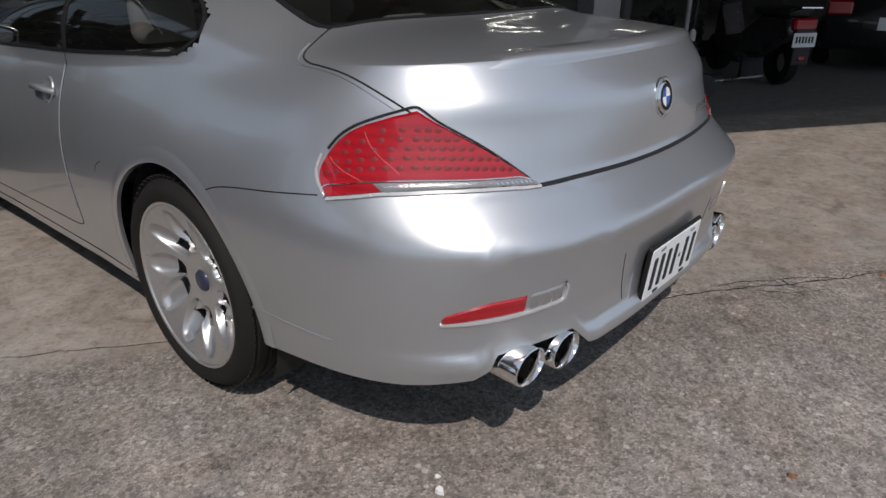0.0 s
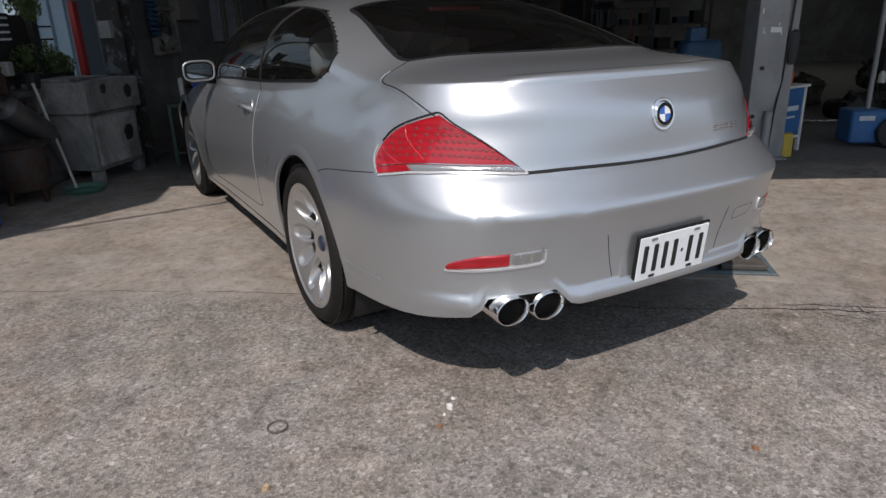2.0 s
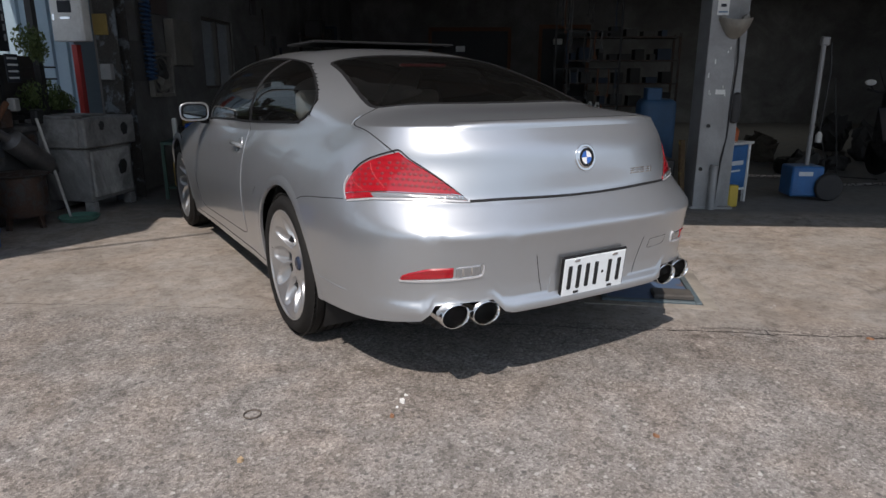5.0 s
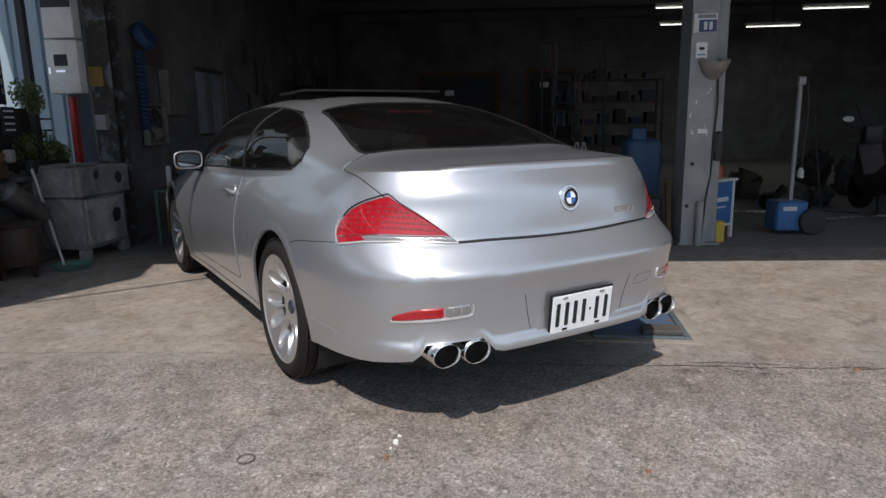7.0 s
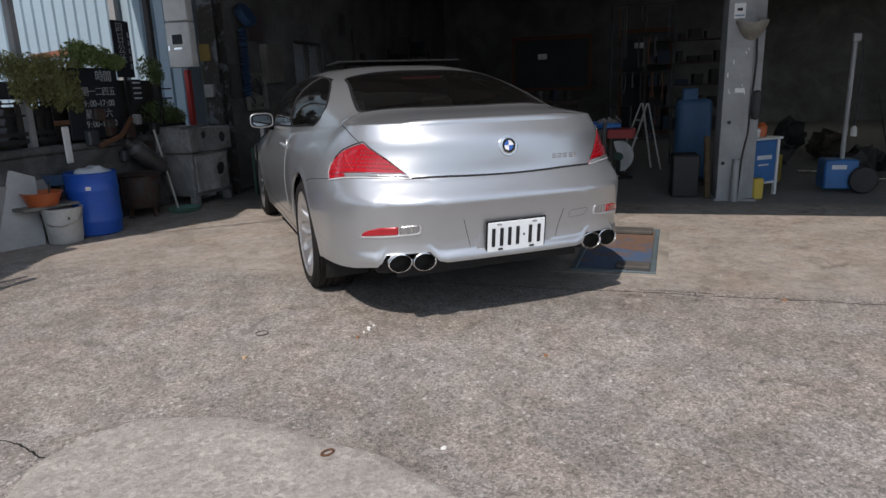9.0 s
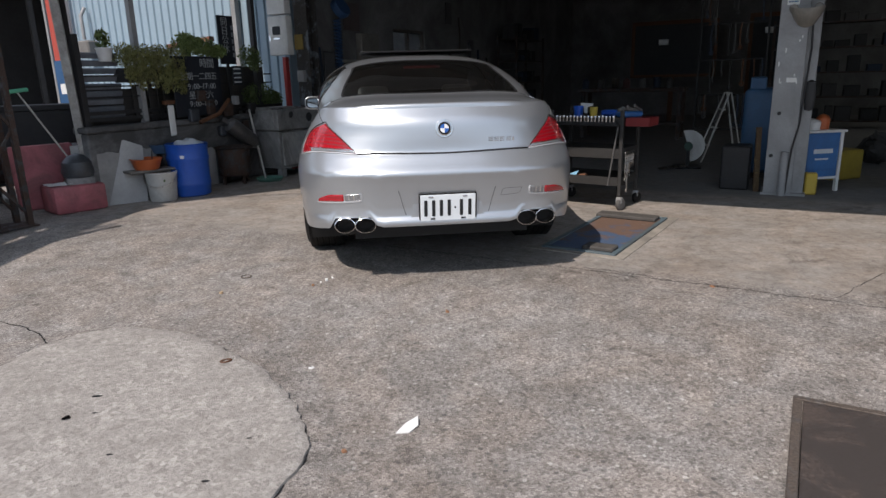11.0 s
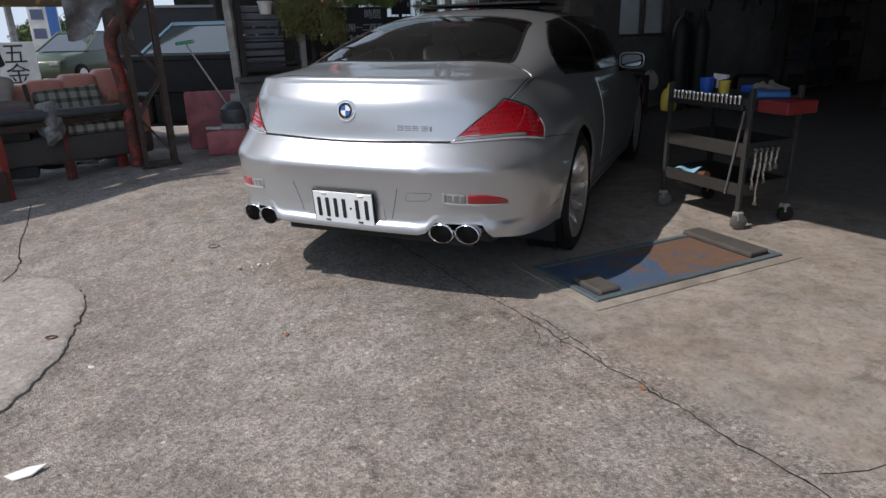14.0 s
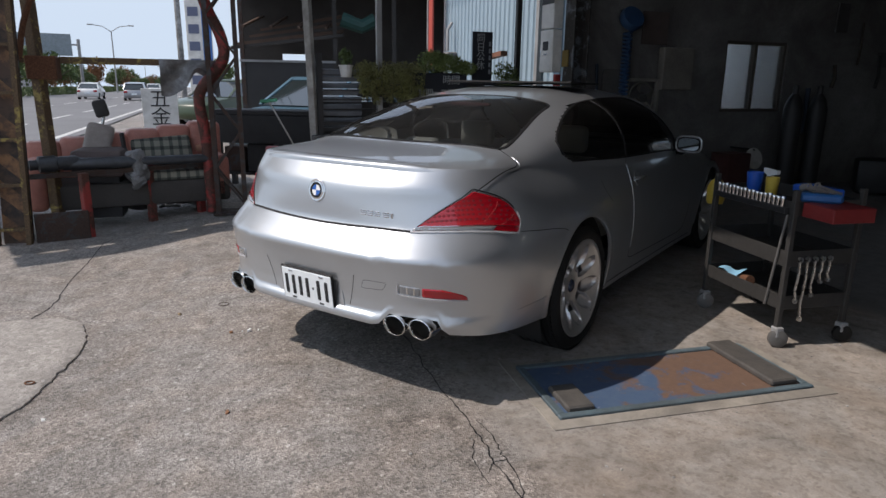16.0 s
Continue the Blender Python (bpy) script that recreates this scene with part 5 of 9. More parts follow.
    for z, a in ((0.36, 5.50), (0.36, 5.60), (0.74, 5.53), (2.2, 5.58)):
        solo("bolt", lathe([(0.0, 0.012), (0.016, 0.012), (0.018, 0.0)], 8, shop_pose(a + PILLAR[0], -0.10 + PILLAR[1], z) @ Matrix.Rotation(radians(90), 4, 'X')), BLACK_IRON, "dark round bolt head in the pillar", "bolt", group="pillar bolts")


build_shell()


def build_pillar_things():
    # number sign: plain bars
    sign = thing("house_sign", "small white and blue enamel sign on the pillar", "sign")
    part("sign_plate", on_pillar(box(5.47, 5.67, -0.112, -0.102, 1.87, 2.03, 0.004)), WHITE_PAINT, sign)
    part("blue_field", on_pillar(box(5.515, 5.665, -0.116, -0.111, 1.875, 1.975)), plain("enamel_blue", (0.02, 0.035, 0.14), 0.4), sign)
    for a in (5.555, 5.60):
        part("sign_bar", on_pillar(box(a, a + 0.028, -0.119, -0.115, 1.892, 1.958)), LETTER_WHITE, sign)
    part("sign_bar", on_pillar(box(5.50, 5.655, -0.116, -0.111, 1.988, 2.018)), plain("bar_grey", (0.20, 0.20, 0.24), 0.6), sign)
    note = thing("paper_notice", "small white paper notice stuck on the pillar", "notice")
    part("paper", on_pillar(box(5.505, 5.60, -0.105, -0.101, 1.66, 1.79)), PAPER, note)
    part("picture_bar", on_pillar(box(5.53, 5.575, -0.108, -0.105, 1.725, 1.75)), BOARD_BLACK, note)
    part("text_bar", on_pillar(box(5.515, 5.59, -0.108, -0.105, 1.68, 1.692)), plain("bar_blue", (0.12, 0.20, 0.30), 0.6), note)
    # beige cover like a bowl cut in half
    rows = []
    for j in range(9):
        t = j / 8
        w, d, z = 0.135 * (1 - 0.55 * t ** 1.6), 0.10 * (1 - t ** 2.2) + 0.012, 1.63 - 0.15 * t
        rows.append([Vector((5.665 + w * math.cos(a), -0.10 - d * abs(math.sin(a)) ** 0.8, z + 0.012 * math.cos(2 * a))) for a in [math.pi + math.pi * k / 20 for k in range(21)]])
    bm = grid_bm(rows)
    for x in (5.56, 5.75):
        add_lathe(bm, [(0.0, 0.02), (0.03, 0.018), (0.036, 0.0), (0.0, 0.0)], 14, Matrix.Translation((x, -0.10, 1.63)) @ Matrix.Rotation(radians(90), 4, 'X'))
    solo("wall_lamp_cover", on_pillar(bm), BEIGE, "beige moulded plastic cover hung on the pillar", "cover")
    solo("label_strip", on_pillar(box(5.56, 5.64, -0.104, -0.1005, 1.01, 1.05)), PAPER, "small white label strip on the pillar", "label")
    rng = random.Random(4)
    bm = bmesh.new()
    for k in range(9):
        a, z = rng.uniform(5.47, 5.66), rng.uniform(0.95, 1.45)
        add_box(bm, a, a + rng.uniform(0.004, 0.011), -0.1035, -0.1005, z, z + rng.uniform(0.012, 0.045))
    tagged(solo("tape_remains", on_pillar(bm), PAPER, "white scraps of old tape on the pillar", "tape"), kind="stuff")
    # cable down the pillar
    pts = [at_shop(5.770, 0.017, 1.50), at_shop(5.780, 0.012, 1.3), at_shop(5.750, -0.003, 0.65), at_shop(5.710, -0.033, 0.42), at_shop(5.690, -0.033, 0.02)]
    solo("cable", tube(pts, 0.008, 8), BLACK_IRON, "thin dark cable running down the pillar", "cable")
    solo("black_pouch", lathe([(0.0, -0.14), (0.035, -0.13), (0.048, 0.0), (0.04, 0.11), (0.0, 0.13)], 16, shop_pose(5.81, 0.017, 0.90) @ Matrix.Diagonal((1, 0.5, 1, 1))), BLACK_IRON, "black cloth pouch hung on the pillar", "pouch")
    bm = tube([at_shop(5.660, -0.043, 0.0), at_shop(5.660, -0.043, 0.36), at_shop(5.665, -0.043, 0.40)], 0.033, 14)
    solo("ground_pipe", bm, GREY_STEEL, "short grey pipe at the foot of the pillar", "pipe")


build_pillar_things()


def drawer_cabinet():
    """The white-framed blue cabinet beside the pillar."""
    cab = thing("tool_cabinet", "blue cabinet in a white frame beside the pillar", "cabinet", (3.56, 2.02, 0), 4.0)
    for x in (0.0, 0.37):
        for y in (0.0, 0.30):
            part("leg", box(x, x + 0.03, y, y + 0.03, 0.0, 0.55), WHITE_PAINT, cab)
    part("top", box(-0.02, 0.42, -0.02, 0.35, 0.55, 0.572, 0.006), WHITE_PAINT, cab)
    part("body", box(0.03, 0.37, 0.012, 0.318, 0.14, 0.55), BLUE_PAINT, cab)
    part("front_panel", box(0.04, 0.36, 0.004, 0.011, 0.20, 0.53, 0.003), BLUE_PAINT, cab)
    part("label_bar", box(0.10, 0.30, 0.0, 0.0035, 0.36, 0.40), LETTER_WHITE, cab)
    part("label_bar", box(0.12, 0.26, 0.0, 0.0035, 0.30, 0.315), LETTER_WHITE, cab)
    part("shelf", box(0.0, 0.40, 0.0, 0.33, 0.12, 0.139), WHITE_PAINT, cab)
    for k, (x, w, h, mt, nm, lb) in enumerate(((0.06, 0.05, 0.16, PALE, "spray_can", "pale spray can on the blue cabinet"), (0.14, 0.13, 0.10, WHITE_PAINT, "dust_mask", "white folded rag on the blue cabinet"), (0.25, 0.10, 0.14, ORANGE, "orange_cup", "orange plastic cup on the blue cabinet"))):
        p = Vector((3.56 + x, 2.16, 0))
        solo(nm, lathe([(0.0, 0.0), (w * 0.55, 0.0), (w * 0.6, h * 0.7), (w * 0.4, h * 0.9), (w * 0.15, h), (0.0, h)], 18), mt, lb, "can" if k == 0 else "clutter", (p.x, p.y, 0.572))


drawer_cabinet()


def charger():
    """The blue box on wheels with a tall pole."""
    p = Vector((4.55, 1.87, 0))
    cart = thing("engine_hoist", "blue wheeled box with a tall steel pole", "machine", (p.x, p.y, 0), TURNED)
    part("box", box(-0.15, 0.15, -0.13, 0.13, 0.04, 0.33, 0.015), BLUE_PAINT, cart)
    part("pole", tube([(0.03, 0, 0.30), (0.03, 0, 1.46)], 0.022, 12), GREY_STEEL, cart, "bare steel pole")
    part("pole_head", box(0.0, 0.075, -0.03, 0.03, 1.44, 1.52, 0.01), GREY_STEEL, cart)
    part("hose", tube([(0.10, 0, 1.46), (0.13, 0.0, 1.2), (0.12, 0, 0.9), (0.105, 0, 0.62)], 0.008, 8), BLACK_IRON, cart)
    part("hose_end", lathe([(0.0, 0.0), (0.03, 0.0), (0.03, 0.07), (0.015, 0.10), (0.0, 0.10)], 12, Matrix.Translation((0.105, 0, 0.55))), PALE, cart)
    for y in (-0.15, 0.15):
        part("wheel", lathe([(0.0, -0.02), (0.12, -0.02), (0.135, 0.0), (0.12, 0.02), (0.0, 0.02)], 24, Matrix.Translation((0.19, y, 0.138)) @ Matrix.Rotation(radians(90), 4, 'X')), BLACK_IRON, cart)
    part("white_bars", box(-0.09, 0.04, -0.134, -0.13, 0.24, 0.28), LETTER_WHITE, cart)


charger()


def trolley():
    T = (1.198, 2.10)
    yaw = -42.0
    cart = thing("tool_trolley", "dark steel tool trolley with three trays on castors", "trolley", (*T, 0), yaw)
    W, D = 0.63, 0.40
    IRON = worn("trolley_iron", (0.045, 0.043, 0.041), None, 0.6, 0.2, 8.0, 60.0, 0.6, 0.1)
    DULL_STEEL = worn("dull_strip", (0.16, 0.155, 0.15), None, 0.55, 0.3)
    for x in (0.0, W):
        for y in (0.0, D):
            part("post", box(x - 0.014, x + 0.014, y - 0.014, y + 0.014, 0.10, 0.83, 0.003), IRON, cart)
            bm = lathe([(0.0, -0.016), (0.038, -0.018), (0.048, -0.012), (0.048, 0.012), (0.038, 0.018), (0.0, 0.016)], 22, Matrix.Translation((x + 0.015, y, 0.048)) @ Matrix.Rotation(radians(70), 4, 'Z') @ Matrix.Rotation(radians(90), 4, 'X'))
            c = part("castor", bm, RUBBER if y > 0.1 else DULL_STEEL, cart, "worn castor wheel")
            part("fork", box(x - 0.02, x + 0.03, y - 0.024, y + 0.024, 0.055, 0.11, 0.006), GREY_STEEL, c)
    for z, h, nm in ((0.20, 0.075, "tray"), (0.43, 0.085, "tray"), (0.70, 0.07, "tray")):
        bm = bmesh.new()
        add_box(bm, 0, W, 0, D, z, z + 0.006)
        for x0, x1, y0, y1 in ((0, W, -0.004, 0.004), (0, W, D - 0.004, D + 0.004), (-0.004, 0.004, 0.004, D - 0.004), (W - 0.004, W + 0.004, 0.004, D - 0.004)):
            add_box(bm, x0, x1, y0, y1, z + 0.004, z + h)
        part(nm, bm, IRON, cart)
    part("brace", tube([(W - 0.10, -0.012, 0.20), (W - 0.065, -0.012, 0.45), (W - 0.03, -0.012, 0.70)], 0.007, 8), DULL_STEEL, cart, "bare steel strip")
    m = pose(*T, 0, 0, 0, yaw)

    def put(name, bm, mt, label, cat, x, y, z, rz=0.0, group=""):
        p = m @ Vector((x, y, z))
        return solo(name, bm, mt, label, cat, tuple(p), yaw + rz, group)
    rng = random.Random(7)
    for k in range(17):
        h = 0.046 + 0.010 * rng.random()
        put("socket", lathe([(0.0, h), (0.010, h), (0.012, h - 0.004), (0.0125, 0.03), (0.010, 0.026), (0.010, 0.0), (0.0, 0.0)], 12), CHROME, "chrome socket standing in the trolley's front row", "socket", 0.05 + k * 0.032, -0.018, 0.702 + 0.05 * 0 + 0.035, group="sockets in a row")
    put("socket_rail", box(0.03, 0.60, -0.034, -0.005, 0.0, 0.03, 0.003), BLACK_IRON, "black rail under the row of sockets", "rail", 0, 0, 0.705)
    for x, mt, nm, r, h in ((0.20, BLUE_PLASTIC, "blue_cup", 0.045, 0.10), (0.34, YELLOW_PLASTIC, "yellow_cup", 0.036, 0.09)):
        put(nm, lathe([(0.0, 0.004), (r * 0.8, 0.0), (r, h), (r * 0.93, h), (r * 0.75, 0.01), (0.0, 0.01)], 22), mt, f"{nm.split('_')[0]} plastic cup on the tool trolley", "cup", x, 0.09, 0.762)
    put("spray_trigger", prism([(0.0, 0.0), (0.03, 0.0), (0.03, 0.05), (0.075, 0.06), (0.08, 0.08), (-0.03, 0.085), (-0.03, 0.06), (0.0, 0.05)], 0.02), WHITE_PAINT, "white spray bottle head on the trolley", "sprayer", 0.23, 0.14, 0.80)
    put("blue_tool_tray", box(0, 0.19, 0, 0.13, 0, 0.045, 0.012), worn("sky_blue_plastic", (0.02, 0.12, 0.34), None, 0.5), "sky blue plastic tray of small tools", "tray", 0.63, 0.02, 0.772, 52.0)
    put("blue_case", box(0, 0.24, 0, 0.12, 0, 0.045, 0.01), BLUE_PLASTIC, "dark blue plastic case on the trolley", "case", 0.36, 0.20, 0.775)
    for k in range(5):
        L = 0.09 + 0.012 * k
        bm = bmesh.new()
        add_box(bm, -0.006, 0.006, -0.003, 0.003, 0, L, 0.002)
        add_lathe(bm, [(0.006, -0.004), (0.015, -0.004), (0.015, 0.004), (0.006, 0.004)], 14, Matrix.Translation((0, 0, L)) @ Matrix.Rotation(radians(90), 4, 'X'))
        bmesh.ops.transform(bm, matrix=Matrix.Rotation(radians(-88 + 4 * k), 4, 'Y'), verts=bm.verts)
        put("spanner", bm, DULL_STEEL, "steel spanner lying on the blue tray", "spanner", 0.66 + 0.02 * k, 0.08 + 0.02 * k, 0.825, 20 * k, "loose spanners")
    put("red_case", box(0, 0.20, 0.0, 0.24, 0, 0.070, 0.004), worn("dull_red", (0.20, 0.014, 0.014), None, 0.6), "red sheet-metal case fixed at the trolley's end", "case", W + 0.016, 0.03, 0.70)
    # hanging spanners at the end
    for k, L in enumerate((0.20, 0.30, 0.17, 0.10, 0.09)):
        bm = tube([(0, 0, 0), (0.004, 0, -L * 0.3), (-0.006, 0, -L * 0.75), (0.004, 0, -L)], 0.007, 8)
        add_lathe(bm, [(0.007, -0.005), (0.016, -0.005), (0.016, 0.005), (0.007, 0.005)], 14, Matrix.Translation((0.0, 0, 0.012)) @ Matrix.Rotation(radians(90), 4, 'X'))
        add_lathe(bm, [(0.007, -0.005), (0.014, -0.005), (0.014, 0.005), (0.007, 0.005)], 14, Matrix.Translation((0.004, 0, -L - 0.008)) @ Matrix.Rotation(radians(90), 4, 'X'))
        put("hanging_spanner", bm, WRENCH, "bent ring spanner hung from the trolley's end", "spanner", W + 0.022, 0.06 + 0.045 * k, 0.46, 90, "hanging spanners")
    # bottle hung at the near end
    put("oil_bottle", lathe([(0.0, 0.0), (0.045, 0.0), (0.052, 0.02), (0.052, 0.10), (0.035, 0.135), (0.016, 0.15), (0.016, 0.175), (0.0, 0.175)], 22), YELLOW_PLASTIC, "yellow plastic oil bottle hung on the trolley", "bottle", -0.075, 0.05, 0.635)
    bm = grid_bm([[Vector((x * 0.16, y * 0.09, 0.02 + 0.012 * math.sin(5 * x + 3 * y) + 0.02 * x * y)) for x in [k / 8 for k in range(9)]] for y in [k / 6 for k in range(7)]])
    put("blue_mask", bm, plain("pale_blue_cloth", (0.22, 0.45, 0.62), 0.8), "pale blue crumpled cloth in the lowest tray", "cloth", 0.05, 0.03, 0.245)
    put("small_can", lathe([(0.0, 0.0), (0.03, 0.0), (0.03, 0.06), (0.0, 0.06)], 18, Matrix.Rotation(radians(80), 4, 'Y')), RUST, "small rusty can lying in the tray", "can", 0.24, 0.07, 0.245)
    put("flat_plate", box(0, 0.12, 0, 0.05, 0, 0.006, 0.002), WRENCH, "flat steel plate on the middle tray", "plate", 0.34, 0.06, 0.437)


trolley()


def floor_lift():
    """The steel plate let into the floor beside the car."""
    p, yaw = (1.166, 0.325), 49.7
    lift = thing("lift_plate", "blue and rusty steel plate of a floor lift", "lift plate", (*p, -0.034), yaw, plan=False)
    L, W = 1.32, 0.54
    n = Nodes("blue_rust_plate")
    pos = n.coords()
    sep = n.node("SeparateXYZ", Vector=pos)
    big = n.noise(5.0, 8.0, 0.7, None, 0.5)
    mid = n.math('ADD', n.math('MULTIPLY', n.math('SUBTRACT', sep.outputs[0], 0.30), 1.3, True), n.math('MULTIPLY', sep.outputs[1], 0.5))
    cover = n.ramp(n.math('ADD', n.math('MULTIPLY', big, 1.1), n.math('MULTIPLY', mid, 0.30)), [(0.64, 0.0), (0.74, 1.0)])
    scuff = n.ramp(n.noise(16.0, 8.0, 0.8, None, 0.9), [(0.60, 0.0), (0.68, 0.7)])
    n.to("Base Color", n.mix(scuff, n.mix(cover, n.mix(n.noise(22.0, 6.0, 0.7), (0.03, 0.065, 0.155), (0.09, 0.13, 0.18)), n.mix(n.noise(40.0, 4.0, 0.6), (0.19, 0.115, 0.08), (0.10, 0.066, 0.05))), (0.24, 0.26, 0.28)))
    n.to("Roughness", 0.6)
    n.bump(cover, 0.2, 0.002)
    part("plate", box(0.036, L - 0.036, 0.036, W - 0.036, 0.0, 0.040, 0.003), n.m, lift)
    PAD = worn("pad_rubber", (0.085, 0.078, 0.07), (0.045, 0.042, 0.04), 0.85, 0.0, 12.0, 80.0, 0.7, 0.4)
    rim = bmesh.new()
    for x0, x1, y0, y1 in ((0, L, 0, 0.036), (0, L, W - 0.036, W), (0, 0.036, 0.036, W - 0.036), (L - 0.036, L, 0.036, W - 0.036)):
        add_box(rim, x0, x1, y0, y1, 0.0, 0.050, 0.004)
    part("rim", rim, worn("blue_rim", (0.11, 0.16, 0.185), None, 0.6, 0.0, 9.0, 60.0, 0.6, 0.2, dirtiness=0.5), lift, "dull blue steel rim")
    for x, y, w, d in ((0.05, 0.035, 0.13, 0.22), (L - 0.20, 0.05, 0.15, 0.50)):
        part("rubber_pad", box(x, x + w, y, y + d, 0.04, 0.072, 0.008), PAD, lift, "dark grey ribbed rubber pad")
    bm = bmesh.new()
    add_box(bm, L - 0.16, L + 0.18, W + 0.02, W + 0.30, 0.0, 0.018, 0.003)
    ribbed = part("ribbed_plate", bm, worn("blue_grey_plate", (0.10, 0.13, 0.16), None, 0.6), lift, "ribbed blue-grey plate")
    for k in range(10):
        part("rib", box(L - 0.15 + 0.032 * k, L - 0.138 + 0.032 * k, W + 0.03, W + 0.29, 0.018, 0.023), bpy.data.materials["blue_grey_plate"], ribbed)
    kerb = bmesh.new()
    for x0, x1, y0, y1 in ((-0.06, L + 0.07, -0.075, -0.004), (-0.06, -0.004, -0.004, W + 0.1), (L + 0.004, L + 0.07, -0.004, W)):
        add_box(kerb, x0, x1, y0, y1, -0.02, 0.026, 0.004)
    mw = pose(*p, 0.0, 0, 0, yaw)
    for v in kerb.verts:
        w = mw @ v.co
        v.co.z = ground_z(w.x, w.y) + 0.034 + (0.005 if v.co.z > 0 else -0.03)
    part("cement_edge", kerb, worn("pale_cement", (0.37, 0.335, 0.285), (0.26, 0.24, 0.21), 0.88, 0.0, 6.0, 70.0, 0.7, 0.3, dirtiness=0.5), lift, "pale cement edge")


floor_lift()

# ---- inside the dark workshop ----


# machine blue made darker, with the shade behind the pillar in the colour
SHADED_MACHINE = worn("shaded_machine_blue", (0.04, 0.11, 0.22), None, 0.6)
# dark copies of everyday colours, with the indoor shade put into their tone
DIM = [worn(nm, c, None, 0.8, 0.0, 4.0, 30.0, 0.6) for nm, c in (("shaded_blue", (0.020, 0.034, 0.06)), ("shaded_grey", (0.05, 0.048, 0.046)), ("shaded_card", (0.065, 0.052, 0.038)), ("shaded_red", (0.06, 0.016, 0.014)), ("shaded_white", (0.09, 0.087, 0.083)), ("shaded_black", (0.02, 0.02, 0.02)))]


RACK = (4.05, 5.05)


def inside():
    # tube lamps under the roof
    for k, (x, y, z) in enumerate(((12.65, 7.33, 3.13), (11.35, 5.27, 3.13), (10.56, 7.97, 3.13), (8.70, 6.49, 3.13))):
        l = thing("tube_lamp", "lit white fluorescent tube under the roof", "lamp", (x, y, z), -37, group="tube lamps")
        part("housing", box(-0.60, 0.60, -0.05, 0.05, 0.03, 0.08, 0.006), WHITE_PAINT, l)
        part("tube", tube([(-0.58, 0, 0), (0.58, 0, 0)], 0.012, 10), TUBE_GLOW, l, "glowing white tube")
        part("hanger", box(-0.02, 0.02, -0.02, 0.02, 0.08, ROOF - z), BLACK_IRON, l)
        lamp = new("tube_light", bpy.data.lights.new("tube_light", 'AREA'))
        lamp.data.shape, lamp.data.size, lamp.data.size_y, lamp.data.energy, lamp.data.color = 'RECTANGLE', 1.15, 0.06, 4, (0.95, 1.0, 0.93)
        lamp.matrix_world = pose(*(PLAN @ Vector((x, y, z - 0.03))), 0, 0, -37)
    # blue cabinet machine and black box behind the pillar
    m = thing("compressor", "tall blue steel machine beside the pillar", "machine", (3.52, 3.02, 0), TURNED)
    part("body", box(0, 0.36, 0, 0.36, 0.05, 0.94, 0.07, 3), SHADED_MACHINE, m)
    part("head", box(0.05, 0.20, 0.04, 0.22, 0.90, 1.05, 0.01), SHADED_MACHINE, m)
    part("foot", box(0.02, 0.34, 0.02, 0.34, 0, 0.05), BLACK_IRON, m)
    solo("black_box", box(0, 0.26, 0, 0.30, 0, 0.42, 0.015), BLACK_IRON, "black box on the workshop floor", "box", (2.98, 2.42, 0), TURNED)
    solo("yellow_strut", bar((3.23, 2.20, 0), (3.25, 2.27, 0.60), 0.045, 0.035), YELLOW_PAINT, "yellow strut leaning by the pillar", "strut")
    solo("yellow_can", box(-0.05, 0.05, -0.04, 0.04, 0, 0.20, 0.01), YELLOW_PLASTIC, "yellow can at the foot of the pillar", "can", (3.60, 1.95, 0), -20)
    solo("yellow_crate", box(-0.2, 0.2, -0.15, 0.15, 0, 0.30, 0.012), worn("crate_yellow", (0.36, 0.26, 0.03), None, 0.6), "yellow plastic crate on the floor", "crate", (4.45, 2.75, 0), 10)
    # white lamp disc on a stand
    d = thing("floor_fan", "white half-round floor fan guard", "fan", (3.38, 3.87, 0), -21)
    rows = [[Vector((r * math.cos(a), 0.03 - 0.25 * r * r, 0.26 + r * math.sin(a))) for a in [radians(-80 + 190 * k / 24) for k in range(25)]] for r in (0.05, 0.10, 0.15, 0.19)]
    part("guard", grid_bm(rows), WHITE_PAINT, d)
    part("hub", lathe([(0.0, -0.03), (0.05, -0.03), (0.05, 0.03), (0.0, 0.03)], 18, Matrix.Translation((0, 0, 0.26)) @ Matrix.Rotation(radians(90), 4, 'X')), GREEN_STEEL, d, "dull green hub")
    part("base", box(-0.15, 0.15, -0.12, 0.12, 0, 0.03, 0.01), BLACK_IRON, d)
    part("stem", box(-0.02, 0.02, -0.02, 0.02, 0.03, 0.24), BLACK_IRON, d)
    # folding ladder
    l = thing("step_ladder", "small pale folding ladder standing open", "ladder", (4.10, 4.36, 0), -12)
    for e in (-0.14, 0.14):
        part("front_leg", bar((-0.30, e, 0), (0, e * 0.6, 0.86), 0.022, 0.016), PALE, l)
        part("back_leg", bar((0.20, e, 0), (0.02, e * 0.6, 0.86), 0.022, 0.016), PALE, l)
    for k in range(3):
        part("rung", box(-0.24 + 0.08 * k, -0.20 + 0.08 * k, -0.12, 0.12, 0.2 + 0.22 * k, 0.215 + 0.22 * k), PALE, l)
    # jack handle and rods on the floor
    for a, b in (((2.9, 3.6, 0.05), (3.3, 3.75, 0.04)), ((5.3, 2.2, 0.02), (6.6, 1.7, 0.02)), ((5.2, 2.9, 0.05), (5.7, 2.6, 0.03))):
        solo("steel_rod", tube([a, b], 0.013, 8), WRENCH, "bare steel rod lying on the floor", "rod", group="rods on the floor")
    # shelves along the side wall and the back
    rng = random.Random(9)

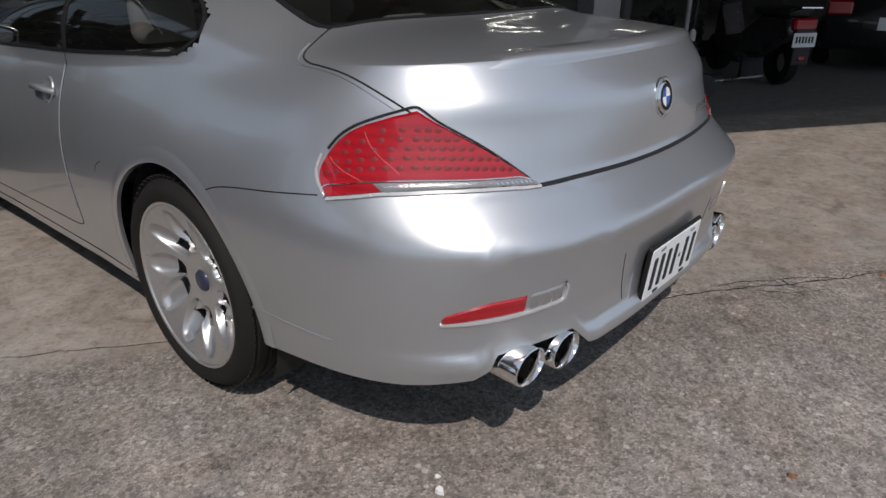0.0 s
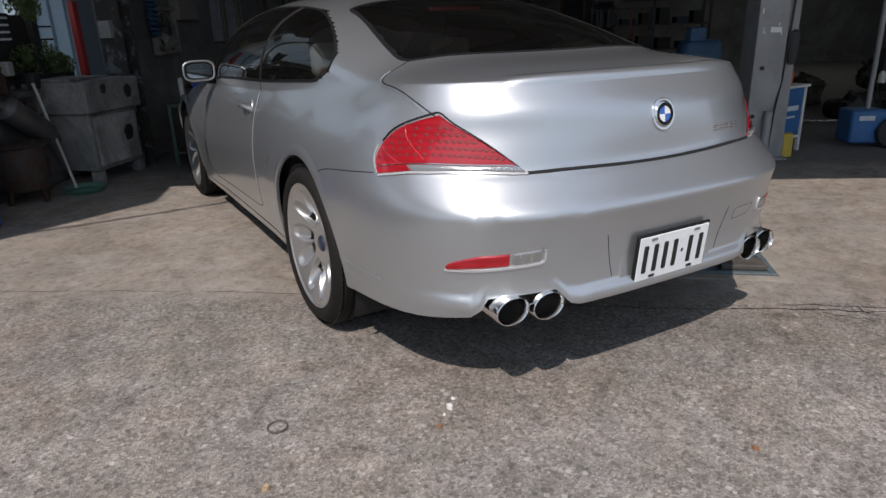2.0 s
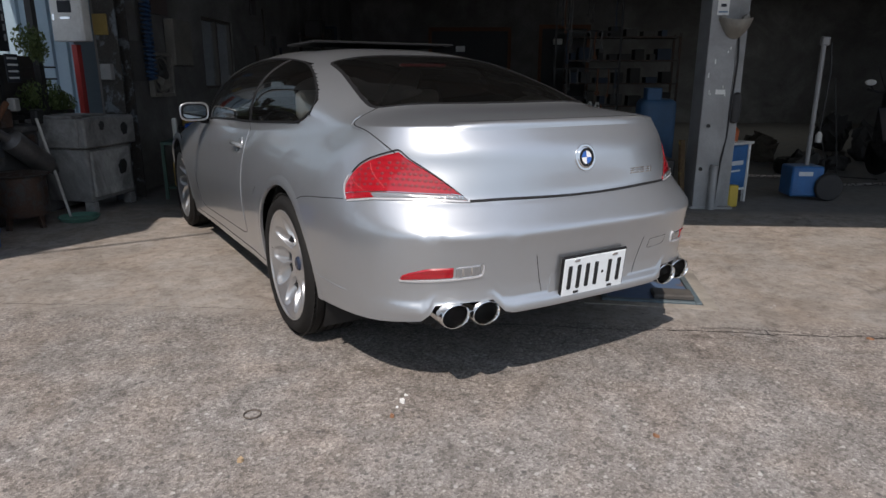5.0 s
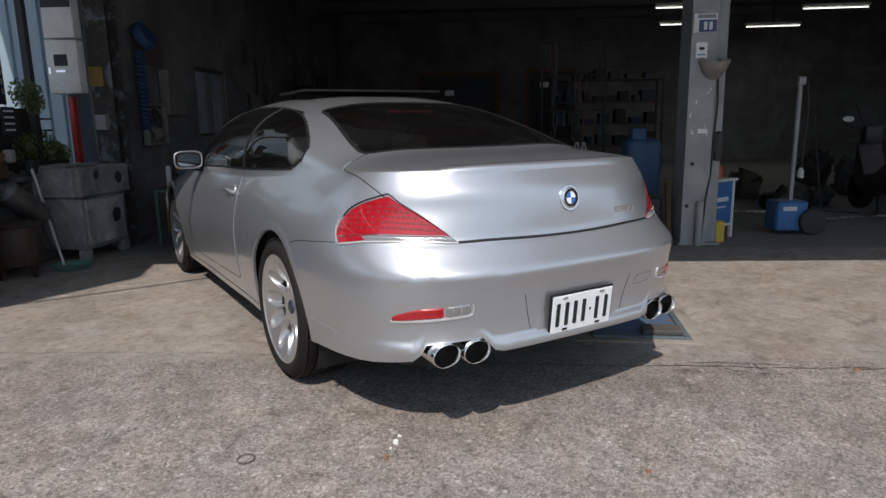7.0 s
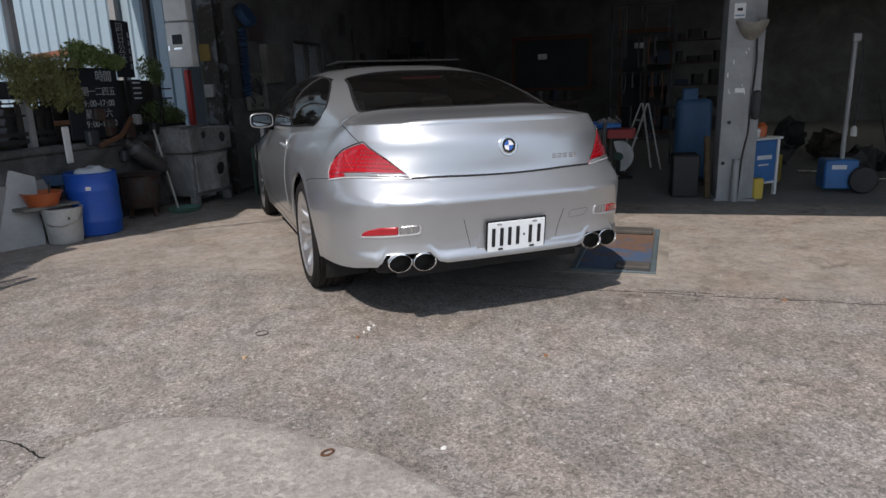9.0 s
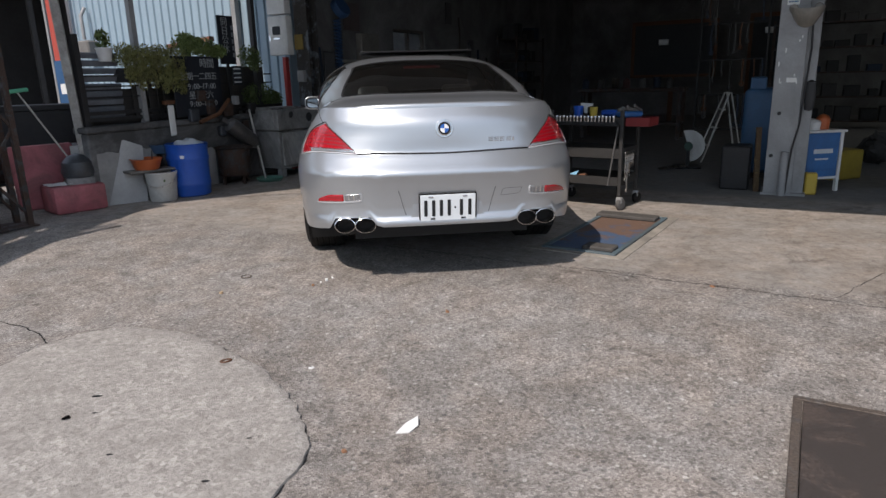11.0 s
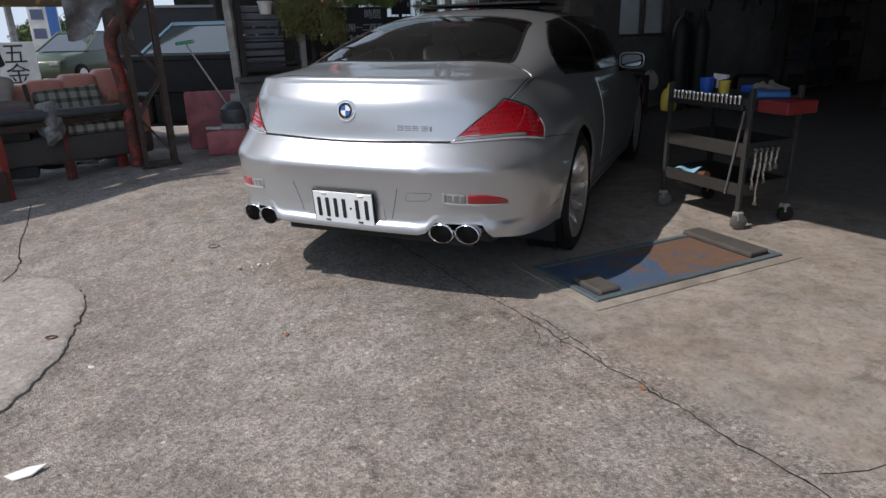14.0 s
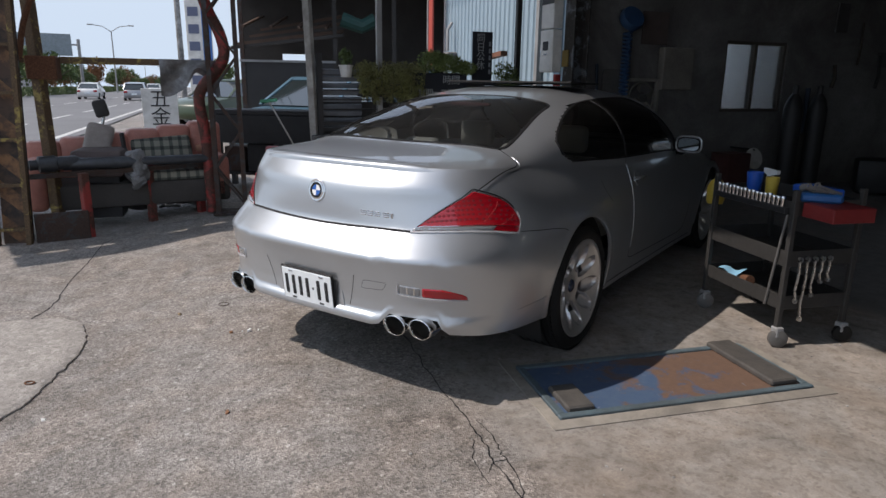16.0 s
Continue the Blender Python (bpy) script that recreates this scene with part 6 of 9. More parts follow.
    def rack(a, b, w, d, h, rz, n):
        p = at_shop(a, b)
        r = thing("shelf_unit", "dark steel shelf unit packed with dim-toned boxes", "shelf", tuple(p), TURNED + rz, group="workshop shelves")
        for x in (0, w):
            for y in (0, d):
                part("upright", box(x - 0.02, x + 0.02, y - 0.02, y + 0.02, 0, h), DARK_STEEL, r)
        for k in range(n):
            z = 0.12 + (h - 0.2) * k / (n - 1)
            part("shelf", box(0, w, 0, d, z, z + 0.025), DARK_STEEL, r)
        mm = pose(p.x, p.y, 0, 0, 0, TURNED + rz)
        for k in range(n):
            z, x = 0.145 + (h - 0.2) * k / (n - 1), 0.06
            while x < w - 0.25:
                bw, bh = rng.uniform(0.10, 0.28), rng.uniform(0.10, 0.30)
                q = mm @ Vector((x, 0.05, z))
                solo("part_box", box(0, bw, 0, d * 0.7, 0, bh, 0.008), rng.choice((DIM[5], DIM[5], DIM[1], DIM[0])), "small dim-toned box on a workshop shelf", "box", tuple(q), TURNED + rz, "boxes on shelves")
                x += bw + rng.uniform(0.03, 0.15)
    rack(0.75, 6.0, 1.6, 0.4, 1.9, 90, 5)
    rack(5.3, 7.8, 2.2, 0.45, 2.0, 0, 5)
    # work bench with a vice, window frames and a door at the back
    bn = thing("long_bench", "long dark work bench with a cluttered top", "bench", tuple(at_shop(2.3, 5.0)), TURNED)
    part("top", box(0, 1.8, 0, 0.6, 0.80, 0.86, 0.01), DARK_STEEL, bn)
    for x in (0.05, 1.70):
        for y in (0.04, 0.50):
            part("leg", box(x, x + 0.06, y, y + 0.06, 0, 0.80), DARK_STEEL, bn)
    part("lower_shelf", box(0.05, 1.75, 0.05, 0.55, 0.25, 0.28), DARK_STEEL, bn)
    for k in range(7):
        q = at_shop(2.4 + 0.24 * k, 5.15 + 0.1 * (k % 3), 0.86)
        solo("bench_clutter", lathe([(0.0, 0.0), (0.06, 0.0), (0.065, 0.12 + 0.03 * (k % 3)), (0.03, 0.17), (0.0, 0.18)], 14), DIM[k % 5], "dim-toned can on the long bench", "can", tuple(q), group="cans on the bench")
    for a0, a1, z0, z1 in ((2.4, 4.2, 1.0, 2.2), (4.8, 5.9, 0.0, 2.25)):
        f = thing("inner_frame", "dull steel frame of an inner partition", "frame", tuple(at_shop(a0, 8.9)), TURNED, group="partition frames")
        w = a1 - a0
        for x0, x1, y0, y1 in ((0, w, z1 - 0.08, z1), (0, w, z0, z0 + 0.06), (0, 0.07, z0 + 0.06, z1 - 0.08), (w - 0.07, w, z0 + 0.06, z1 - 0.08)):
            part("bar", box(x0, x1, 0, 0.06, y0, y1), RUST, f)
        if z0 > 0.5:
            part("stand", box(w / 2 - 0.05, w / 2 + 0.05, 0, 0.06, 0, z0), RUST, f)
        # pane colour taken near black: the dark of the room is in the tone
        part("dull_pane", box(0.07, w - 0.07, 0.025, 0.035, z0 + 0.06, z1 - 0.08), worn("unlit_pane_grey", (0.022, 0.024, 0.026), None, 0.75, 0.0, 2.0, 20.0) if a0 < 3 else bpy.data.materials["unlit_pane_grey"], f)
    for k, (a, b, z) in enumerate(((3.1, 8.7, 1.75), (5.2, 8.7, 1.9))):
        solo("wall_lamp", box(-0.10, 0.10, -0.03, 0.03, -0.06, 0.06, 0.01), WHITE_PAINT, "small white box lamp on the frame", "lamp", tuple(at_shop(a, b + 0.16, z)), TURNED, "box lamps")
    # gas bottles by the window
    for k, (a, b) in enumerate(((0.52, 3.15), (0.56, 3.52))):
        solo("gas_bottle", lathe([(0.0, 0.0), (0.11, 0.0), (0.115, 0.03), (0.115, 1.05), (0.08, 1.18), (0.035, 1.24), (0.035, 1.34), (0.0, 1.35)], 22), BLACK_IRON, "dark tall gas bottle by the wall", "gas bottle", tuple(at_shop(a, b)), group="gas bottles")
    solo("red_cabinet", box(0, 0.30, 0, 0.36, 0, 0.52, 0.01), DIM[3], "dim red tool cabinet by the side wall", "cabinet", tuple(at_shop(0.32, 2.10)), TURNED)
    solo("brake_disc_pair", lathe([(0.0, -0.02), (0.03, -0.02), (0.04, -0.01), (0.13, -0.01), (0.135, 0.01), (0.04, 0.02), (0.0, 0.02)], 32, Matrix.Rotation(radians(75), 4, 'Y')), PALE, "pale brake disc hung beside the red cabinet", "disc", tuple(at_shop(0.50, 2.62, 0.44)), TURNED)
    solo("disc_hook", in_shop(box(LEFT + 0.002, 0.50, 2.61, 2.63, 0.54, 0.56)), BLACK_IRON, "dark wall hook that holds the brake disc", "hook")
    solo("engine_block", box(-0.25, 0.25, -0.2, 0.2, 0, 0.45, 0.06, 2), BLACK_IRON, "dark engine block on the floor", "engine", tuple(at_shop(1.0, 4.2)), 10)
    # hung rods, hoses and plates on the side wall
    for k in range(14):
        b, z = 0.45 + 0.42 * k, rng.uniform(1.3, 2.3)
        if 0.7 < b < 3.4:
            continue
        L = rng.uniform(0.2, 0.6)
        solo("hung_tool", tube([at_shop(LEFT + 0.03, b, z), at_shop(LEFT + 0.05, b + rng.uniform(-0.05, 0.05), z - L * 0.6), at_shop(LEFT + 0.03, b, z - L)], rng.uniform(0.012, 0.035), 8), rng.choice(DIM), "dim-toned tool hung on the side wall", "tool", group="tools on the wall")
    for k in range(6):
        b, z, w, h = 0.55 + 0.9 * k, rng.uniform(1.0, 2.2), rng.uniform(0.15, 0.35), rng.uniform(0.2, 0.4)
        if 0.7 < b < 3.4:
            continue
        solo("wall_plate", in_shop(box(LEFT + 0.004, LEFT + 0.03, b, b + w, z, z + h, 0.004)), rng.choice(DIM), "dull plate hung on the side wall", "plate", group="plates on the wall")
    clutter()
    scooter()


def clutter():
    rng = random.Random(31)
    # tall rack of hanging tools behind the blue machine
    r = thing("tool_rack", "tall dark rack crowded with hanging hand tools", "rack", (RACK[0], RACK[1], 0), -39)
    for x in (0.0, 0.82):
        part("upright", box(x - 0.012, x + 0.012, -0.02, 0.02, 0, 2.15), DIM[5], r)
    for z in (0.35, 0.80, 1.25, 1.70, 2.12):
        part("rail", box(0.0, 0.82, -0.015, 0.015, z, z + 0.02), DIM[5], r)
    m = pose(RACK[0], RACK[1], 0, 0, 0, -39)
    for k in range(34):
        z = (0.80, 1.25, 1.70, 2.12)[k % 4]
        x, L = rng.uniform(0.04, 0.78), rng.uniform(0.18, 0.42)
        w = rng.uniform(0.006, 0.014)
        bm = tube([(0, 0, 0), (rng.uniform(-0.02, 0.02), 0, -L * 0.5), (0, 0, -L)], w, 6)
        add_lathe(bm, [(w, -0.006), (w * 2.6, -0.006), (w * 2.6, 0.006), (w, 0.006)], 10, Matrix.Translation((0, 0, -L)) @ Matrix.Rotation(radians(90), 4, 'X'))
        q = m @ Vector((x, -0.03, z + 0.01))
        solo("hand_tool", bm, (DIM[4], DIM[1], DIM[0], DIM[1], RUST)[k % 5], "dim-toned hand tool hung on the tall rack", "tool", tuple(q), -39, "tools on the rack")
    # low heaps of parts on the floor
    for k, (x, y, w, h) in enumerate(((6.1, 2.75, 0.20, 0.30), (6.95, 2.85, 0.16, 0.20), (7.95, 2.45, 0.17, 0.42), (8.2, 3.2, 0.15, 0.55), (5.6, 3.6, 0.18, 0.36), (6.9, 3.9, 0.22, 0.40), (9.2, 4.2, 0.24, 0.6), (7.4, 5.0, 0.20, 0.5))):
        bm = bmesh.new()
        bmesh.ops.create_icosphere(bm, subdivisions=3, radius=0.5)
        for v in bm.verts:
            c = v.co.copy()
            v.co = Vector((c.x * w * 2, c.y * w * 1.6, (c.z + 0.46) * h)) + 0.36 * w * 2 * Vector((noise.noise(c * 5 + Vector((k, 0, 0))), noise.noise(c * 5 + Vector((0, k, 3))), noise.noise(c * 5 + Vector((7, 0, k)))))
            v.co.z = max(v.co.z, 0.0)
        solo("engine_part", bm, DIM[(1, 1, 0, 1, 1, 2, 1, 1)[k]], "dim-toned engine part standing on the floor", "scrap", (x, y, 0), 20 * k, "engine parts on the floor")
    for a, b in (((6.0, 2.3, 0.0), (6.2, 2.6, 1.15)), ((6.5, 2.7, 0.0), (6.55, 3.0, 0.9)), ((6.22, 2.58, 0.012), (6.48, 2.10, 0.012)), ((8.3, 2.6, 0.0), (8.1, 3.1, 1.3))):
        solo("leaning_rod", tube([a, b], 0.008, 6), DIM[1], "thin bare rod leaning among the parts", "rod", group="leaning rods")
    for k, (x, y) in enumerate(((5.05, 2.0), (7.25, 2.15))):
        tyre = lathe([(0.17, -0.08), (0.27, -0.09), (0.30, -0.05), (0.30, 0.05), (0.27, 0.09), (0.17, 0.08)], 30, pose(0, 0, 0.09))
        solo("spare_tyre", tyre, RUBBER, "worn black tyre lying on the floor", "tyre", (x + 1.2, y + 0.9, 0), group="tyres on the floor")


def scooter():
    p = (6.55, 1.86, 0)
    s = thing("scooter", "dark parked motor scooter with a red tail lamp", "scooter", p, -38)
    for y in (-0.55, 0.62):
        part("wheel", lathe([(0.12, -0.045), (0.22, -0.05), (0.235, 0.0), (0.22, 0.05), (0.12, 0.045)], 28, Matrix.Translation((0, y, 0.235)) @ Matrix.Rotation(radians(90), 4, 'Y')), RUBBER, s)
    bm = prism([(-0.80, 0.50), (-0.70, 0.72), (-0.20, 0.70), (0.05, 0.45), (0.35, 0.40), (0.50, 0.85), (0.58, 0.85), (0.62, 0.35), (0.40, 0.22), (-0.30, 0.25)], 0.26, None, 0.04)
    bmesh.ops.transform(bm, matrix=Matrix.Rotation(radians(90), 4, 'Z') @ Matrix.Translation((0, -0.13, 0)), verts=bm.verts)
    part("body", bm, worn("dark_scooter_paint", (0.03, 0.03, 0.035), None, 0.25, 0.0, 3.0, 30.0, 0.2, 0.0, 0.8), s)
    part("seat", box(-0.13, 0.13, -0.72, -0.10, 0.70, 0.80, 0.04, 2), BLACK_IRON, s)
    part("tail_lamp", box(-0.13, 0.13, -0.84, -0.76, 0.58, 0.70, 0.02), RED_LENS, s)
    part("plate", box(-0.13, 0.13, -0.85, -0.84, 0.42, 0.56, 0.002), WHITE_PLATE, s)
    part("mudguard", box(-0.10, 0.10, -0.84, -0.815, 0.24, 0.60, 0.008), BLACK_IRON, s)
    part("reflector", box(-0.04, 0.04, -0.855, -0.84, 0.29, 0.33, 0.004), RED_LENS, s)
    plate = s.children[[c.name.split(".")[0] for c in s.children].index("plate")]
    for k in range(6):
        part("mark", box(-0.105 + 0.036 * k, -0.083 + 0.036 * k, -0.8525, -0.8495, 0.46, 0.525), BLACK_IRON, plate)
    part("rear_rail", tube([(-0.12, -0.72, 0.76), (-0.11, -0.86, 0.80), (0.11, -0.86, 0.80), (0.12, -0.72, 0.76)], 0.014, 8), CHROME, s)
    part("handlebar", tube([(-0.32, 0.45, 1.02), (-0.1, 0.52, 0.98), (0.1, 0.52, 0.98), (0.32, 0.45, 1.02)], 0.016, 8), BLACK_IRON, s)
    for e in (-1, 1):
        part("mirror", lathe([(0.0, -0.02), (0.03, -0.016), (0.05, 0.0), (0.05, 0.008), (0.0, 0.01)], 16, Matrix.Translation((e * 0.31, 0.44, 1.10)) @ Matrix.Rotation(radians(80), 4, 'X') @ Matrix.Diagonal((1.25, 0.7, 1, 1))), PALE, s)
        part("mirror_stem", tube([(e * 0.24, 0.47, 1.0), (e * 0.30, 0.45, 1.07)], 0.008, 6), BLACK_IRON, s)
    part("stand", box(-0.15, 0.15, -0.1, -0.06, 0.0, 0.26), BLACK_IRON, s)
    part("headset", box(-0.11, 0.11, 0.42, 0.58, 0.80, 1.04, 0.05, 2), BLACK_IRON, s)


inside()

# ---- the yard's side: sink, barrel, wall things ----


def sink():
    C = Vector((-1.477, 4.47, 0))
    yaw = 50.0
    s = thing("washing_sink", "stained cement laundry sink on a cement base", "sink", tuple(C), yaw)
    L, D = 0.64, 0.66
    bm = bmesh.new()
    for x0, x1, y0, y1 in ((-0.02, L + 0.02, -0.02, 0.05), (-0.02, L + 0.02, D - 0.05, D + 0.02), (-0.02, 0.05, 0.05, D - 0.05), (L - 0.05, L + 0.02, 0.05, D - 0.05)):
        add_box(bm, x0, x1, y0, y1, 0.56, 0.81, 0.012)
    add_box(bm, 0.04, L - 0.04, 0.04, D - 0.04, 0.56, 0.60)
    part("basin", bm, CEMENT, s)
    bm = bmesh.new()
    add_box(bm, 0.02, L - 0.02, 0.02, D - 0.02, 0.10, 0.555, 0.01)
    for x in (0.02, L - 0.10):
        for y in (0.02, D - 0.10):
            add_box(bm, x, x + 0.08, y, y + 0.08, 0.0, 0.10, 0.006)
    part("base", bm, CEMENT, s)
    PANEL = worn("limewashed_panel", (0.62, 0.62, 0.60), (0.40, 0.40, 0.39), 0.85, 0.0, 4.0, 40.0, 0.6, 0.2, dirtiness=0.7, dirt=(0.03, 0.03, 0.03))
    part("front_panel", box(0.06, L - 0.08, -0.004, 0.022, 0.14, 0.53, 0.004), PANEL, s, "pale limewashed front panel")
    part("side_panel", box(L - 0.022, L - 0.004, 0.08, D - 0.08, 0.14, 0.53, 0.004), PANEL, s, "pale limewashed side panel")
    for k, (x, z, r) in enumerate(((0.50, 0.70, 0.05), (0.20, 0.74, 0.035), (0.44, 0.36, 0.06))):
        bm = bmesh.new()
        bm.faces.new([bm.verts.new((x + r * (1 + 0.4 * noise.noise(Vector((math.cos(a) * 2, math.sin(a) * 2, k)))) * math.cos(a), -0.0225 if z > 0.55 else -0.0065, z + r * (1.1 + 0.5 * noise.noise(Vector((math.cos(a) * 2, 3.0 + k, math.sin(a) * 2)))) * math.sin(a))) for a in [2 * math.pi * i / 18 for i in range(18)]])
        part("soot_stain", bm, BLACK_IRON, s, "black soot stain")
    part("rim_board", box(-0.01, L * 0.7, 0.1, D - 0.1, 0.812, 0.83, 0.004), CEMENT, s, "flat board on the rim")


sink()


# hose blue darkened in the colour itself to sit in the doorway's shade
HOSE_BLUE = worn("shaded_hose_blue", (0.025, 0.075, 0.17), None, 0.6)
DARK_BOARD = worn("dark_board", (0.05, 0.046, 0.043), None, 0.85, 0.0, 5.0, 50.0, 0.7, 0.3)
# fan grey with the same indoor shade put into the tone
FAN_GREY = worn("shaded_fan", (0.055, 0.053, 0.05), None, 0.7)
CHALK = plain("chalk_white", (0.34, 0.36, 0.37), 0.8, bump=0)


def wall_things():
    def shop_solo(name, bm, mt, label, cat, group="", **k):
        return solo(name, in_shop(bm), mt, label, cat, group=group, **k)
    # blue barrel
    p = Vector((-2.30, 3.50, 0))
    b = thing("blue_barrel", "open blue plastic barrel by the low wall", "barrel", tuple(p))
    part("body", lathe([(0.0, 0.0), (0.175, 0.0), (0.195, 0.015), (0.200, 0.10), (0.207, 0.12), (0.207, 0.14), (0.202, 0.16), (0.205, 0.36), (0.212, 0.38), (0.212, 0.40), (0.205, 0.42), (0.208, 0.52), (0.214, 0.53), (0.205, 0.54), (0.195, 0.52), (0.19, 0.03), (0.0, 0.03)], 40), BLUE_PLASTIC, b)
    part("label_bar", box(-0.02, 0.02, -0.216, -0.205, 0.40, 0.43), PAPER, b)
    rng = random.Random(3)
    bm = bmesh.new()
    bmesh.ops.create_icosphere(bm, subdivisions=3, radius=0.12, matrix=Matrix.Translation((0.03, 0.0, 0.52)) @ Matrix.Diagonal((1.2, 1.0, 0.5, 1)))
    for v in bm.verts:
        v.co += 0.03 * Vector((noise.noise(v.co * 14), noise.noise(v.co * 14 + Vector((5, 0, 0))), noise.noise(v.co * 14 + Vector((0, 9, 0)))))
    solo("plastic_bag", bm, plain("bag_white", (0.55, 0.58, 0.62), 0.35), "crumpled white plastic bag in the barrel", "bag", tuple(p))
    solo("blue_basin", lathe([(0.0, 0.0), (0.15, 0.0), (0.19, 0.09), (0.20, 0.092), (0.19, 0.095), (0.15, 0.01), (0.0, 0.012)], 30), worn("dull_blue", (0.06, 0.12, 0.22), None, 0.5), "dull blue basin propped by the barrel", "basin", (-2.55, 3.63, 0.44))
    solo("basin_stand", box(-0.12, 0.12, -0.12, 0.12, 0, 0.44, 0.02), BLACK_IRON, "dark crate under the blue basin", "crate", (-2.55, 3.63, 0), 55)
    # bucket, board and bowl
    bk = thing("paint_bucket", "pale plastic paint bucket with a wire handle", "bucket", (-2.51, 3.24, 0))
    part("body", lathe([(0.0, 0.0), (0.125, 0.0), (0.130, 0.02), (0.148, 0.26), (0.156, 0.262), (0.156, 0.285), (0.148, 0.29), (0.140, 0.28), (0.120, 0.02), (0.0, 0.02)], 36), PALE, bk)
    part("handle", tube([(0.155 * math.cos(a), -0.155 * abs(math.sin(a)) - 0.004, 0.25 - 0.10 * abs(math.sin(a))) for a in [math.pi * k / 14 for k in range(15)]], 0.004, 6), WRENCH, bk, "thin wire handle")
    part("label_patch", lathe([(0.0, 0.0), (0.014, 0.0), (0.013, 0.004), (0.0, 0.005)], 12, Matrix.Translation((0.06, -0.128, 0.21)) @ Matrix.Rotation(radians(90), 4, 'X')), LEAF, bk)
    solo("shelf_board", box(-0.34, 0.30, -0.11, 0.11, 0, 0.025, 0.004), worn("weathered_board", (0.20, 0.19, 0.17), None, 0.85), "weathered grey board lying on the bucket", "board", (-2.54, 3.33, 0.292), 40)
    solo("orange_bowl", lathe([(0.0, 0.0), (0.11, 0.0), (0.145, 0.10), (0.155, 0.105), (0.15, 0.11), (0.138, 0.10), (0.10, 0.012), (0.0, 0.012)], 36), ORANGE, "orange plastic bowl on the grey board", "bowl", (-2.63, 3.23, 0.317))
    solo("ladle", tube([(0, 0, 0), (0.02, 0, 0.08), (0.03, 0, 0.17)], 0.006, 8), BLACK_IRON, "dark ladle handle sticking out of the bowl", "ladle", (-2.60, 3.25, 0.33))
    # leaning grey board
    bm = bmesh.new()
    add_prism(bm, [(0.0, 0.0), (0.62, 0.0), (0.66, 0.55), (0.50, 0.62), (0.02, 0.60)], 0.02, Matrix.Translation((0, 0, 0)) @ Matrix.Rotation(radians(-9), 4, 'X'))
    solo("leaning_board", bm, worn("pale_slab", (0.44, 0.44, 0.43), (0.28, 0.28, 0.275), 0.85, 0.0, 3.0, 45.0, 0.6, 0.25, dirtiness=0.35, dirt=(0.10, 0.10, 0.10)), "pale grey cement slab leaning against the wall", "board", (-3.18, 2.88, 0), 33)
    # drum on a stand
    d = thing("iron_drum", "low dark iron drum on short legs", "drum", (-1.97, 4.20, 0))
    part("pan", lathe([(0.0, 0.10), (0.17, 0.10), (0.18, 0.12), (0.178, 0.40), (0.19, 0.41), (0.17, 0.415), (0.16, 0.14), (0.0, 0.13)], 32), DARK_STEEL, d)
    part("lid", lathe([(0.0, 0.44), (0.14, 0.435), (0.215, 0.418), (0.21, 0.410), (0.0, 0.412)], 32), DARK_STEEL, d, "dark dented lid")
    for k in range(4):
        a = radians(45 + 90 * k)
        part("leg", bar((0.14 * math.cos(a), 0.14 * math.sin(a), 0.105), (0.16 * math.cos(a), 0.16 * math.sin(a), 0.0), 0.03, 0.03), DARK_STEEL, d)
    # post of the yard's side
    bm = bmesh.new()
    add_bar(bm, (-3.10, 3.02, 0), (-3.20, 2.99, 3.4), 0.075, 0.075, 0.006)
    solo("post", bm, worn("weathered_pale_paint", (0.50, 0.49, 0.46), (0.22, 0.20, 0.18), 0.75, 0.0, 8.0, 60.0, 0.7, 0.3, dirtiness=0.5), "pale grey weathered steel post", "post")
    # fence above the low wall
    f = thing("fence", "dark wooden and wire fence on the low wall", "fence")
    for x, b, top, mt in ((-0.245, -2.70, 1.6, BLACK_IRON), (-0.245, -2.05, 3.2, GREY_STEEL), (-0.245, -1.40, 1.6, BLACK_IRON), (-0.17, -0.43, 3.2, BLACK_IRON)):
        part("fence_post", in_shop(box(x - 0.028, x + 0.028, b - 0.028, b + 0.028, 0.755, top)), mt, f)
    for z in (0.80, 0.86, 1.02, 1.12, 1.22):
        part("rail", in_shop(box(-0.252, -0.238, -2.7, -0.1, z, z + (0.035 if z < 0.9 else 0.014))), BLACK_IRON, f)
    LOUVRE = worn("dusty_louvre", (0.17, 0.19, 0.22), (0.09, 0.10, 0.12), 0.6, 0.0, 6.0, 40.0, 0.6)
    for k in range(9):
        lv = bmesh.new()
        add_box(lv, -0.012, 0.012, -2.66, -2.24, -0.026, 0.026, 0.002)
        bmesh.ops.transform(lv, matrix=Matrix.Translation((-0.295, 0, 0.84 + 0.072 * k)) @ Matrix.Rotation(radians(24), 4, 'Y'), verts=lv.verts)
        part("slat", in_shop(lv), LOUVRE, f, "dusty blue-grey louvre")
    for k in range(6):
        b = -2.12 + 0.19 * k
        part("picket", in_shop(box(-0.30, -0.285, b, b + 0.05, 0.78, 1.14 + 0.03 * (k % 2))), DARK_BOARD, f)
    part("backing", in_shop(box(-0.40, -0.37, -1.75, -0.10, 0.755, 1.32)), DARK_BOARD, f, "dark backing boards")
    part("backing", in_shop(box(-0.40, -0.37, -2.7, -1.76, 0.755, 1.10)), DARK_BOARD, f, "dark backing boards")
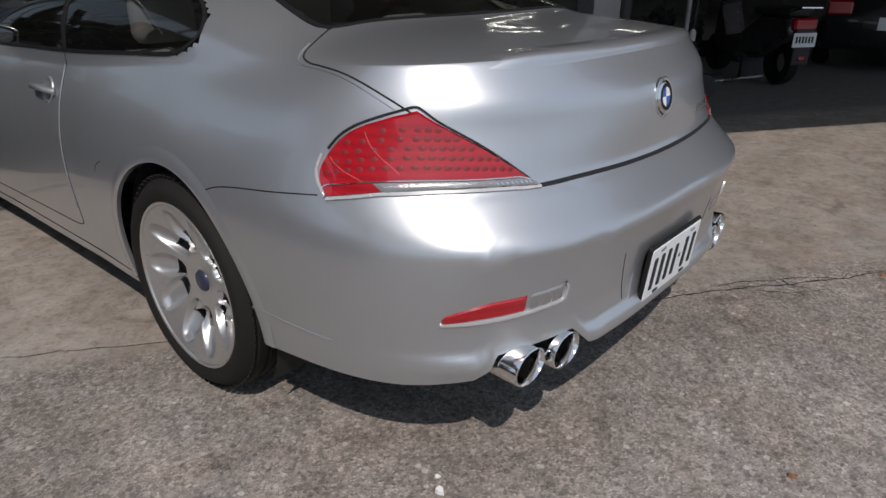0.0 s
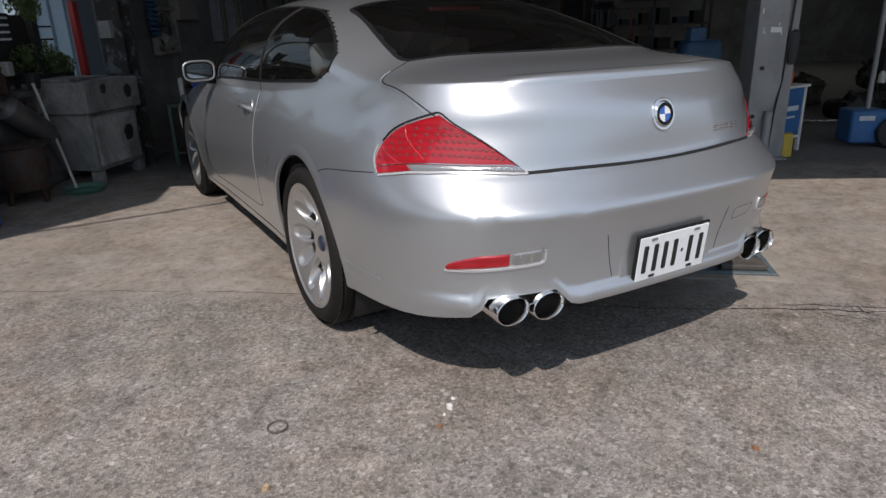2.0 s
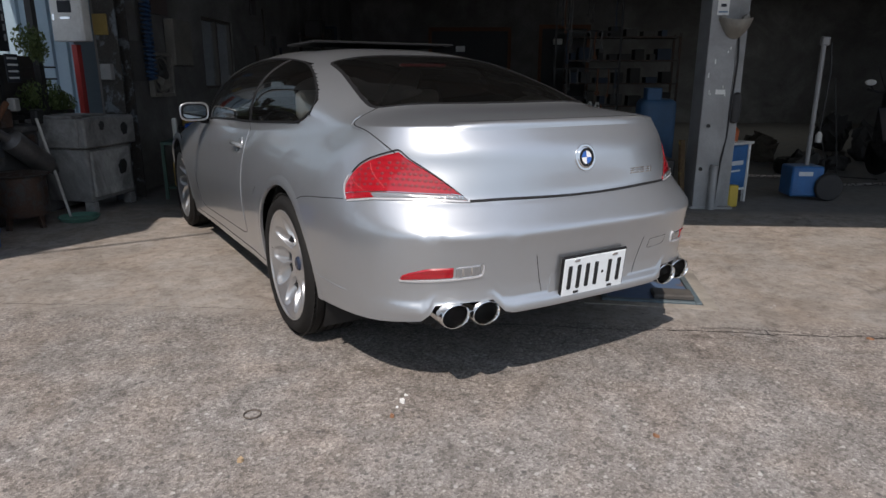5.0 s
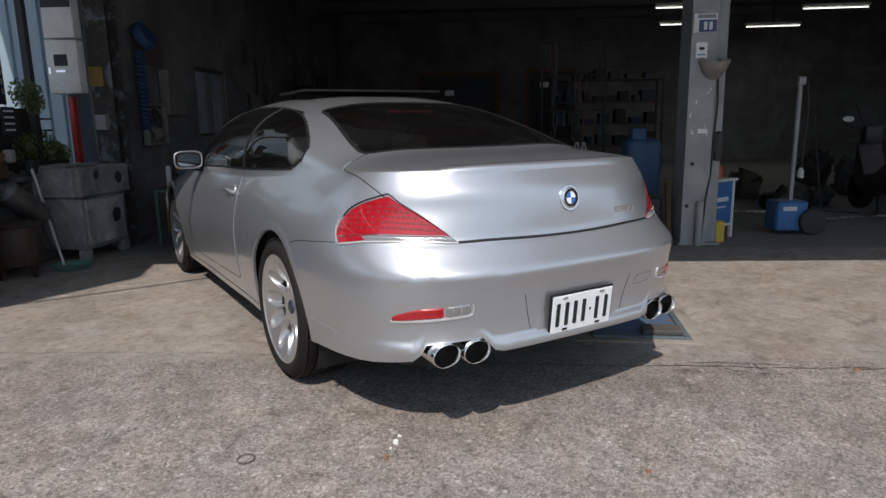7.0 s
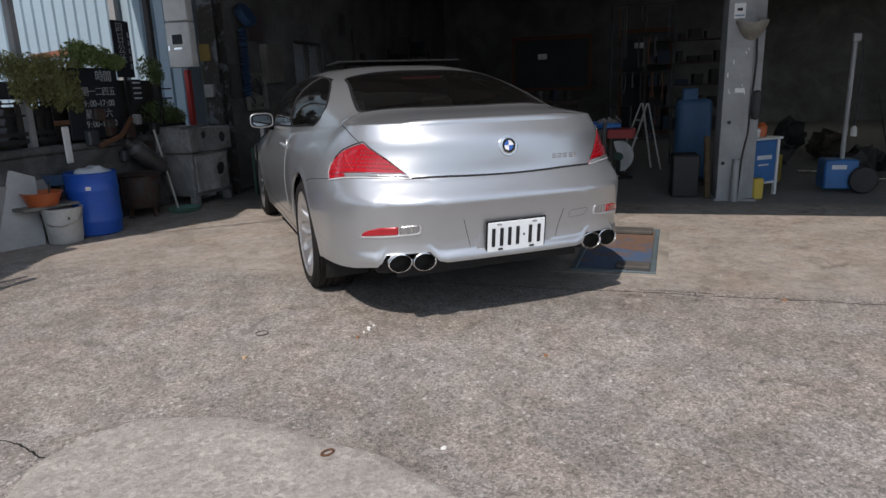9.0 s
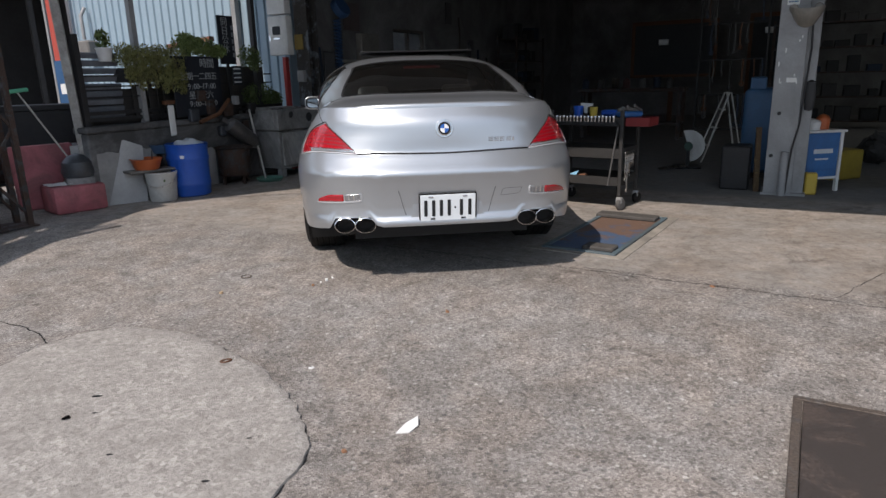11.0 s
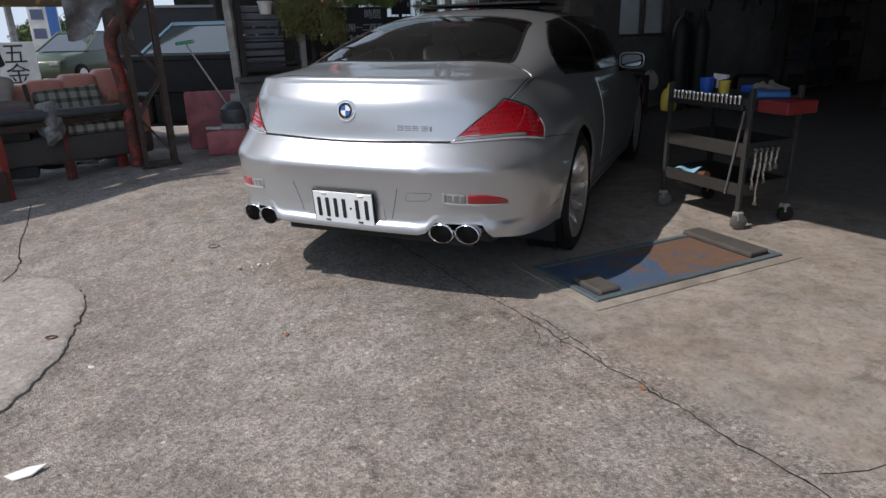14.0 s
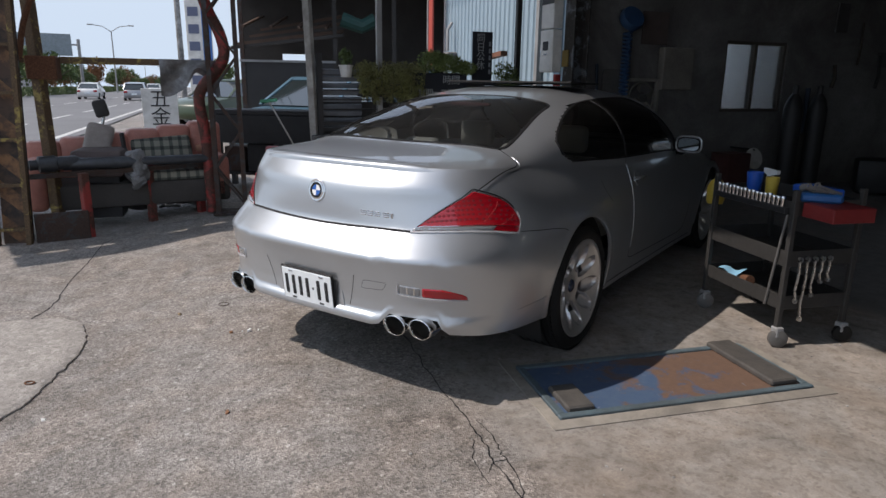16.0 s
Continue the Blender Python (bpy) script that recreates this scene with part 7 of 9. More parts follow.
    # ivy box
    leaves("ivy_hedge", "trailing olive-green ivy in a long planter", "hedge", [(-0.22, b, 1.42, 0.15, 0.12, 0.10) for b in (-2.22, -2.06, -1.90, -1.76, -1.64)] + [(-0.11, b, z, 0.04, 0.07, 0.16) for b, z in ((-2.24, 1.31), (-2.12, 1.26), (-1.98, 1.27), (-1.84, 1.23), (-1.74, 1.24), (-1.64, 1.20))], IVY, 9000, 0.014)
    shop_solo("planter_trough", box(-0.33, -0.15, -2.28, -1.56, 1.16, 1.30, 0.01), BLACK_IRON, "dark trough that holds the ivy", "planter")
    leaves("yellow_green_shrub", "bright yellow-green bushy shrub behind the boards", "shrub", [(-0.16, -1.47, 1.54, 0.11, 0.15, 0.11), (-0.15, -1.28, 1.52, 0.11, 0.15, 0.09), (-0.14, -1.10, 1.48, 0.09, 0.13, 0.07), (-0.18, -1.40, 1.58, 0.07, 0.14, 0.05)], YOUNG_LEAF, 3600, 0.018)
    leaves("hanging_plant", "dark hanging plant on the fence post", "plant", [(-0.09, -0.62, 1.43, 0.10, 0.13, 0.11), (-0.08, -0.54, 1.36, 0.06, 0.08, 0.10)], LEAF, 900, 0.018)
    leaves("potted_shrub", "low bushy potted shrub on the low wall", "shrub", [(-0.22, -0.38, 0.98, 0.12, 0.22, 0.13), (-0.22, -0.15, 0.92, 0.10, 0.15, 0.09)], LEAF, 1800, 0.018)
    shop_solo("shrub_trough", box(-0.31, -0.16, -0.60, -0.02, 0.762, 0.86, 0.01), BLACK_IRON, "dark trough under the low shrub", "planter")
    # boards with white writing
    s = thing("hours_board", "black board with white painted opening hours", "sign")
    part("board", in_shop(box(-0.135, -0.12, -1.74, -1.075, 0.79, 1.42, 0.004)), BOARD_BLACK, s)

    def letters(body, size, a, b, z, parent, name="character", rz=90.0, shear=0.0):
        for k, c in enumerate(body):
            if c == " ":
                continue
            bm = text_bm(c, size, 0.0015)
            bmesh.ops.transform(bm, matrix=shop_pose(a, b + (k - (len(body) - 1) / 2) * size * (0.95 if ord(c) > 999 else 0.46), z, rz), verts=bm.verts)
            tagged(part(name, bm, CHALK, parent, smooth=False), kind="stuff")
    letters("時間", 0.108, -0.1165, -1.26, 1.34, s)
    letters("星期一二四五", 0.09, -0.1165, -1.39, 1.205, s)
    letters("9:00~17:00", 0.085, -0.1165, -1.36, 1.10, s)
    letters("星期三六", 0.09, -0.1165, -1.38, 1.005, s)
    letters("9:00~17:00", 0.085, -0.1165, -1.36, 0.915, s)
    s = thing("closing_sign", "tall narrow black sign with white characters", "sign")
    part("board", in_shop(box(-0.185, -0.17, -0.99, -0.745, 1.34, 1.875, 0.004)), BOARD_BLACK, s)
    for k, ch in enumerate("同日公休"):
        letters(ch, 0.105, -0.167, -0.89, 1.80 - 0.098 * k, s, "character")
    for k in range(5):
        part("text_bar", in_shop(box(-0.169, -0.166, -0.79, -0.768, 1.42 + 0.075 * k, 1.47 + 0.075 * k)), bpy.data.materials.get("bar_pale") or plain("bar_pale", (0.22, 0.24, 0.27), 0.6), s)
    part("stake", in_shop(box(-0.20, -0.185, -0.89, -0.85, 0.76, 1.40)), BLACK_IRON, s)
    nb = thing("small_notice", "small dark notice board with white lines", "notice")
    part("board", in_shop(box(-0.15, -0.14, -0.86, -0.71, 1.10, 1.32, 0.003)), BOARD_BLACK, nb)
    for k in range(4):
        part("text_bar", in_shop(box(-0.139, -0.137, -0.845, -0.73, 1.13 + 0.05 * k, 1.145 + 0.05 * k)), LETTER_WHITE, nb)
    # paper roll and grey fan cover on the wall
    r = thing("paper_holder", "white paper roll on a rusty bracket on the wall", "paper holder")
    part("roll", in_shop(box(-0.125, -0.105, -1.86, -1.78, 0.60, 0.92, 0.01)), PAPER, r)
    part("bracket", in_shop(box(-0.15, -0.10, -1.90, -1.76, 0.93, 0.97, 0.006)), RUST, r)
    # junk leaning by the sink: pipe, old panels
    ends = [at_shop(-0.03, -1.22, 0.74), at_shop(-0.02, -1.14, 0.69), at_shop(-0.015, -1.11, 0.675), at_shop(0.04, -0.83, 0.45), at_shop(0.045, -0.81, 0.435), at_shop(0.06, -0.74, 0.38)]
    bm = tube(ends, 0.09, 20, True, [0.03, 0.035, 0.088, 0.09, 0.07, 0.025])
    solo("exhaust_box", bm, worn("dull_silencer_steel", (0.20, 0.20, 0.21), (0.10, 0.095, 0.09), 0.45, 0.6, 6.0, 50.0, 0.6, 0.2, dirtiness=0.5), "old dark silencer hung on the wall", "silencer")
    bm = tube([at_shop(-0.06, -1.5, 0.72), at_shop(-0.02, -1.25, 0.80), at_shop(-0.05, -1.05, 0.95)], 0.022, 10)
    solo("bent_pipe", bm, RUST, "bent rusty pipe hung on the wall", "pipe")
    rng = random.Random(11)
    for k in range(9):
        b, z = -1.55 + 0.13 * k, rng.uniform(0.55, 1.1)
        bm = box(-0.03, 0.03, -rng.uniform(0.03, 0.07), rng.uniform(0.03, 0.08), -rng.uniform(0.04, 0.1), rng.uniform(0.04, 0.1), 0.01)
        bmesh.ops.transform(bm, matrix=shop_pose(-0.10, b, z, rng.uniform(-15, 15)), verts=bm.verts)
        solo("scrap_part", bm, rng.choice((DARK_STEEL, OILY_STEEL, BLACK_IRON, GREY_STEEL)), "old greasy car part hung on the wall", "scrap", group="scrap on the wall")
    solo("mop_pole", tube([(-1.66, 4.36, 0.02), (-1.80, 4.50, 0.82)], 0.011, 8), PALE, "pale mop pole leaning on the sink", "mop")
    solo("green_pan", lathe([(0.0, 0.0), (0.13, 0.0), (0.16, 0.035), (0.15, 0.04), (0.12, 0.012), (0.0, 0.012)], 26), worn("faded_green", (0.10, 0.24, 0.19), None, 0.6), "faded green pan on the ground", "pan", (-1.60, 4.28, 0))
    # meter box
    mb = thing("meter_box", "white steel electricity meter box on the column", "meter box")
    part("lower_case", in_shop(box(-0.205, 0.085, -0.12, 0.0, 1.45, 1.915, 0.008)), WHITE_PAINT, mb)
    part("upper_case", in_shop(box(-0.20, 0.08, -0.12, 0.0, 1.93, 2.50, 0.008)), WHITE_PAINT, mb)
    part("door_edge", in_shop(box(-0.185, 0.065, -0.124, -0.119, 1.475, 1.89, 0.003)), WHITE_PAINT, mb)
    part("meter_window", in_shop(box(-0.13, -0.005, -0.130, -0.122, 1.69, 1.79, 0.004)), BOARD_BLACK, mb)
    part("slot", in_shop(box(-0.115, -0.02, -0.130, -0.122, 1.635, 1.655)), CHROME, mb)
    part("latch", in_shop(box(-0.185, -0.165, -0.134, -0.12, 1.62, 1.68, 0.003)), CHROME, mb)
    part("soot_patch", in_shop(box(-0.195, 0.075, -0.124, -0.119, 2.19, 2.48, 0.002)), BLACK_IRON, mb)
    shop_solo("yellow_label", box(0.10, 0.23, -0.004, 0.012, 1.51, 1.69, 0.003), worn("dark_yellow", (0.22, 0.15, 0.03), None, 0.6), "dark yellow warning plate on the column", "warning plate")
    shop_solo("switch_box", box(0.14, 0.24, -0.05, 0.015, 1.12, 1.26, 0.006), GREY_STEEL, "small grey switch box on the column", "switch box")
    shop_solo("red_sign_post", box(-0.16, -0.11, 0.05, 0.12, 0.0, 1.43, 0.004), plain("sign_red", (0.36, 0.03, 0.025), 0.5), "narrow red painted post behind the wall", "post")
    # bench with boxes inside the doorway
    bench = thing("work_bench", "low green steel bench with an open frame", "bench", tuple(at_shop(0.55, 0.10)), TURNED + 8)
    part("top", box(0.0, 0.62, 0.0, 0.45, 0.52, 0.55, 0.004), GREEN_STEEL, bench)
    part("shelf", box(0.02, 0.60, 0.02, 0.43, 0.10, 0.12), GREEN_STEEL, bench)
    for x in (0.0, 0.59):
        for y in (0.0, 0.42):
            part("leg", box(x, x + 0.03, y, y + 0.03, 0.0, 0.52), GREEN_STEEL, bench)
    m = pose(*at_shop(0.55, 0.10), 0, 0, TURNED + 8)
    for nm, x, w, d, h, mt, lb in (("blue_crate", 0.22, 0.34, 0.25, 0.17, BLUE_PLASTIC, "blue plastic crate on the green bench"), ("white_bottle", 0.10, 0.05, 0.05, 0.22, PALE, "pale bottle on the green bench")):
        q = m @ Vector((x, 0.06, 0.55))
        solo(nm, box(0, w, 0, d, 0, h, 0.02, 2), mt, lb, "crate" if "crate" in nm else "bottle", tuple(q), TURNED + 8)
    q = m @ Vector((0.08, 0.05, 0.12))
    solo("yellow_box", box(0, 0.42, 0, 0.3, 0, 0.24, 0.01), worn("dim_yellow", (0.30, 0.19, 0.03), None, 0.6), "dim yellow box on the bench's shelf", "box", tuple(q), TURNED + 8)
    # blue hose coil, fan, grey panel on the inner wall
    coil = thing("hose_coil", "blue coiled air hose under a blue reel", "hose")
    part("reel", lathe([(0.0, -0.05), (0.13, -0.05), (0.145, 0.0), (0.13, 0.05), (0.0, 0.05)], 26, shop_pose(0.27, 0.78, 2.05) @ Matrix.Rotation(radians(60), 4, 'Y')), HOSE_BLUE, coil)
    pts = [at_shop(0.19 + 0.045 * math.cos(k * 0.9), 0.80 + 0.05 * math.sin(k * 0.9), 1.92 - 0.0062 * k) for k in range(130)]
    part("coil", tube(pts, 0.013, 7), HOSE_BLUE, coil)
    fan = thing("wall_fan", "old square wall fan with a dull pale frame", "fan")
    m = shop_pose(LEFT + 0.05, 1.09, 1.17) @ Matrix.Rotation(radians(90), 4, 'Y')
    PALE_FRAME = worn("dull_fan_frame", (0.24, 0.225, 0.20), None, 0.7, 0.0, 8.0, 50.0, 0.7)
    for x0, x1, y0, y1 in ((-0.23, 0.23, -0.24, -0.20), (-0.23, 0.23, 0.20, 0.24), (-0.23, -0.19, -0.20, 0.20), (0.19, 0.23, -0.20, 0.20)):
        bm = box(x0, x1, y0, y1, -0.03, 0.03, 0.006)
        bmesh.ops.transform(bm, matrix=m, verts=bm.verts)
        part("frame_bar", bm, PALE_FRAME, fan)
    part("cage_ring", lathe([(0.18 + 0.012 * math.cos(a), 0.012 * math.sin(a)) for a in [2 * math.pi * q / 6 for q in range(7)]], 36, m), PALE_FRAME, fan)
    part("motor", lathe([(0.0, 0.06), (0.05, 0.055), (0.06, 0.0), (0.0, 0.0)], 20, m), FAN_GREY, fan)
    for q in range(4):
        a0 = math.pi / 2 * q + 0.4
        bm = grid_bm([[Vector((r * math.cos(a0 + 0.42 * t), r * math.sin(a0 + 0.42 * t), 0.015 + 0.04 * t)) for t in (-1, -0.3, 0.3, 1)] for r in (0.06, 0.11, 0.165)])
        bmesh.ops.transform(bm, matrix=m, verts=bm.verts)
        part("blade", bm, PALE_FRAME, fan)
    CARD = worn("dusty_beige_panel", (0.21, 0.195, 0.17), None, 0.8, 0.0, 5.0, 40.0, 0.6)
    shop_solo("beige_cabinet", box(LEFT + 0.01, LEFT + 0.12, 1.32, 1.77, 1.27, 1.76, 0.01), CARD, "dusty beige wall cabinet on the sooty wall", "cabinet")
    shop_solo("wall_sheet", box(LEFT + 0.008, LEFT + 0.03, 1.05, 1.42, 1.79, 2.16, 0.004), worn("dusty_red_card", (0.11, 0.085, 0.078), None, 0.8), "dusty reddish sheet on the sooty wall", "sheet")
    shop_solo("yellow_tin", box(LEFT + 0.05, LEFT + 0.16, 1.45, 1.62, 0.60, 0.68, 0.01), worn("dull_yellow_tin", (0.30, 0.19, 0.03), None, 0.6), "dull yellow tin on a wall bracket", "tin")
    shop_solo("tin_bracket", box(LEFT + 0.002, LEFT + 0.18, 1.40, 1.68, 0.58, 0.598, 0.002), BLACK_IRON, "dark bracket under the yellow tin", "bracket")


def leaves(name, label, cat, clumps, mt, count, size, shop=True, kind="stuff"):
    """A bush of many small leaves in a few lumps."""
    rng = random.Random(sum(map(ord, name)))
    vs, fs = [], []
    for k in range(count):
        a, b, z, ra, rb, rz = clumps[rng.randrange(len(clumps))]
        u, w = rng.uniform(-1, 1), rng.uniform(0, 2 * math.pi)
        r = rng.uniform(0.30, 1.30) ** 0.7
        q = math.sqrt(1 - u * u)
        p = Vector((a + ra * r * q * math.cos(w), b + rb * r * q * math.sin(w), z + rz * r * u))
        if shop:
            p = at_shop(p.x, p.y, p.z)
        t = Euler((rng.uniform(0, 6), rng.uniform(0, 6), rng.uniform(0, 6))).to_matrix()
        s = size * rng.uniform(0.6, 1.25)
        i = len(vs)
        vs += [p + t @ Vector(c) for c in ((-s, 0, 0), (0, -s * 0.45, s * 0.12), (s, 0, 0), (0, s * 0.45, s * 0.12))]
        fs.append((i, i + 1, i + 2, i + 3))
    me = bpy.data.meshes.new(name)
    me.from_pydata([tuple(v) for v in vs], [], fs)
    me.materials.append(mt)
    ob = new(name, me)
    ob.matrix_world = PLAN
    return tagged(ob, label, cat, kind=kind)


wall_things()


def trusses():
    # dark lattice column with the bent red pipe
    GREY_SHEET = worn("grey_sheet", (0.32, 0.325, 0.33), (0.10, 0.10, 0.102), 0.6, 0.2, 9.0, 60.0, 0.8, 0.3, dirtiness=0.5)
    c = thing("lattice_column", "dark rusty lattice steel column with diagonals", "column", (-3.47, 2.16, 0), 52)
    for x in (-0.13, 0.13):
        for y in (-0.11, 0.11):
            part("chord", box(x - 0.022, x + 0.022, y - 0.022, y + 0.022, 0, 3.4), DARK_STEEL, c)
    for k in range(9):
        z = 0.1 + 0.36 * k
        for y in (-0.11, 0.11):
            e = 1 if k % 2 else -1
            part("diagonal", bar((-0.13 * e, y, z), (0.13 * e, y, z + 0.36), 0.02, 0.02), DARK_STEEL, c)
        part("rung", bar((-0.13, 0.11, z), (-0.13, -0.11, z), 0.02, 0.02), DARK_STEEL, c)
    part("foot_plate", box(-0.18, 0.18, -0.16, 0.16, 0, 0.012), DARK_STEEL, c)
    pts = [(-3.66, 2.06, 0.0), (-3.665, 2.05, 0.7), (-3.69, 2.02, 1.10), (-3.66, 2.05, 1.24), (-3.52, 2.12, 1.40), (-3.44, 2.16, 1.55), (-3.46, 2.14, 1.75), (-3.56, 2.08, 2.0), (-3.60, 2.06, 2.3), (-3.60, 2.06, 3.4)]
    solo("red_bent_pipe", tube(smooth_line(pts, 6), 0.055, 14), RED_PIPE, "bent red-painted exhaust pipe standing on end", "pipe")
    # striped lattice post at the yard's edge
    y = thing("striped_post", "rusty lattice post with faded orange and black stripes", "column", (-4.05, 0.36, 0), 52)

    def leaning(*sides):
        bm = box(*sides)
        for v in bm.verts:
            v.co.x += 0.05 * v.co.z
        return bm
    for x in (-0.13, 0.11):
        part("chord", leaning(x - 0.020, x + 0.020, -0.03, 0.03, -0.12, 2.45), YELLOW_PAINT, y)
    for k in range(7):
        part("rung", leaning(-0.110, 0.090, -0.02, 0.02, 0.10 + 0.38 * k - 0.06, 0.125 + 0.38 * k - 0.06), YELLOW_PAINT, y)
    part("striped_plate", leaning(-0.10, 0.10, 0.06, 0.075, -0.12, 2.45), HAZARD, y)
    part("back_chord", leaning(0.07, 0.11, 0.10, 0.14, -0.12, 2.45), DARK_STEEL, y)
    # yellow post with the long bar, bent rods
    solo("yellow_post", bar((-4.32, 0.86, -0.12), (-4.36, 0.84, 3.4), 0.09, 0.09, 0.006), YELLOW_PAINT, "leaning yellow-brown rusty post", "post")
    solo("yellow_bar", bar((-4.40, 0.70, 1.47), (-3.70, 2.10, 1.47), 0.05, 0.06, 0.004), YELLOW_PAINT, "long yellow painted cross bar", "bar")
    solo("rust_box", bar((-4.30, 0.76, 1.40), (-4.16, 0.95, 1.40), 0.20, 0.20, 0.01), RUST, "rusty steel junction box on the post", "box")
    solo("bent_rod", tube(smooth_line([(-4.12, 0.62, 1.46), (-4.14, 0.70, 1.75), (-4.06, 0.80, 2.1), (-4.04, 0.86, 2.5)], 5), 0.025, 10), RUST, "bent rusty rod above the cross bar", "rod")
    solo("bent_rod", tube(smooth_line([(-4.2, 0.58, 1.46), (-4.18, 0.60, 1.8), (-4.10, 0.58, 2.2), (-4.0, 0.6, 2.5)], 5), 0.022, 10), DARK_STEEL, "dark bent rod above the cross bar", "rod")
    solo("thin_rod", tube(smooth_line([(-4.14, 0.42, -0.1), (-4.13, 0.44, 0.8), (-4.20, 0.50, 1.1), (-4.12, 0.55, 1.32)], 5), 0.02, 10), DARK_STEEL, "thin dark bent pipe at the yard's edge", "pipe")
    solo("red_board", bar((-4.40, 0.86, 2.14), (-3.56, 2.14, 2.14), 0.05, 0.14, 0.004), RED_PIPE, "dark red sign board between the posts", "board")
    # grey sheet hung on the cross bar
    rows = []
    for j in range(13):
        row = []
        for i in range(19):
            s, t = i / 18, j / 12
            p = Vector((-3.87, 1.74, 1.50)).lerp(Vector((-3.62, 2.22, 1.50)), s)
            fall = t * (0.30 + 0.05 * math.sin(7 * s + 1) - 0.14 * step(0.4, 0.62, s) * (1 - step(0.75, 0.95, s)))
            bulge = 0.03 * math.sin(9 * s + 4 * t) + 0.02 * noise.noise(Vector((6 * s, 6 * t, 3.0)))
            row.append(p + Vector((0.05 + bulge, -0.035 - bulge * 0.5, -fall)))
        rows.append(row)
    solo("hung_sheet", grid_bm(rows), GREY_SHEET, "crumpled grey metal sheet hung on the bar", "sheet")
    solo("steel_sheet", box(0.0, 0.42, -0.012, 0.012, -0.10, 0.17, 0.004), DARK_STEEL, "dark steel sheet standing at the rack's foot", "sheet", (-3.98, 0.50, 0), 68)
    # rack with exhaust pipes
    r = thing("pipe_rack", "low rack with red legs", "rack")
    for x, yy in ((-3.86, 0.90), (-3.98, 1.59), (-3.85, 2.06)):
        part("leg", bar((x, yy, -0.09), (x, yy, 0.50), 0.07, 0.07, 0.006), RED_PIPE, r)
    part("rail", bar((-4.15, 0.55, 0.47), (-3.78, 2.16, 0.47), 0.06, 0.04), DARK_STEEL, r)
    for k, (a, b, rad) in enumerate((((-4.28, 0.62, 0.55), (-3.62, 2.10, 0.55), 0.055), ((-4.40, 0.75, 0.53), (-3.80, 2.18, 0.53), 0.05), ((-4.22, 0.62, 0.56), (-4.12, 1.02, 0.57), 0.075))):
        a, b = Vector(a), Vector(b)
        d = b - a
        solo("exhaust_pipe", tube([a, a + 0.15 * d, a + 0.18 * d, a + 0.5 * d, a + 0.53 * d, a + 0.9 * d, b], rad, 16, True, [rad * 0.6, rad * 0.6, rad, rad, rad * 0.8, rad * 0.8, rad * 0.5]), OILY_STEEL, "old dark exhaust pipe lying on the rack", "exhaust", group="pipes on the rack")
    bm = bmesh.new()
    bmesh.ops.create_icosphere(bm, subdivisions=4, radius=0.15, matrix=Matrix.Translation((-3.93, 1.44, 0.46)) @ Matrix.Rotation(radians(64), 4, 'Z') @ Matrix.Diagonal((0.65, 0.45, 1.30, 1)))
    for v in bm.verts:
        c = v.co.copy()
        v.co += 0.05 * Vector((noise.noise(c * 9), noise.noise(c * 9 + Vector((5, 0, 0))), noise.noise(c * 9 + Vector((0, 9, 0))))) + 0.02 * Vector((noise.noise(c * 30), noise.noise(c * 30 + Vector((5, 0, 0))), 0))
    solo("heat_shield", bm, GREY_SHEET, "crumpled grey heat shield on the rack", "heat shield")
    # sofa and car seats behind the rack
    s = thing("sofa", "old salmon vinyl sofa with plaid cushions", "sofa", (-4.50, 1.76, 0), 64)
    for k in range(6):
        x0 = -0.98 + 0.305 * k
        part("back_pad", box(x0, x0 + 0.335, -0.02, 0.26, 0.30, 0.70 + 0.035 * k, 0.06, 3), SOFA_RED, s)
    part("base", box(-0.80, 0.84, -0.58, 0.2, 0.10, 0.34, 0.04, 2), worn("sofa_dark", (0.075, 0.068, 0.062), None, 0.85), s, "dark lower frame")
    part("cushion", box(0.0, 0.66, -0.56, -0.06, 0.33, 0.43, 0.04, 2), PLAID, s, "plaid seat cushion")
    bm = bmesh.new()
    add_box(bm, -0.02, 0.56, -0.05, 0.05, 0.0, 0.27, 0.035, 2, Matrix.Translation((0, -0.15, 0.45)) @ Matrix.Rotation(radians(-20), 4, 'X') @ Matrix.Rotation(radians(-4), 4, 'Y'))
    part("cushion", bm, PLAID, s, "plaid back cushion")
    for x in (-0.98, 0.66):
        part("armrest", box(x, x + 0.19, -0.58, -0.03, 0.10, 0.57, 0.07, 3), SOFA_RED, s)
    solo("piece_of_foam", box(-0.08, 0.08, -0.05, 0.05, 0, 0.07, 0.02, 2), worn("tan_foam", (0.40, 0.20, 0.13), None, 0.9), "torn tan foam on the sofa's arm", "foam", (-4.05, 2.28, 0.575), 60)
    seat = thing("loose_seat", "loose grey seat with a headrest", "seat", (-4.42, 1.28, 0), 52)
    bm = bmesh.new()
    add_box(bm, -0.13, 0.12, -0.05, 0.05, 0.0, 0.40, 0.045, 3, Matrix.Translation((0, 0.05, 0.50)) @ Matrix.Rotation(radians(14), 4, 'Y') @ Matrix.Rotation(radians(-16), 4, 'X'))
    part("backrest", bm, worn("seat_grey", (0.40, 0.35, 0.32), None, 0.8), seat)
    part("cushion", box(-0.14, 0.32, -0.30, 0.10, 0.40, 0.66, 0.05, 2), worn("seat_brown", (0.13, 0.10, 0.095), None, 0.8), seat)
    bm = bmesh.new()
    add_box(bm, -0.06, 0.07, -0.03, 0.03, 0.0, 0.17, 0.028, 3, Matrix.Translation((0.10, 0.19, 0.94)) @ Matrix.Rotation(radians(-12), 4, 'Y'))
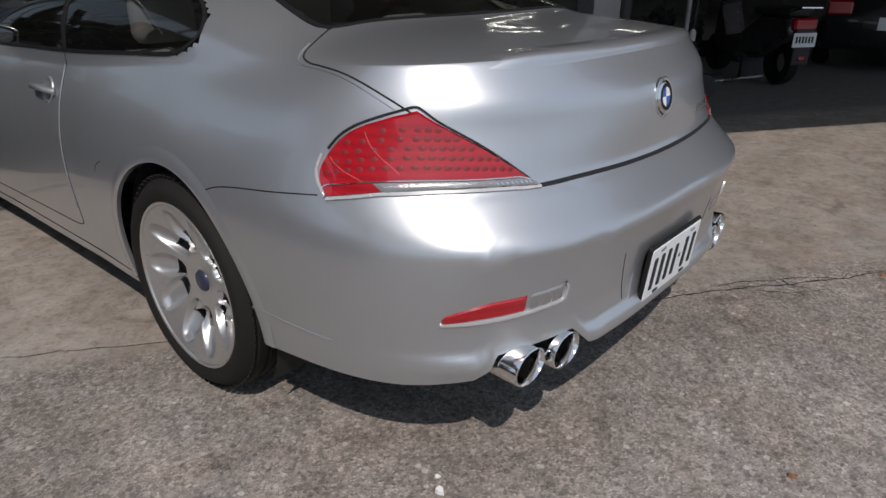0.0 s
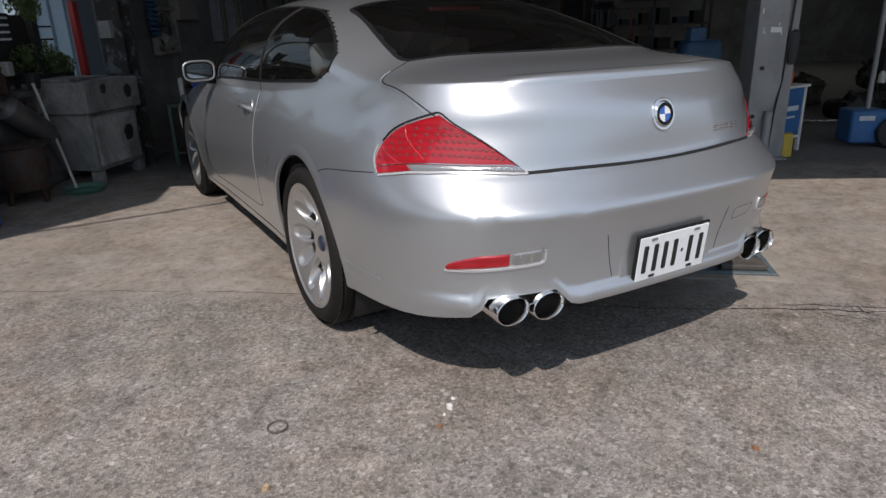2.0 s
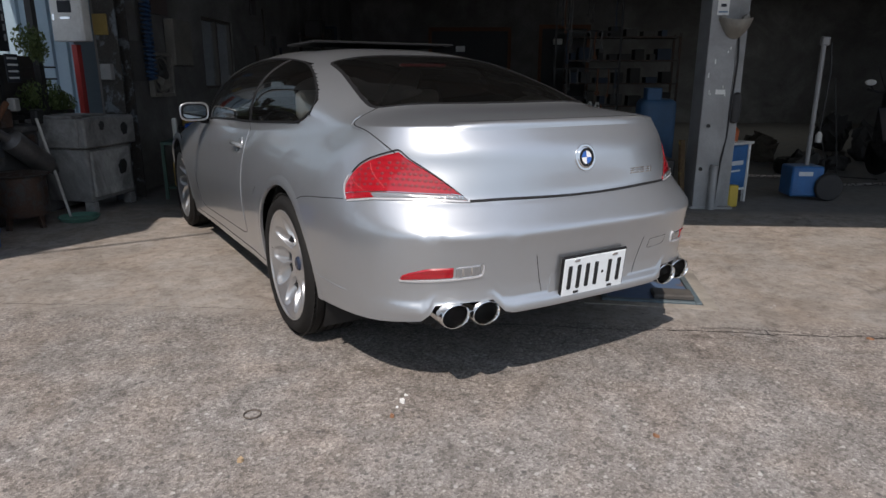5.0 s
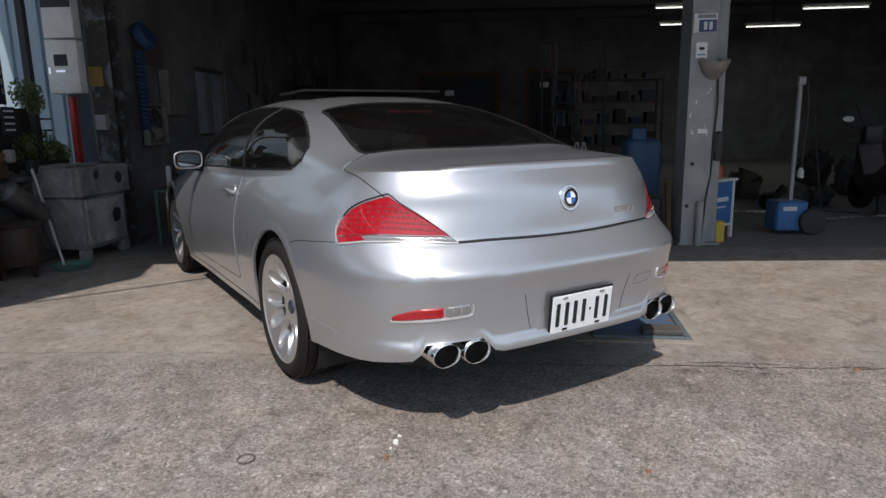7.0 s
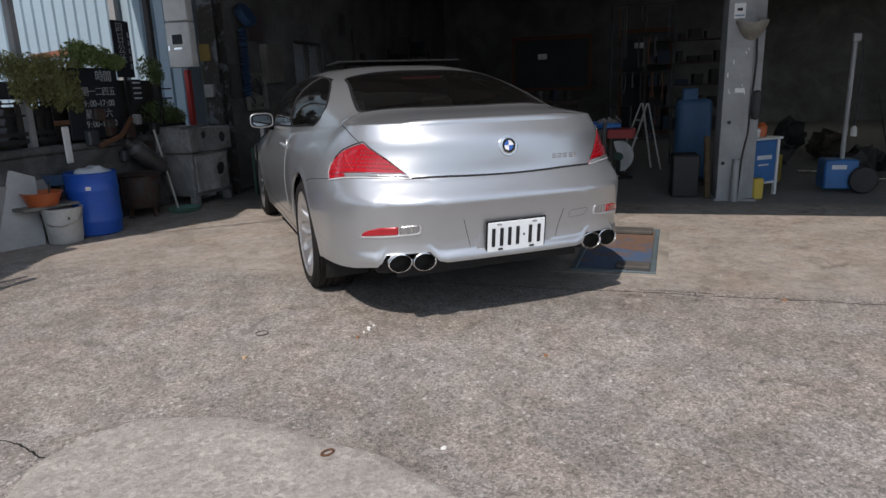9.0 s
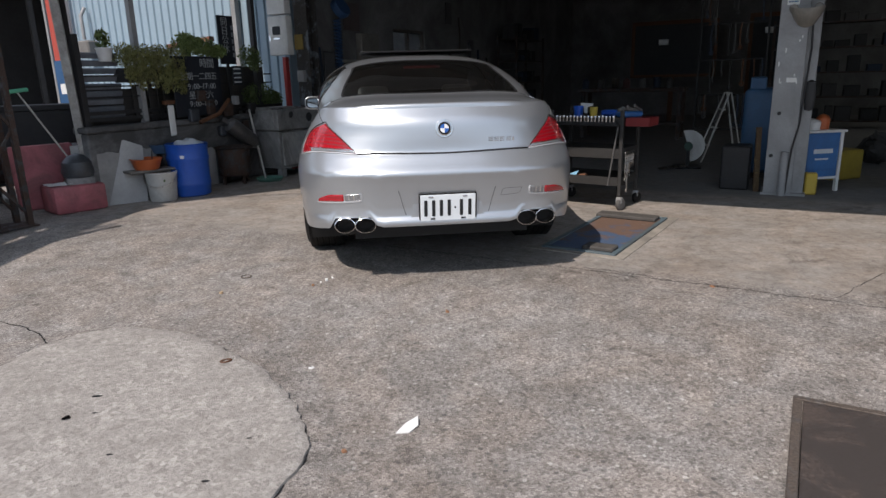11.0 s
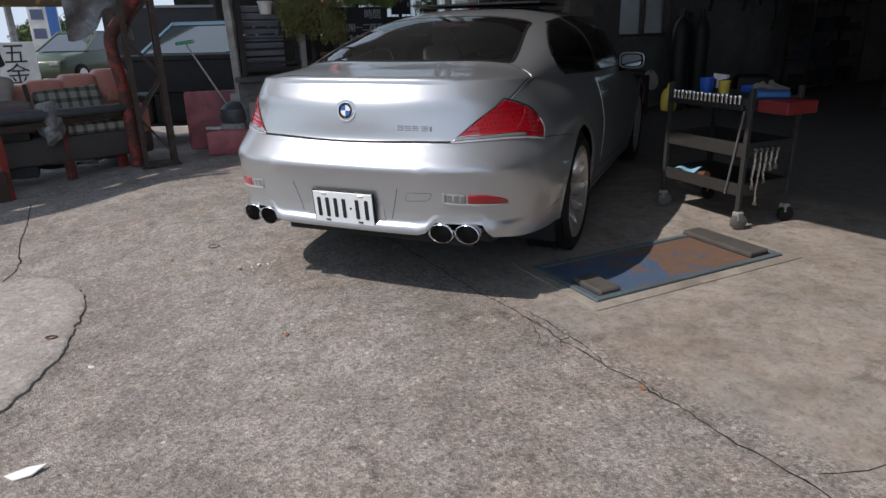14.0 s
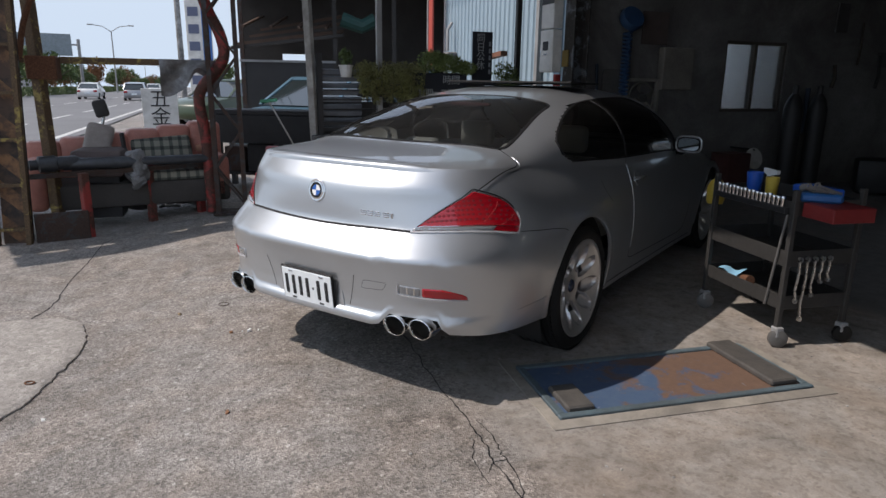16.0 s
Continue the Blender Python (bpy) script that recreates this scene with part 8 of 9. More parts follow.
    part("headrest", bm, worn("seat_dark", (0.05, 0.05, 0.05), None, 0.8), seat)
    part("headrest_post", bar((0.09, 0.15, 0.86), (0.115, 0.19, 0.97), 0.02, 0.02), WRENCH, seat)
    part("seat_frame", box(-0.08, 0.26, -0.22, 0.06, 0.0, 0.42, 0.01), BLACK_IRON, seat)
    solo("black_bracket", bar((-4.22, 1.52, 0.36), (-4.24, 1.50, 0.80), 0.06, 0.03, 0.005), BLACK_IRON, "black upright bracket beside the loose seat", "bracket")
    for x, yy, w, d in ((-4.5, 1.3, 0.5, 0.25), (-4.25, 1.9, 0.35, 0.2), (-4.15, 1.75, 0.2, 0.12)):
        bm = grid_bm([[Vector((w * i / 8, d * j / 5, 0.03 + 0.03 * noise.noise(Vector((i * 0.7, j * 0.9, x))))) for i in range(9)] for j in range(6)])
        solo("rag", bm, CLOTH, "pale crumpled rag lying on the ground", "rag", (x, yy, 0), 40, group="rags on the ground")
    # pink chair, broom, dark helmet
    ch = thing("pink_seat", "faded pink moulded plastic seat, dirty and broken", "seat", (-3.30, 2.70, 0), 42)
    part("seat", box(-0.04, 0.42, -0.10, 0.25, 0.0, 0.25, 0.03, 2), PINK, ch)
    bm = bmesh.new()
    add_box(bm, -0.22, 0.34, -0.03, 0.03, 0.0, 0.60, 0.03, 2, Matrix.Translation((0, 0.28, 0.02)) @ Matrix.Rotation(radians(-8), 4, 'X'))
    part("back", bm, PINK, ch)
    bm = grid_bm([[Vector((0.34 * i / 8 - 0.04, 0.22 * j / 5 - 0.03, 0.262 + 0.018 * noise.noise(Vector((i * 0.8, j * 0.9, 2.0))))) for i in range(9)] for j in range(6)])
    solo("white_cloth", bm, PAPER, "white crumpled cloth on the pink seat", "cloth", (-3.30, 2.70, 0), 42)
    br = thing("broom", "broom with a pale pole and green head", "broom")
    part("pole", tube([(-3.20, 2.92, 0.45), (-3.46, 2.70, 1.10)], 0.008, 8), PALE, br)
    part("head", bar((-3.54, 2.65, 1.10), (-3.39, 2.75, 1.12), 0.04, 0.035, 0.008), plain("broom_green", (0.10, 0.42, 0.26), 0.6), br, "green broom head")
    db = thing("yard_bench", "long dark steel bench loaded with black scrap", "bench", (-4.98, 3.04, 0), 27)
    part("top", box(0, 1.80, 0, 0.50, 0.90, 0.96, 0.01), BLACK_IRON, db)
    part("apron", box(0.02, 1.78, 0.0, 0.03, 0.56, 0.90, 0.006), BLACK_IRON, db)
    for x in (0.04, 0.86, 1.70):
        for yy in (0.04, 0.40):
            part("leg", box(x, x + 0.06, yy, yy + 0.06, -0.05, 0.90), BLACK_IRON, db)
    part("lower_shelf", box(0.05, 1.75, 0.05, 0.46, 0.16, 0.19), BLACK_IRON, db)
    m = pose(-4.98, 3.04, 0, 0, 0, 27)
    for k, (x, w, h) in enumerate(((0.12, 0.26, 0.32), (0.42, 0.36, 0.36), (0.84, 0.30, 0.27), (1.18, 0.22, 0.37), (1.45, 0.24, 0.30))):
        solo("scrap_box", box(0, w, 0, 0.28, 0, h, 0.015), (DARK_STEEL, BLACK_IRON)[k % 2], "dark greasy box on the bench's shelf", "box", tuple(m @ Vector((x, 0.08, 0.19))), 27, "boxes under the yard bench")
    hl = lathe([(0.0, 0.17), (0.07, 0.15), (0.13, 0.09), (0.145, 0.0), (0.13, -0.05), (0.0, -0.05)], 24)
    solo("plant_pot", hl, OILY_STEEL, "dark upturned pot beside the pink seat", "pot", (-3.16, 2.93, 0.36))
    solo("cement_block", box(-0.12, 0.12, -0.12, 0.12, 0, 0.31, 0.01), CEMENT, "rough cement block under the dark pot", "block", (-3.16, 2.93, 0), 30)
    solo("white_flower_pot", lathe([(0.0, 0.0), (0.055, 0.0), (0.07, 0.11), (0.078, 0.112), (0.078, 0.125), (0.068, 0.125), (0.0, 0.11)], 22), WHITE_PAINT, "white flower pot hung on the fence", "flower pot", tuple(at_shop(-0.22, -2.42, 1.36)))
    leaves("pot_plant", "small sparse plant in the white pot", "plant", [(-0.22, -2.42, 1.56, 0.05, 0.06, 0.08)], LEAF, 120, 0.03)


def smooth_line(pts, steps):
    pts = [Vector(p) for p in pts]
    n, out = len(pts), []
    for k in range(n - 1):
        p0, p1, p2, p3 = (pts[min(max(k + d, 0), n - 1)] for d in (-1, 0, 1, 2))
        for t in range(steps):
            t /= steps
            out.append(0.5 * (2 * p1 + (p2 - p0) * t + (2 * p0 - 5 * p1 + 4 * p2 - p3) * t * t + (3 * p1 - p0 - 3 * p2 + p3) * t ** 3))
    return out + [pts[-1]]


trusses()

# ---- beyond the yard: neighbour's building, parked cars, the road ----
ASPHALT = worn("asphalt", (0.17, 0.17, 0.175), (0.12, 0.12, 0.125), 0.9, 0.0, 0.4, 30.0, 0.6, 0.3, dirtiness=0.2, dirt=(0.10, 0.10, 0.10))
LINE_WHITE = worn("road_paint", (0.62, 0.62, 0.60), (0.40, 0.40, 0.39), 0.8, 0.0, 3.0, 30.0, 0.6, 0.1, dirtiness=0.3)
BLUE_SHEET = worn("pale_blue_sheet", (0.31, 0.41, 0.48), (0.26, 0.35, 0.42), 0.5, 0.1, 0.8, 20.0, 0.5, 0.04, dirtiness=0.15, dirt=(0.2, 0.22, 0.25))
SHED_DARK = worn("shed_brown", (0.05, 0.045, 0.042), None, 0.85, 0.0, 2.0, 20.0, 0.7, 0.2)
BROWN_TIMBER = worn("brown_timber", (0.11, 0.065, 0.045), None, 0.85, 0.0, 3.0, 30.0, 0.7, 0.2)
GREEN_AWNING = worn("green_awning", (0.01, 0.06, 0.05), None, 0.7)
SHUTTER = worn("dark_shutter", (0.030, 0.030, 0.032), None, 0.7, 0.0, 2.0, 30.0)
ALONG, ACROSS = Vector((-0.813, 0.583, 0)), Vector((0.583, 0.813, 0))
AUTUMN = worn("reddish_leaf", (0.20, 0.075, 0.03), (0.10, 0.07, 0.025), 0.7, 0.0, 0.6, 20.0, 0.8, 0.0, dirtiness=0.0)


def roadside(s, w, z=0.0):
    """A place s metres along the road and w across it (the road lies at negative w)."""
    p = ALONG * s + ACROSS * w
    return Vector((p.x, p.y, plan_z(p.x, p.y) + z))


def strip(name, s0, s1, w0, w1, z, mt, label, cat, n=40, kind="structure", group=""):
    ss = [s0 + (s1 - s0) * k / n for k in range(n + 1)]
    ws = [w0 + (w1 - w0) * k / 6 for k in range(7)] if abs(w1 - w0) > 3 else [w0, w1]
    return solo(name, grid_bm([[roadside(s, w, z) for w in ws] for s in ss]), mt, label, cat, kind=kind, group=group)


strip("road", -120, 380, -21.0, -3.55, 0.034, ASPHALT, "wide grey asphalt road beside the yard", "road", 250)
strip("road_line", -120, 380, -4.0, -3.83, 0.040, LINE_WHITE, "solid white edge line of the road", "road line", 250)
for k in range(60):
    strip("lane_line", -60 + 7 * k, -56 + 7 * k, -6.02, -5.88, 0.040, LINE_WHITE, "white lane line on the asphalt", "road line", 3, group="lane lines")
    strip("lane_line", -60 + 7 * k, -56 + 7 * k, -9.4, -9.26, 0.040, LINE_WHITE, "white lane line on the asphalt", "road line", 3, group="lane lines")


def plain_car(name, label, at, rz, paint, kind=0):
    """A parked or passing car, with body, cabin glass, wheels and lamps."""
    c = thing(name, label, "car", at, rz)
    L, W = 4.3, 1.70
    low = [(-2.12, 0.32), (-2.15, 0.55), (-2.08, 0.88), (-1.30, 0.97), (0.75, 0.93), (1.75, 0.84), (2.10, 0.70), (2.15, 0.40), (2.05, 0.25), (-2.0, 0.25)]
    top = [(-1.62, 0.93), (-0.95, 1.38), (0.15, 1.42), (1.05, 0.93)] if kind == 0 else [(-2.0, 0.93), (-1.75, 1.40), (0.1, 1.45), (1.0, 0.93)]
    bm = bmesh.new()
    add_prism(bm, low, W, None, 0.05)
    for v in bm.verts:
        v.co.y -= W / 2
        v.co.y *= 1 - 0.10 * (abs(v.co.x) / 2.15) ** 4 - 0.06 * max(v.co.z - 0.7, 0) / 0.3
    bmesh.ops.transform(bm, matrix=Matrix.Rotation(radians(90), 4, 'Z'), verts=bm.verts)
    part("body", bm, paint, c, sharp=50)

    def slab(pts, y0, y1, inset, mt, nm):
        b = bmesh.new()
        add_prism(b, pts, y1 - y0, Matrix.Translation((0, y0, 0)))
        for v in b.verts:
            v.co.y *= 1 - inset * max(v.co.z - 0.9, 0) / 0.5
        bmesh.ops.transform(b, matrix=Matrix.Rotation(radians(90), 4, 'Z'), verts=b.verts)
        return part(nm, b, mt, c, sharp=30)
    DARK_GLASS = bpy.data.materials.get("car_pane") or plain("car_pane", (0.02, 0.028, 0.03), 0.06, 0.0, 1.0, bump=0)
    slab(top, -W / 2 + 0.06, W / 2 - 0.06, 0.22, DARK_GLASS, "cabin_glass")
    roof = top[1:3]
    slab([(roof[0][0] - 0.08, roof[0][1] - 0.03), (roof[0][0] + 0.05, roof[0][1] + 0.02), (roof[1][0] - 0.02, roof[1][1] + 0.02), (roof[1][0] + 0.10, roof[1][1] - 0.04)], -W / 2 + 0.055, W / 2 - 0.055, 0.21, paint, "roof")
    for e in (-1, 1):
        for k, (p, q) in enumerate(((top[0], top[1]), (top[2], top[3]), ((-0.32, 0.93), (-0.34, 1.40)))):
            a, b = Vector((p[0], e * (W / 2 - 0.062), p[1])), Vector((q[0], e * (W / 2 - 0.062) * (0.80 if q[1] > 1.2 else 1), q[1]))
            if a.z > b.z:
                a.y, b.y = a.y * 0.80, e * (W / 2 - 0.062)
            bm = bar(a, b, 0.07, 0.035)
            bmesh.ops.transform(bm, matrix=Matrix.Rotation(radians(90), 4, 'Z'), verts=bm.verts)
            part("pillar", bm, paint, c)
        for y in (-1.32, 1.32):
            m = Matrix.Translation((e * (W / 2 - 0.10), y, 0.30)) @ Matrix.Rotation(radians(90), 4, 'Y')
            w = part("wheel", lathe([(0.0, -0.09), (0.26, -0.095), (0.30, -0.06), (0.30, 0.06), (0.26, 0.095), (0.0, 0.09)], 24, m), RUBBER, c)
            part("rim", lathe([(0.0, -0.10), (0.17, -0.10), (0.19, 0.0), (0.17, 0.10), (0.0, 0.10)], 20, m), ALLOY, w)
        part("tail_light", box(e * 0.62 - 0.13, e * 0.62 + 0.13, -2.17, -2.08, 0.66, 0.82, 0.02), RED_LENS, c)
        part("head_light", box(e * 0.60 - 0.15, e * 0.60 + 0.15, 2.02, 2.15, 0.58, 0.70, 0.02), CLEAR_LENS, c)
    part("plate", box(-0.2, 0.2, -2.18, -2.14, 0.50, 0.64), WHITE_PLATE, c)
    return c


CAR_BLUE = worn("blue_car_paint", (0.06, 0.13, 0.18), None, 0.5, 0.2, 2.0, 30.0, 0.2, 0.0, 0.3, dirtiness=0.1)
CAR_SILVER = worn("grey_car_paint", (0.32, 0.33, 0.35), None, 0.3, 0.5, 2.0, 30.0, 0.2, 0.0, 0.8, dirtiness=0.1)
CAR_WHITE = worn("white_car_paint", (0.70, 0.70, 0.70), None, 0.3, 0.0, 2.0, 30.0, 0.2, 0.0, 0.8, dirtiness=0.05)
CAR_GREEN = worn("green_jeep_paint", (0.035, 0.06, 0.025), None, 0.4, 0.0, 2.0, 30.0, 0.3, 0.0, 0.5, dirtiness=0.2)


def neighbours():
    p = Vector((-7.3, 7.35, 0))
    plain_car("parked_car", "blue saloon car parked behind the low wall", (p.x, p.y, plan_z(p.x, p.y)), 195, CAR_BLUE)
    plain_car("jeep", "small green off-road car with a dark hood", (-16.5, 12.0, plan_z(-16.5, 12.0)), 195, CAR_GREEN, 1)
    q = roadside(62, -10.3)
    plain_car("passing_car", "white saloon car on the far lane", tuple(q), 54, CAR_WHITE)
    q = roadside(57, -6.2)
    dark = worn("black_car_paint", (0.02, 0.02, 0.022), None, 0.3, 0.2, 2.0, 30.0, 0.2, 0.0, 0.8, dirtiness=0.1)
    plain_car("parked_car", "black car parked inside the dark workshop", (9.86, 1.03, 0), -80, dark, 1)
    plain_car("passing_van", "dark grey van on the road", tuple(q), 54, CAR_SILVER, 1)
    q = roadside(88, -7.2)
    plain_car("passing_car", "white car further down the road", tuple(q), 54, CAR_WHITE)
    # blue ribbed building
    bm = bmesh.new()
    prof = []
    n = 29
    for k in range(n):
        a = -4.9 + 4.47 * k / n
        w = 4.47 / n
        prof += [(a, 0.50), (a + w * 0.62, 0.50), (a + w * 0.72, 0.525), (a + w * 0.90, 0.525)]
    prof.append((-0.43, 0.50))
    rows = [[at_shop(a, b, z) for a, b in prof] for z in (0.0, 2.0, 4.0, 7.0)]
    bm = grid_bm(rows)
    for f in list(bm.faces):
        pass
    bld = thing("blue_building", "pale blue ribbed sheet-metal building next door", "building")
    part("front_wall", bm, BLUE_SHEET, bld, sharp=10)
    part("core", in_shop(box(-4.9, -0.43, 0.53, 1.3, 0.0, 7.0)), BLUE_SHEET, bld)
    part("corner_trim", in_shop(box(-4.95, -4.89, 0.47, 0.56, 0.0, 7.0)), WHITE_PAINT, bld)
    part("downpipe", in_shop(box(-1.30, -1.22, 0.40, 0.48, 0.0, 7.0)), GREY_STEEL, bld)
    vt = thing("wall_vent", "grey vent pipe over a small box on the blue wall", "vent")
    part("vent_box", in_shop(box(-4.56, -4.30, 0.30, 0.49, 1.62, 1.84, 0.02)), worn("dull_vent", (0.20, 0.19, 0.18), None, 0.7), vt)
    part("vent_pipe", tube([at_shop(-4.45, 0.36, 1.86), at_shop(-4.45, 0.36, 2.22), at_shop(-4.45, 0.44, 2.34)], 0.028, 12), GREY_STEEL, vt, "grey bent pipe")
    # red and blue hanging banner at its corner
    s = thing("corner_banner", "tall red board above a blue board", "sign", at_shop(-4.98, 0.22), TURNED)
    part("red_board", box(-0.10, 0.10, 0, 0.03, 1.55, 3.4), plain("banner_red", (0.42, 0.07, 0.05), 0.6), s)
    part("blue_board", box(-0.14, 0.16, 0, 0.03, 0.55, 1.55), plain("banner_blue", (0.03, 0.09, 0.20), 0.6), s)
    part("white_patch", box(-0.06, 0.10, -0.004, 0.0, 1.02, 1.18), PAPER, s)
    part("pole", box(-0.20, -0.15, 0.0, 0.05, 0.0, 3.4), GREY_STEEL, s)
    # dark open shed across the side yard, under a low timber roof
    q = Vector((-10.35, 7.75, 0))
    g0 = plan_z(-9, 9)
    sh = thing("open_shed", "dark open shed with a panel front and roof timbers", "shed", (q.x, q.y, g0), 45)
    h = 1.70 - g0
    part("front_panel", box(0.0, 2.05, 0.0, 0.06, 0.0, h), SHUTTER, sh, "dark grey panel front")
    part("top_rail", box(-0.02, 2.1, -0.03, 0.09, h, h + 0.05), GREY_STEEL, sh, "pale top rail")
    for x0, x1, z0, z1 in ((-0.3, 0.75, 0, 6), (0.75, 1.35, 0, h + 0.05), (0.75, 1.35, h + 0.28, 6), (1.35, 6.2, 0, 6)):
        part("back_wall", box(x0, x1, 2.6, 2.7, z0, z1), SHED_DARK, sh)
    part("side_wall", box(6.1, 6.2, 0.3, 2.6, 0, 6), SHED_DARK, sh)
    for x in (0.0, 2.05, 3.4, 4.7):
        part("shed_post", box(x, x + 0.09, -0.02, 0.07, 0.0, 4.0 - g0), SHED_DARK if x else DARK_STEEL, sh)
    for k in range(7):
        part("rafter", bar((-0.2 + 0.1 * k, 0.1 + 0.35 * k, h + 0.30 + 0.10 * k), (2.3, 0.0 + 0.35 * k, h + 0.62 + 0.11 * k), 0.09, 0.07), BROWN_TIMBER if k % 2 else SHED_DARK, sh)
    for k in range(4):
        part("roof_batten", bar((0.1 + 0.6 * k, -0.1, h + 0.75), (0.3 + 0.6 * k, 2.6, h + 1.2), 0.06, 0.05), BROWN_TIMBER, sh)
    part("roof", box(-0.4, 6.3, -0.5, 2.8, 3.6 - g0, 3.66 - g0), ROOF_SHEET, sh)
    part("rolled_awning", tube([(2.25, -0.15, h + 0.95), (2.7, -0.15, h + 0.80), (3.0, -0.15, h + 0.95)], 0.16, 10), GREEN_AWNING, sh, "rolled green awning cloth")
    solo("wooden_planks", in_shop(bar((-1.9, -0.2, 1.62), (-1.2, -0.1, 1.70), 0.10, 0.06)), rusty("plank_red", (0.22, 0.09, 0.05), cover=0.3), "reddish plank lying across the fence top", "plank")
    # white board with two characters by the road
    q = Vector((-11.28, 6.28, 0))
    q.z = plan_z(q.x, q.y)
    SIGN_TOP = 1.10 - q.z
    w = thing("roadside_sign", "white roadside board with black painted characters", "sign", tuple(q), 58)
    part("board", box(-0.36, 0.36, 0, 0.03, SIGN_TOP - 0.95, SIGN_TOP, 0.005), WHITE_PAINT, w)
    for k, ch in enumerate("五金"):
        bm = text_bm(ch, 0.42, 0.004)
        bmesh.ops.transform(bm, matrix=Matrix.Translation((0.0, -0.004, SIGN_TOP - 0.24 - 0.38 * k)), verts=bm.verts)
        part("character", bm, INK, w, smooth=False)
    for x in (-0.33, 0.30):
        part("leg", box(x, x + 0.03, 0.03, 0.06, 0.0, SIGN_TOP), DARK_STEEL, w)
    # utility pole, tall banner, wires
    q = Vector((-33.5, 21.6, 0))
    q.z = plan_z(q.x, q.y)
    pole = thing("utility_pole", "tall weathered concrete utility pole", "pole", tuple(q))
    part("shaft", tube([(0, 0, 0), (0, 0, 11)], 0.17, 14, True, [0.19, 0.13]), CEMENT, pole)
    part("cross_arm", box(-1.1, 1.1, -0.06, 0.06, 9.4, 9.55), DARK_STEEL, pole)
    for k in range(4):
        a = q + Vector((-0.9 + 0.6 * k, 0, 9.5))
        b = roadside(150, -1.0, 9.0)
        c2 = roadside(-60, 2.0, 9.0)
        solo("wire", tube([a, a.lerp(b, 0.5) - Vector((0, 0, 0.8)), b], 0.012, 5), BLACK_IRON, "thin dark overhead wire", "wire", group="overhead wires")
        solo("wire", tube([a, a.lerp(c2, 0.5) - Vector((0, 0, 0.8)), c2], 0.012, 5), BLACK_IRON, "thin dark overhead wire", "wire", group="overhead wires")
    q = Vector((-19.6, 13.2, 0))
    q.z = plan_z(q.x, q.y)
    b = thing("tall_banner", "tall white and blue advertising panel", "sign", tuple(q), 40)
    part("panel", box(-0.45, 0.45, 0, 0.10, 0.9, 7.0, 0.02), WHITE_PAINT, b)
    part("blue_edge", box(0.12, 0.44, -0.006, 0.0, 1.0, 6.9), plain("panel_blue", (0.04, 0.14, 0.40), 0.5), b)
    for k in range(9):
        part("text_bar", box(-0.36, 0.02, -0.006, 0.0, 1.3 + 0.6 * k, 1.62 + 0.6 * k), plain("bar_dark", (0.10, 0.12, 0.20), 0.6) if k == 0 else bpy.data.materials["bar_dark"], b)
    part("stand", box(-0.2, 0.2, 0.02, 0.08, 0.0, 0.9), GREY_STEEL, b)
    # street lamps
    for x, y in ((-103.5, 55.9), (-251, 149), (-312, 196)):
        q = Vector((x, y, plan_z(x, y)))
        l = thing("street_lamp", "grey double-armed street lamp on the median", "street lamp", tuple(q), 54, group="street lamps")
        part("mast", tube([(0, 0, 0), (0, 0, 9.5)], 0.12, 10, True, [0.14, 0.08]), GREY_STEEL, l)
        for e in (-1, 1):
            part("arm", tube([(0, 0, 9.4), (e * 1.2, 0, 10.2), (e * 2.6, 0, 10.4)], 0.06, 8), GREY_STEEL, l)
            part("lamp_head", box(e * 2.9 - 0.45, e * 2.9 + 0.45, -0.15, 0.15, 10.32, 10.5, 0.05), GREY_STEEL, l)
    q = Vector((-89.1, 38.5, plan_z(-89, 38)))
    g = thing("road_gantry", "grey road sign boards on a steel mast", "road sign", tuple(q), 66)
    part("mast", tube([(4.4, 0, 0), (4.4, 0, 6.0 - q.z)], 0.2, 12), GREY_STEEL, g)
    for x in (-1.85, 1.85):
        part("sign_board", box(x - 1.75, x + 1.75, -0.1, 0.0, 3.9 - q.z, 6.6 - q.z, 0.03), worn("sign_back_grey", (0.28, 0.33, 0.36), None, 0.6), g)
    part("arm", box(-3.4, 4.5, 0.0, 0.2, 5.2 - q.z, 5.4 - q.z), GREY_STEEL, g)
    # far tower blocks and houses
    for s, w, ww, h, t in ((340, -78, 12, 15, 0.40),):
        q = roadside(s, w)
        h2 = thing("tower_block", "pale hazy tower block in the distance", "building", tuple(q), 50, group="far tower blocks")
        part("wall", box(-ww / 2, ww / 2, -8, 8, -2, h), worn("far_wall", (t, t, t * 1.02), None, 0.9, 0.0, 0.1, 2.0, 0.2, 0.0), h2)
        for i in range(5):
            for j in range(7):
                part("window", box(-ww / 2 + ww * (i + 0.2) / 5, -ww / 2 + ww * (i + 0.7) / 5, -8.06, -8.0, h * (j + 0.3) / 7.5, h * (j + 0.75) / 7.5), SHUTTER, h2)
    bm = bmesh.new()
    q = roadside(55, -27)
    hs = thing("roadside_house", "low dark house across the road", "house", tuple(q), 54)
    part("wall", box(-9, 9, -4, 4, -1, 3.4), worn("house_dark", (0.12, 0.115, 0.11), None, 0.9), hs)
    part("roof", prism([(-9.6, 3.4), (9.6, 3.4), (8.6, 5.0), (-8.6, 5.0)], 9.0, Matrix.Translation((0, -4.5, 0))), ROOF_SHEET, hs)
    for k in range(4):
        part("window", box(-7 + 4 * k, -5 + 4 * k, -4.05, -4.0, 1.0, 2.4), SHUTTER, hs)


neighbours()


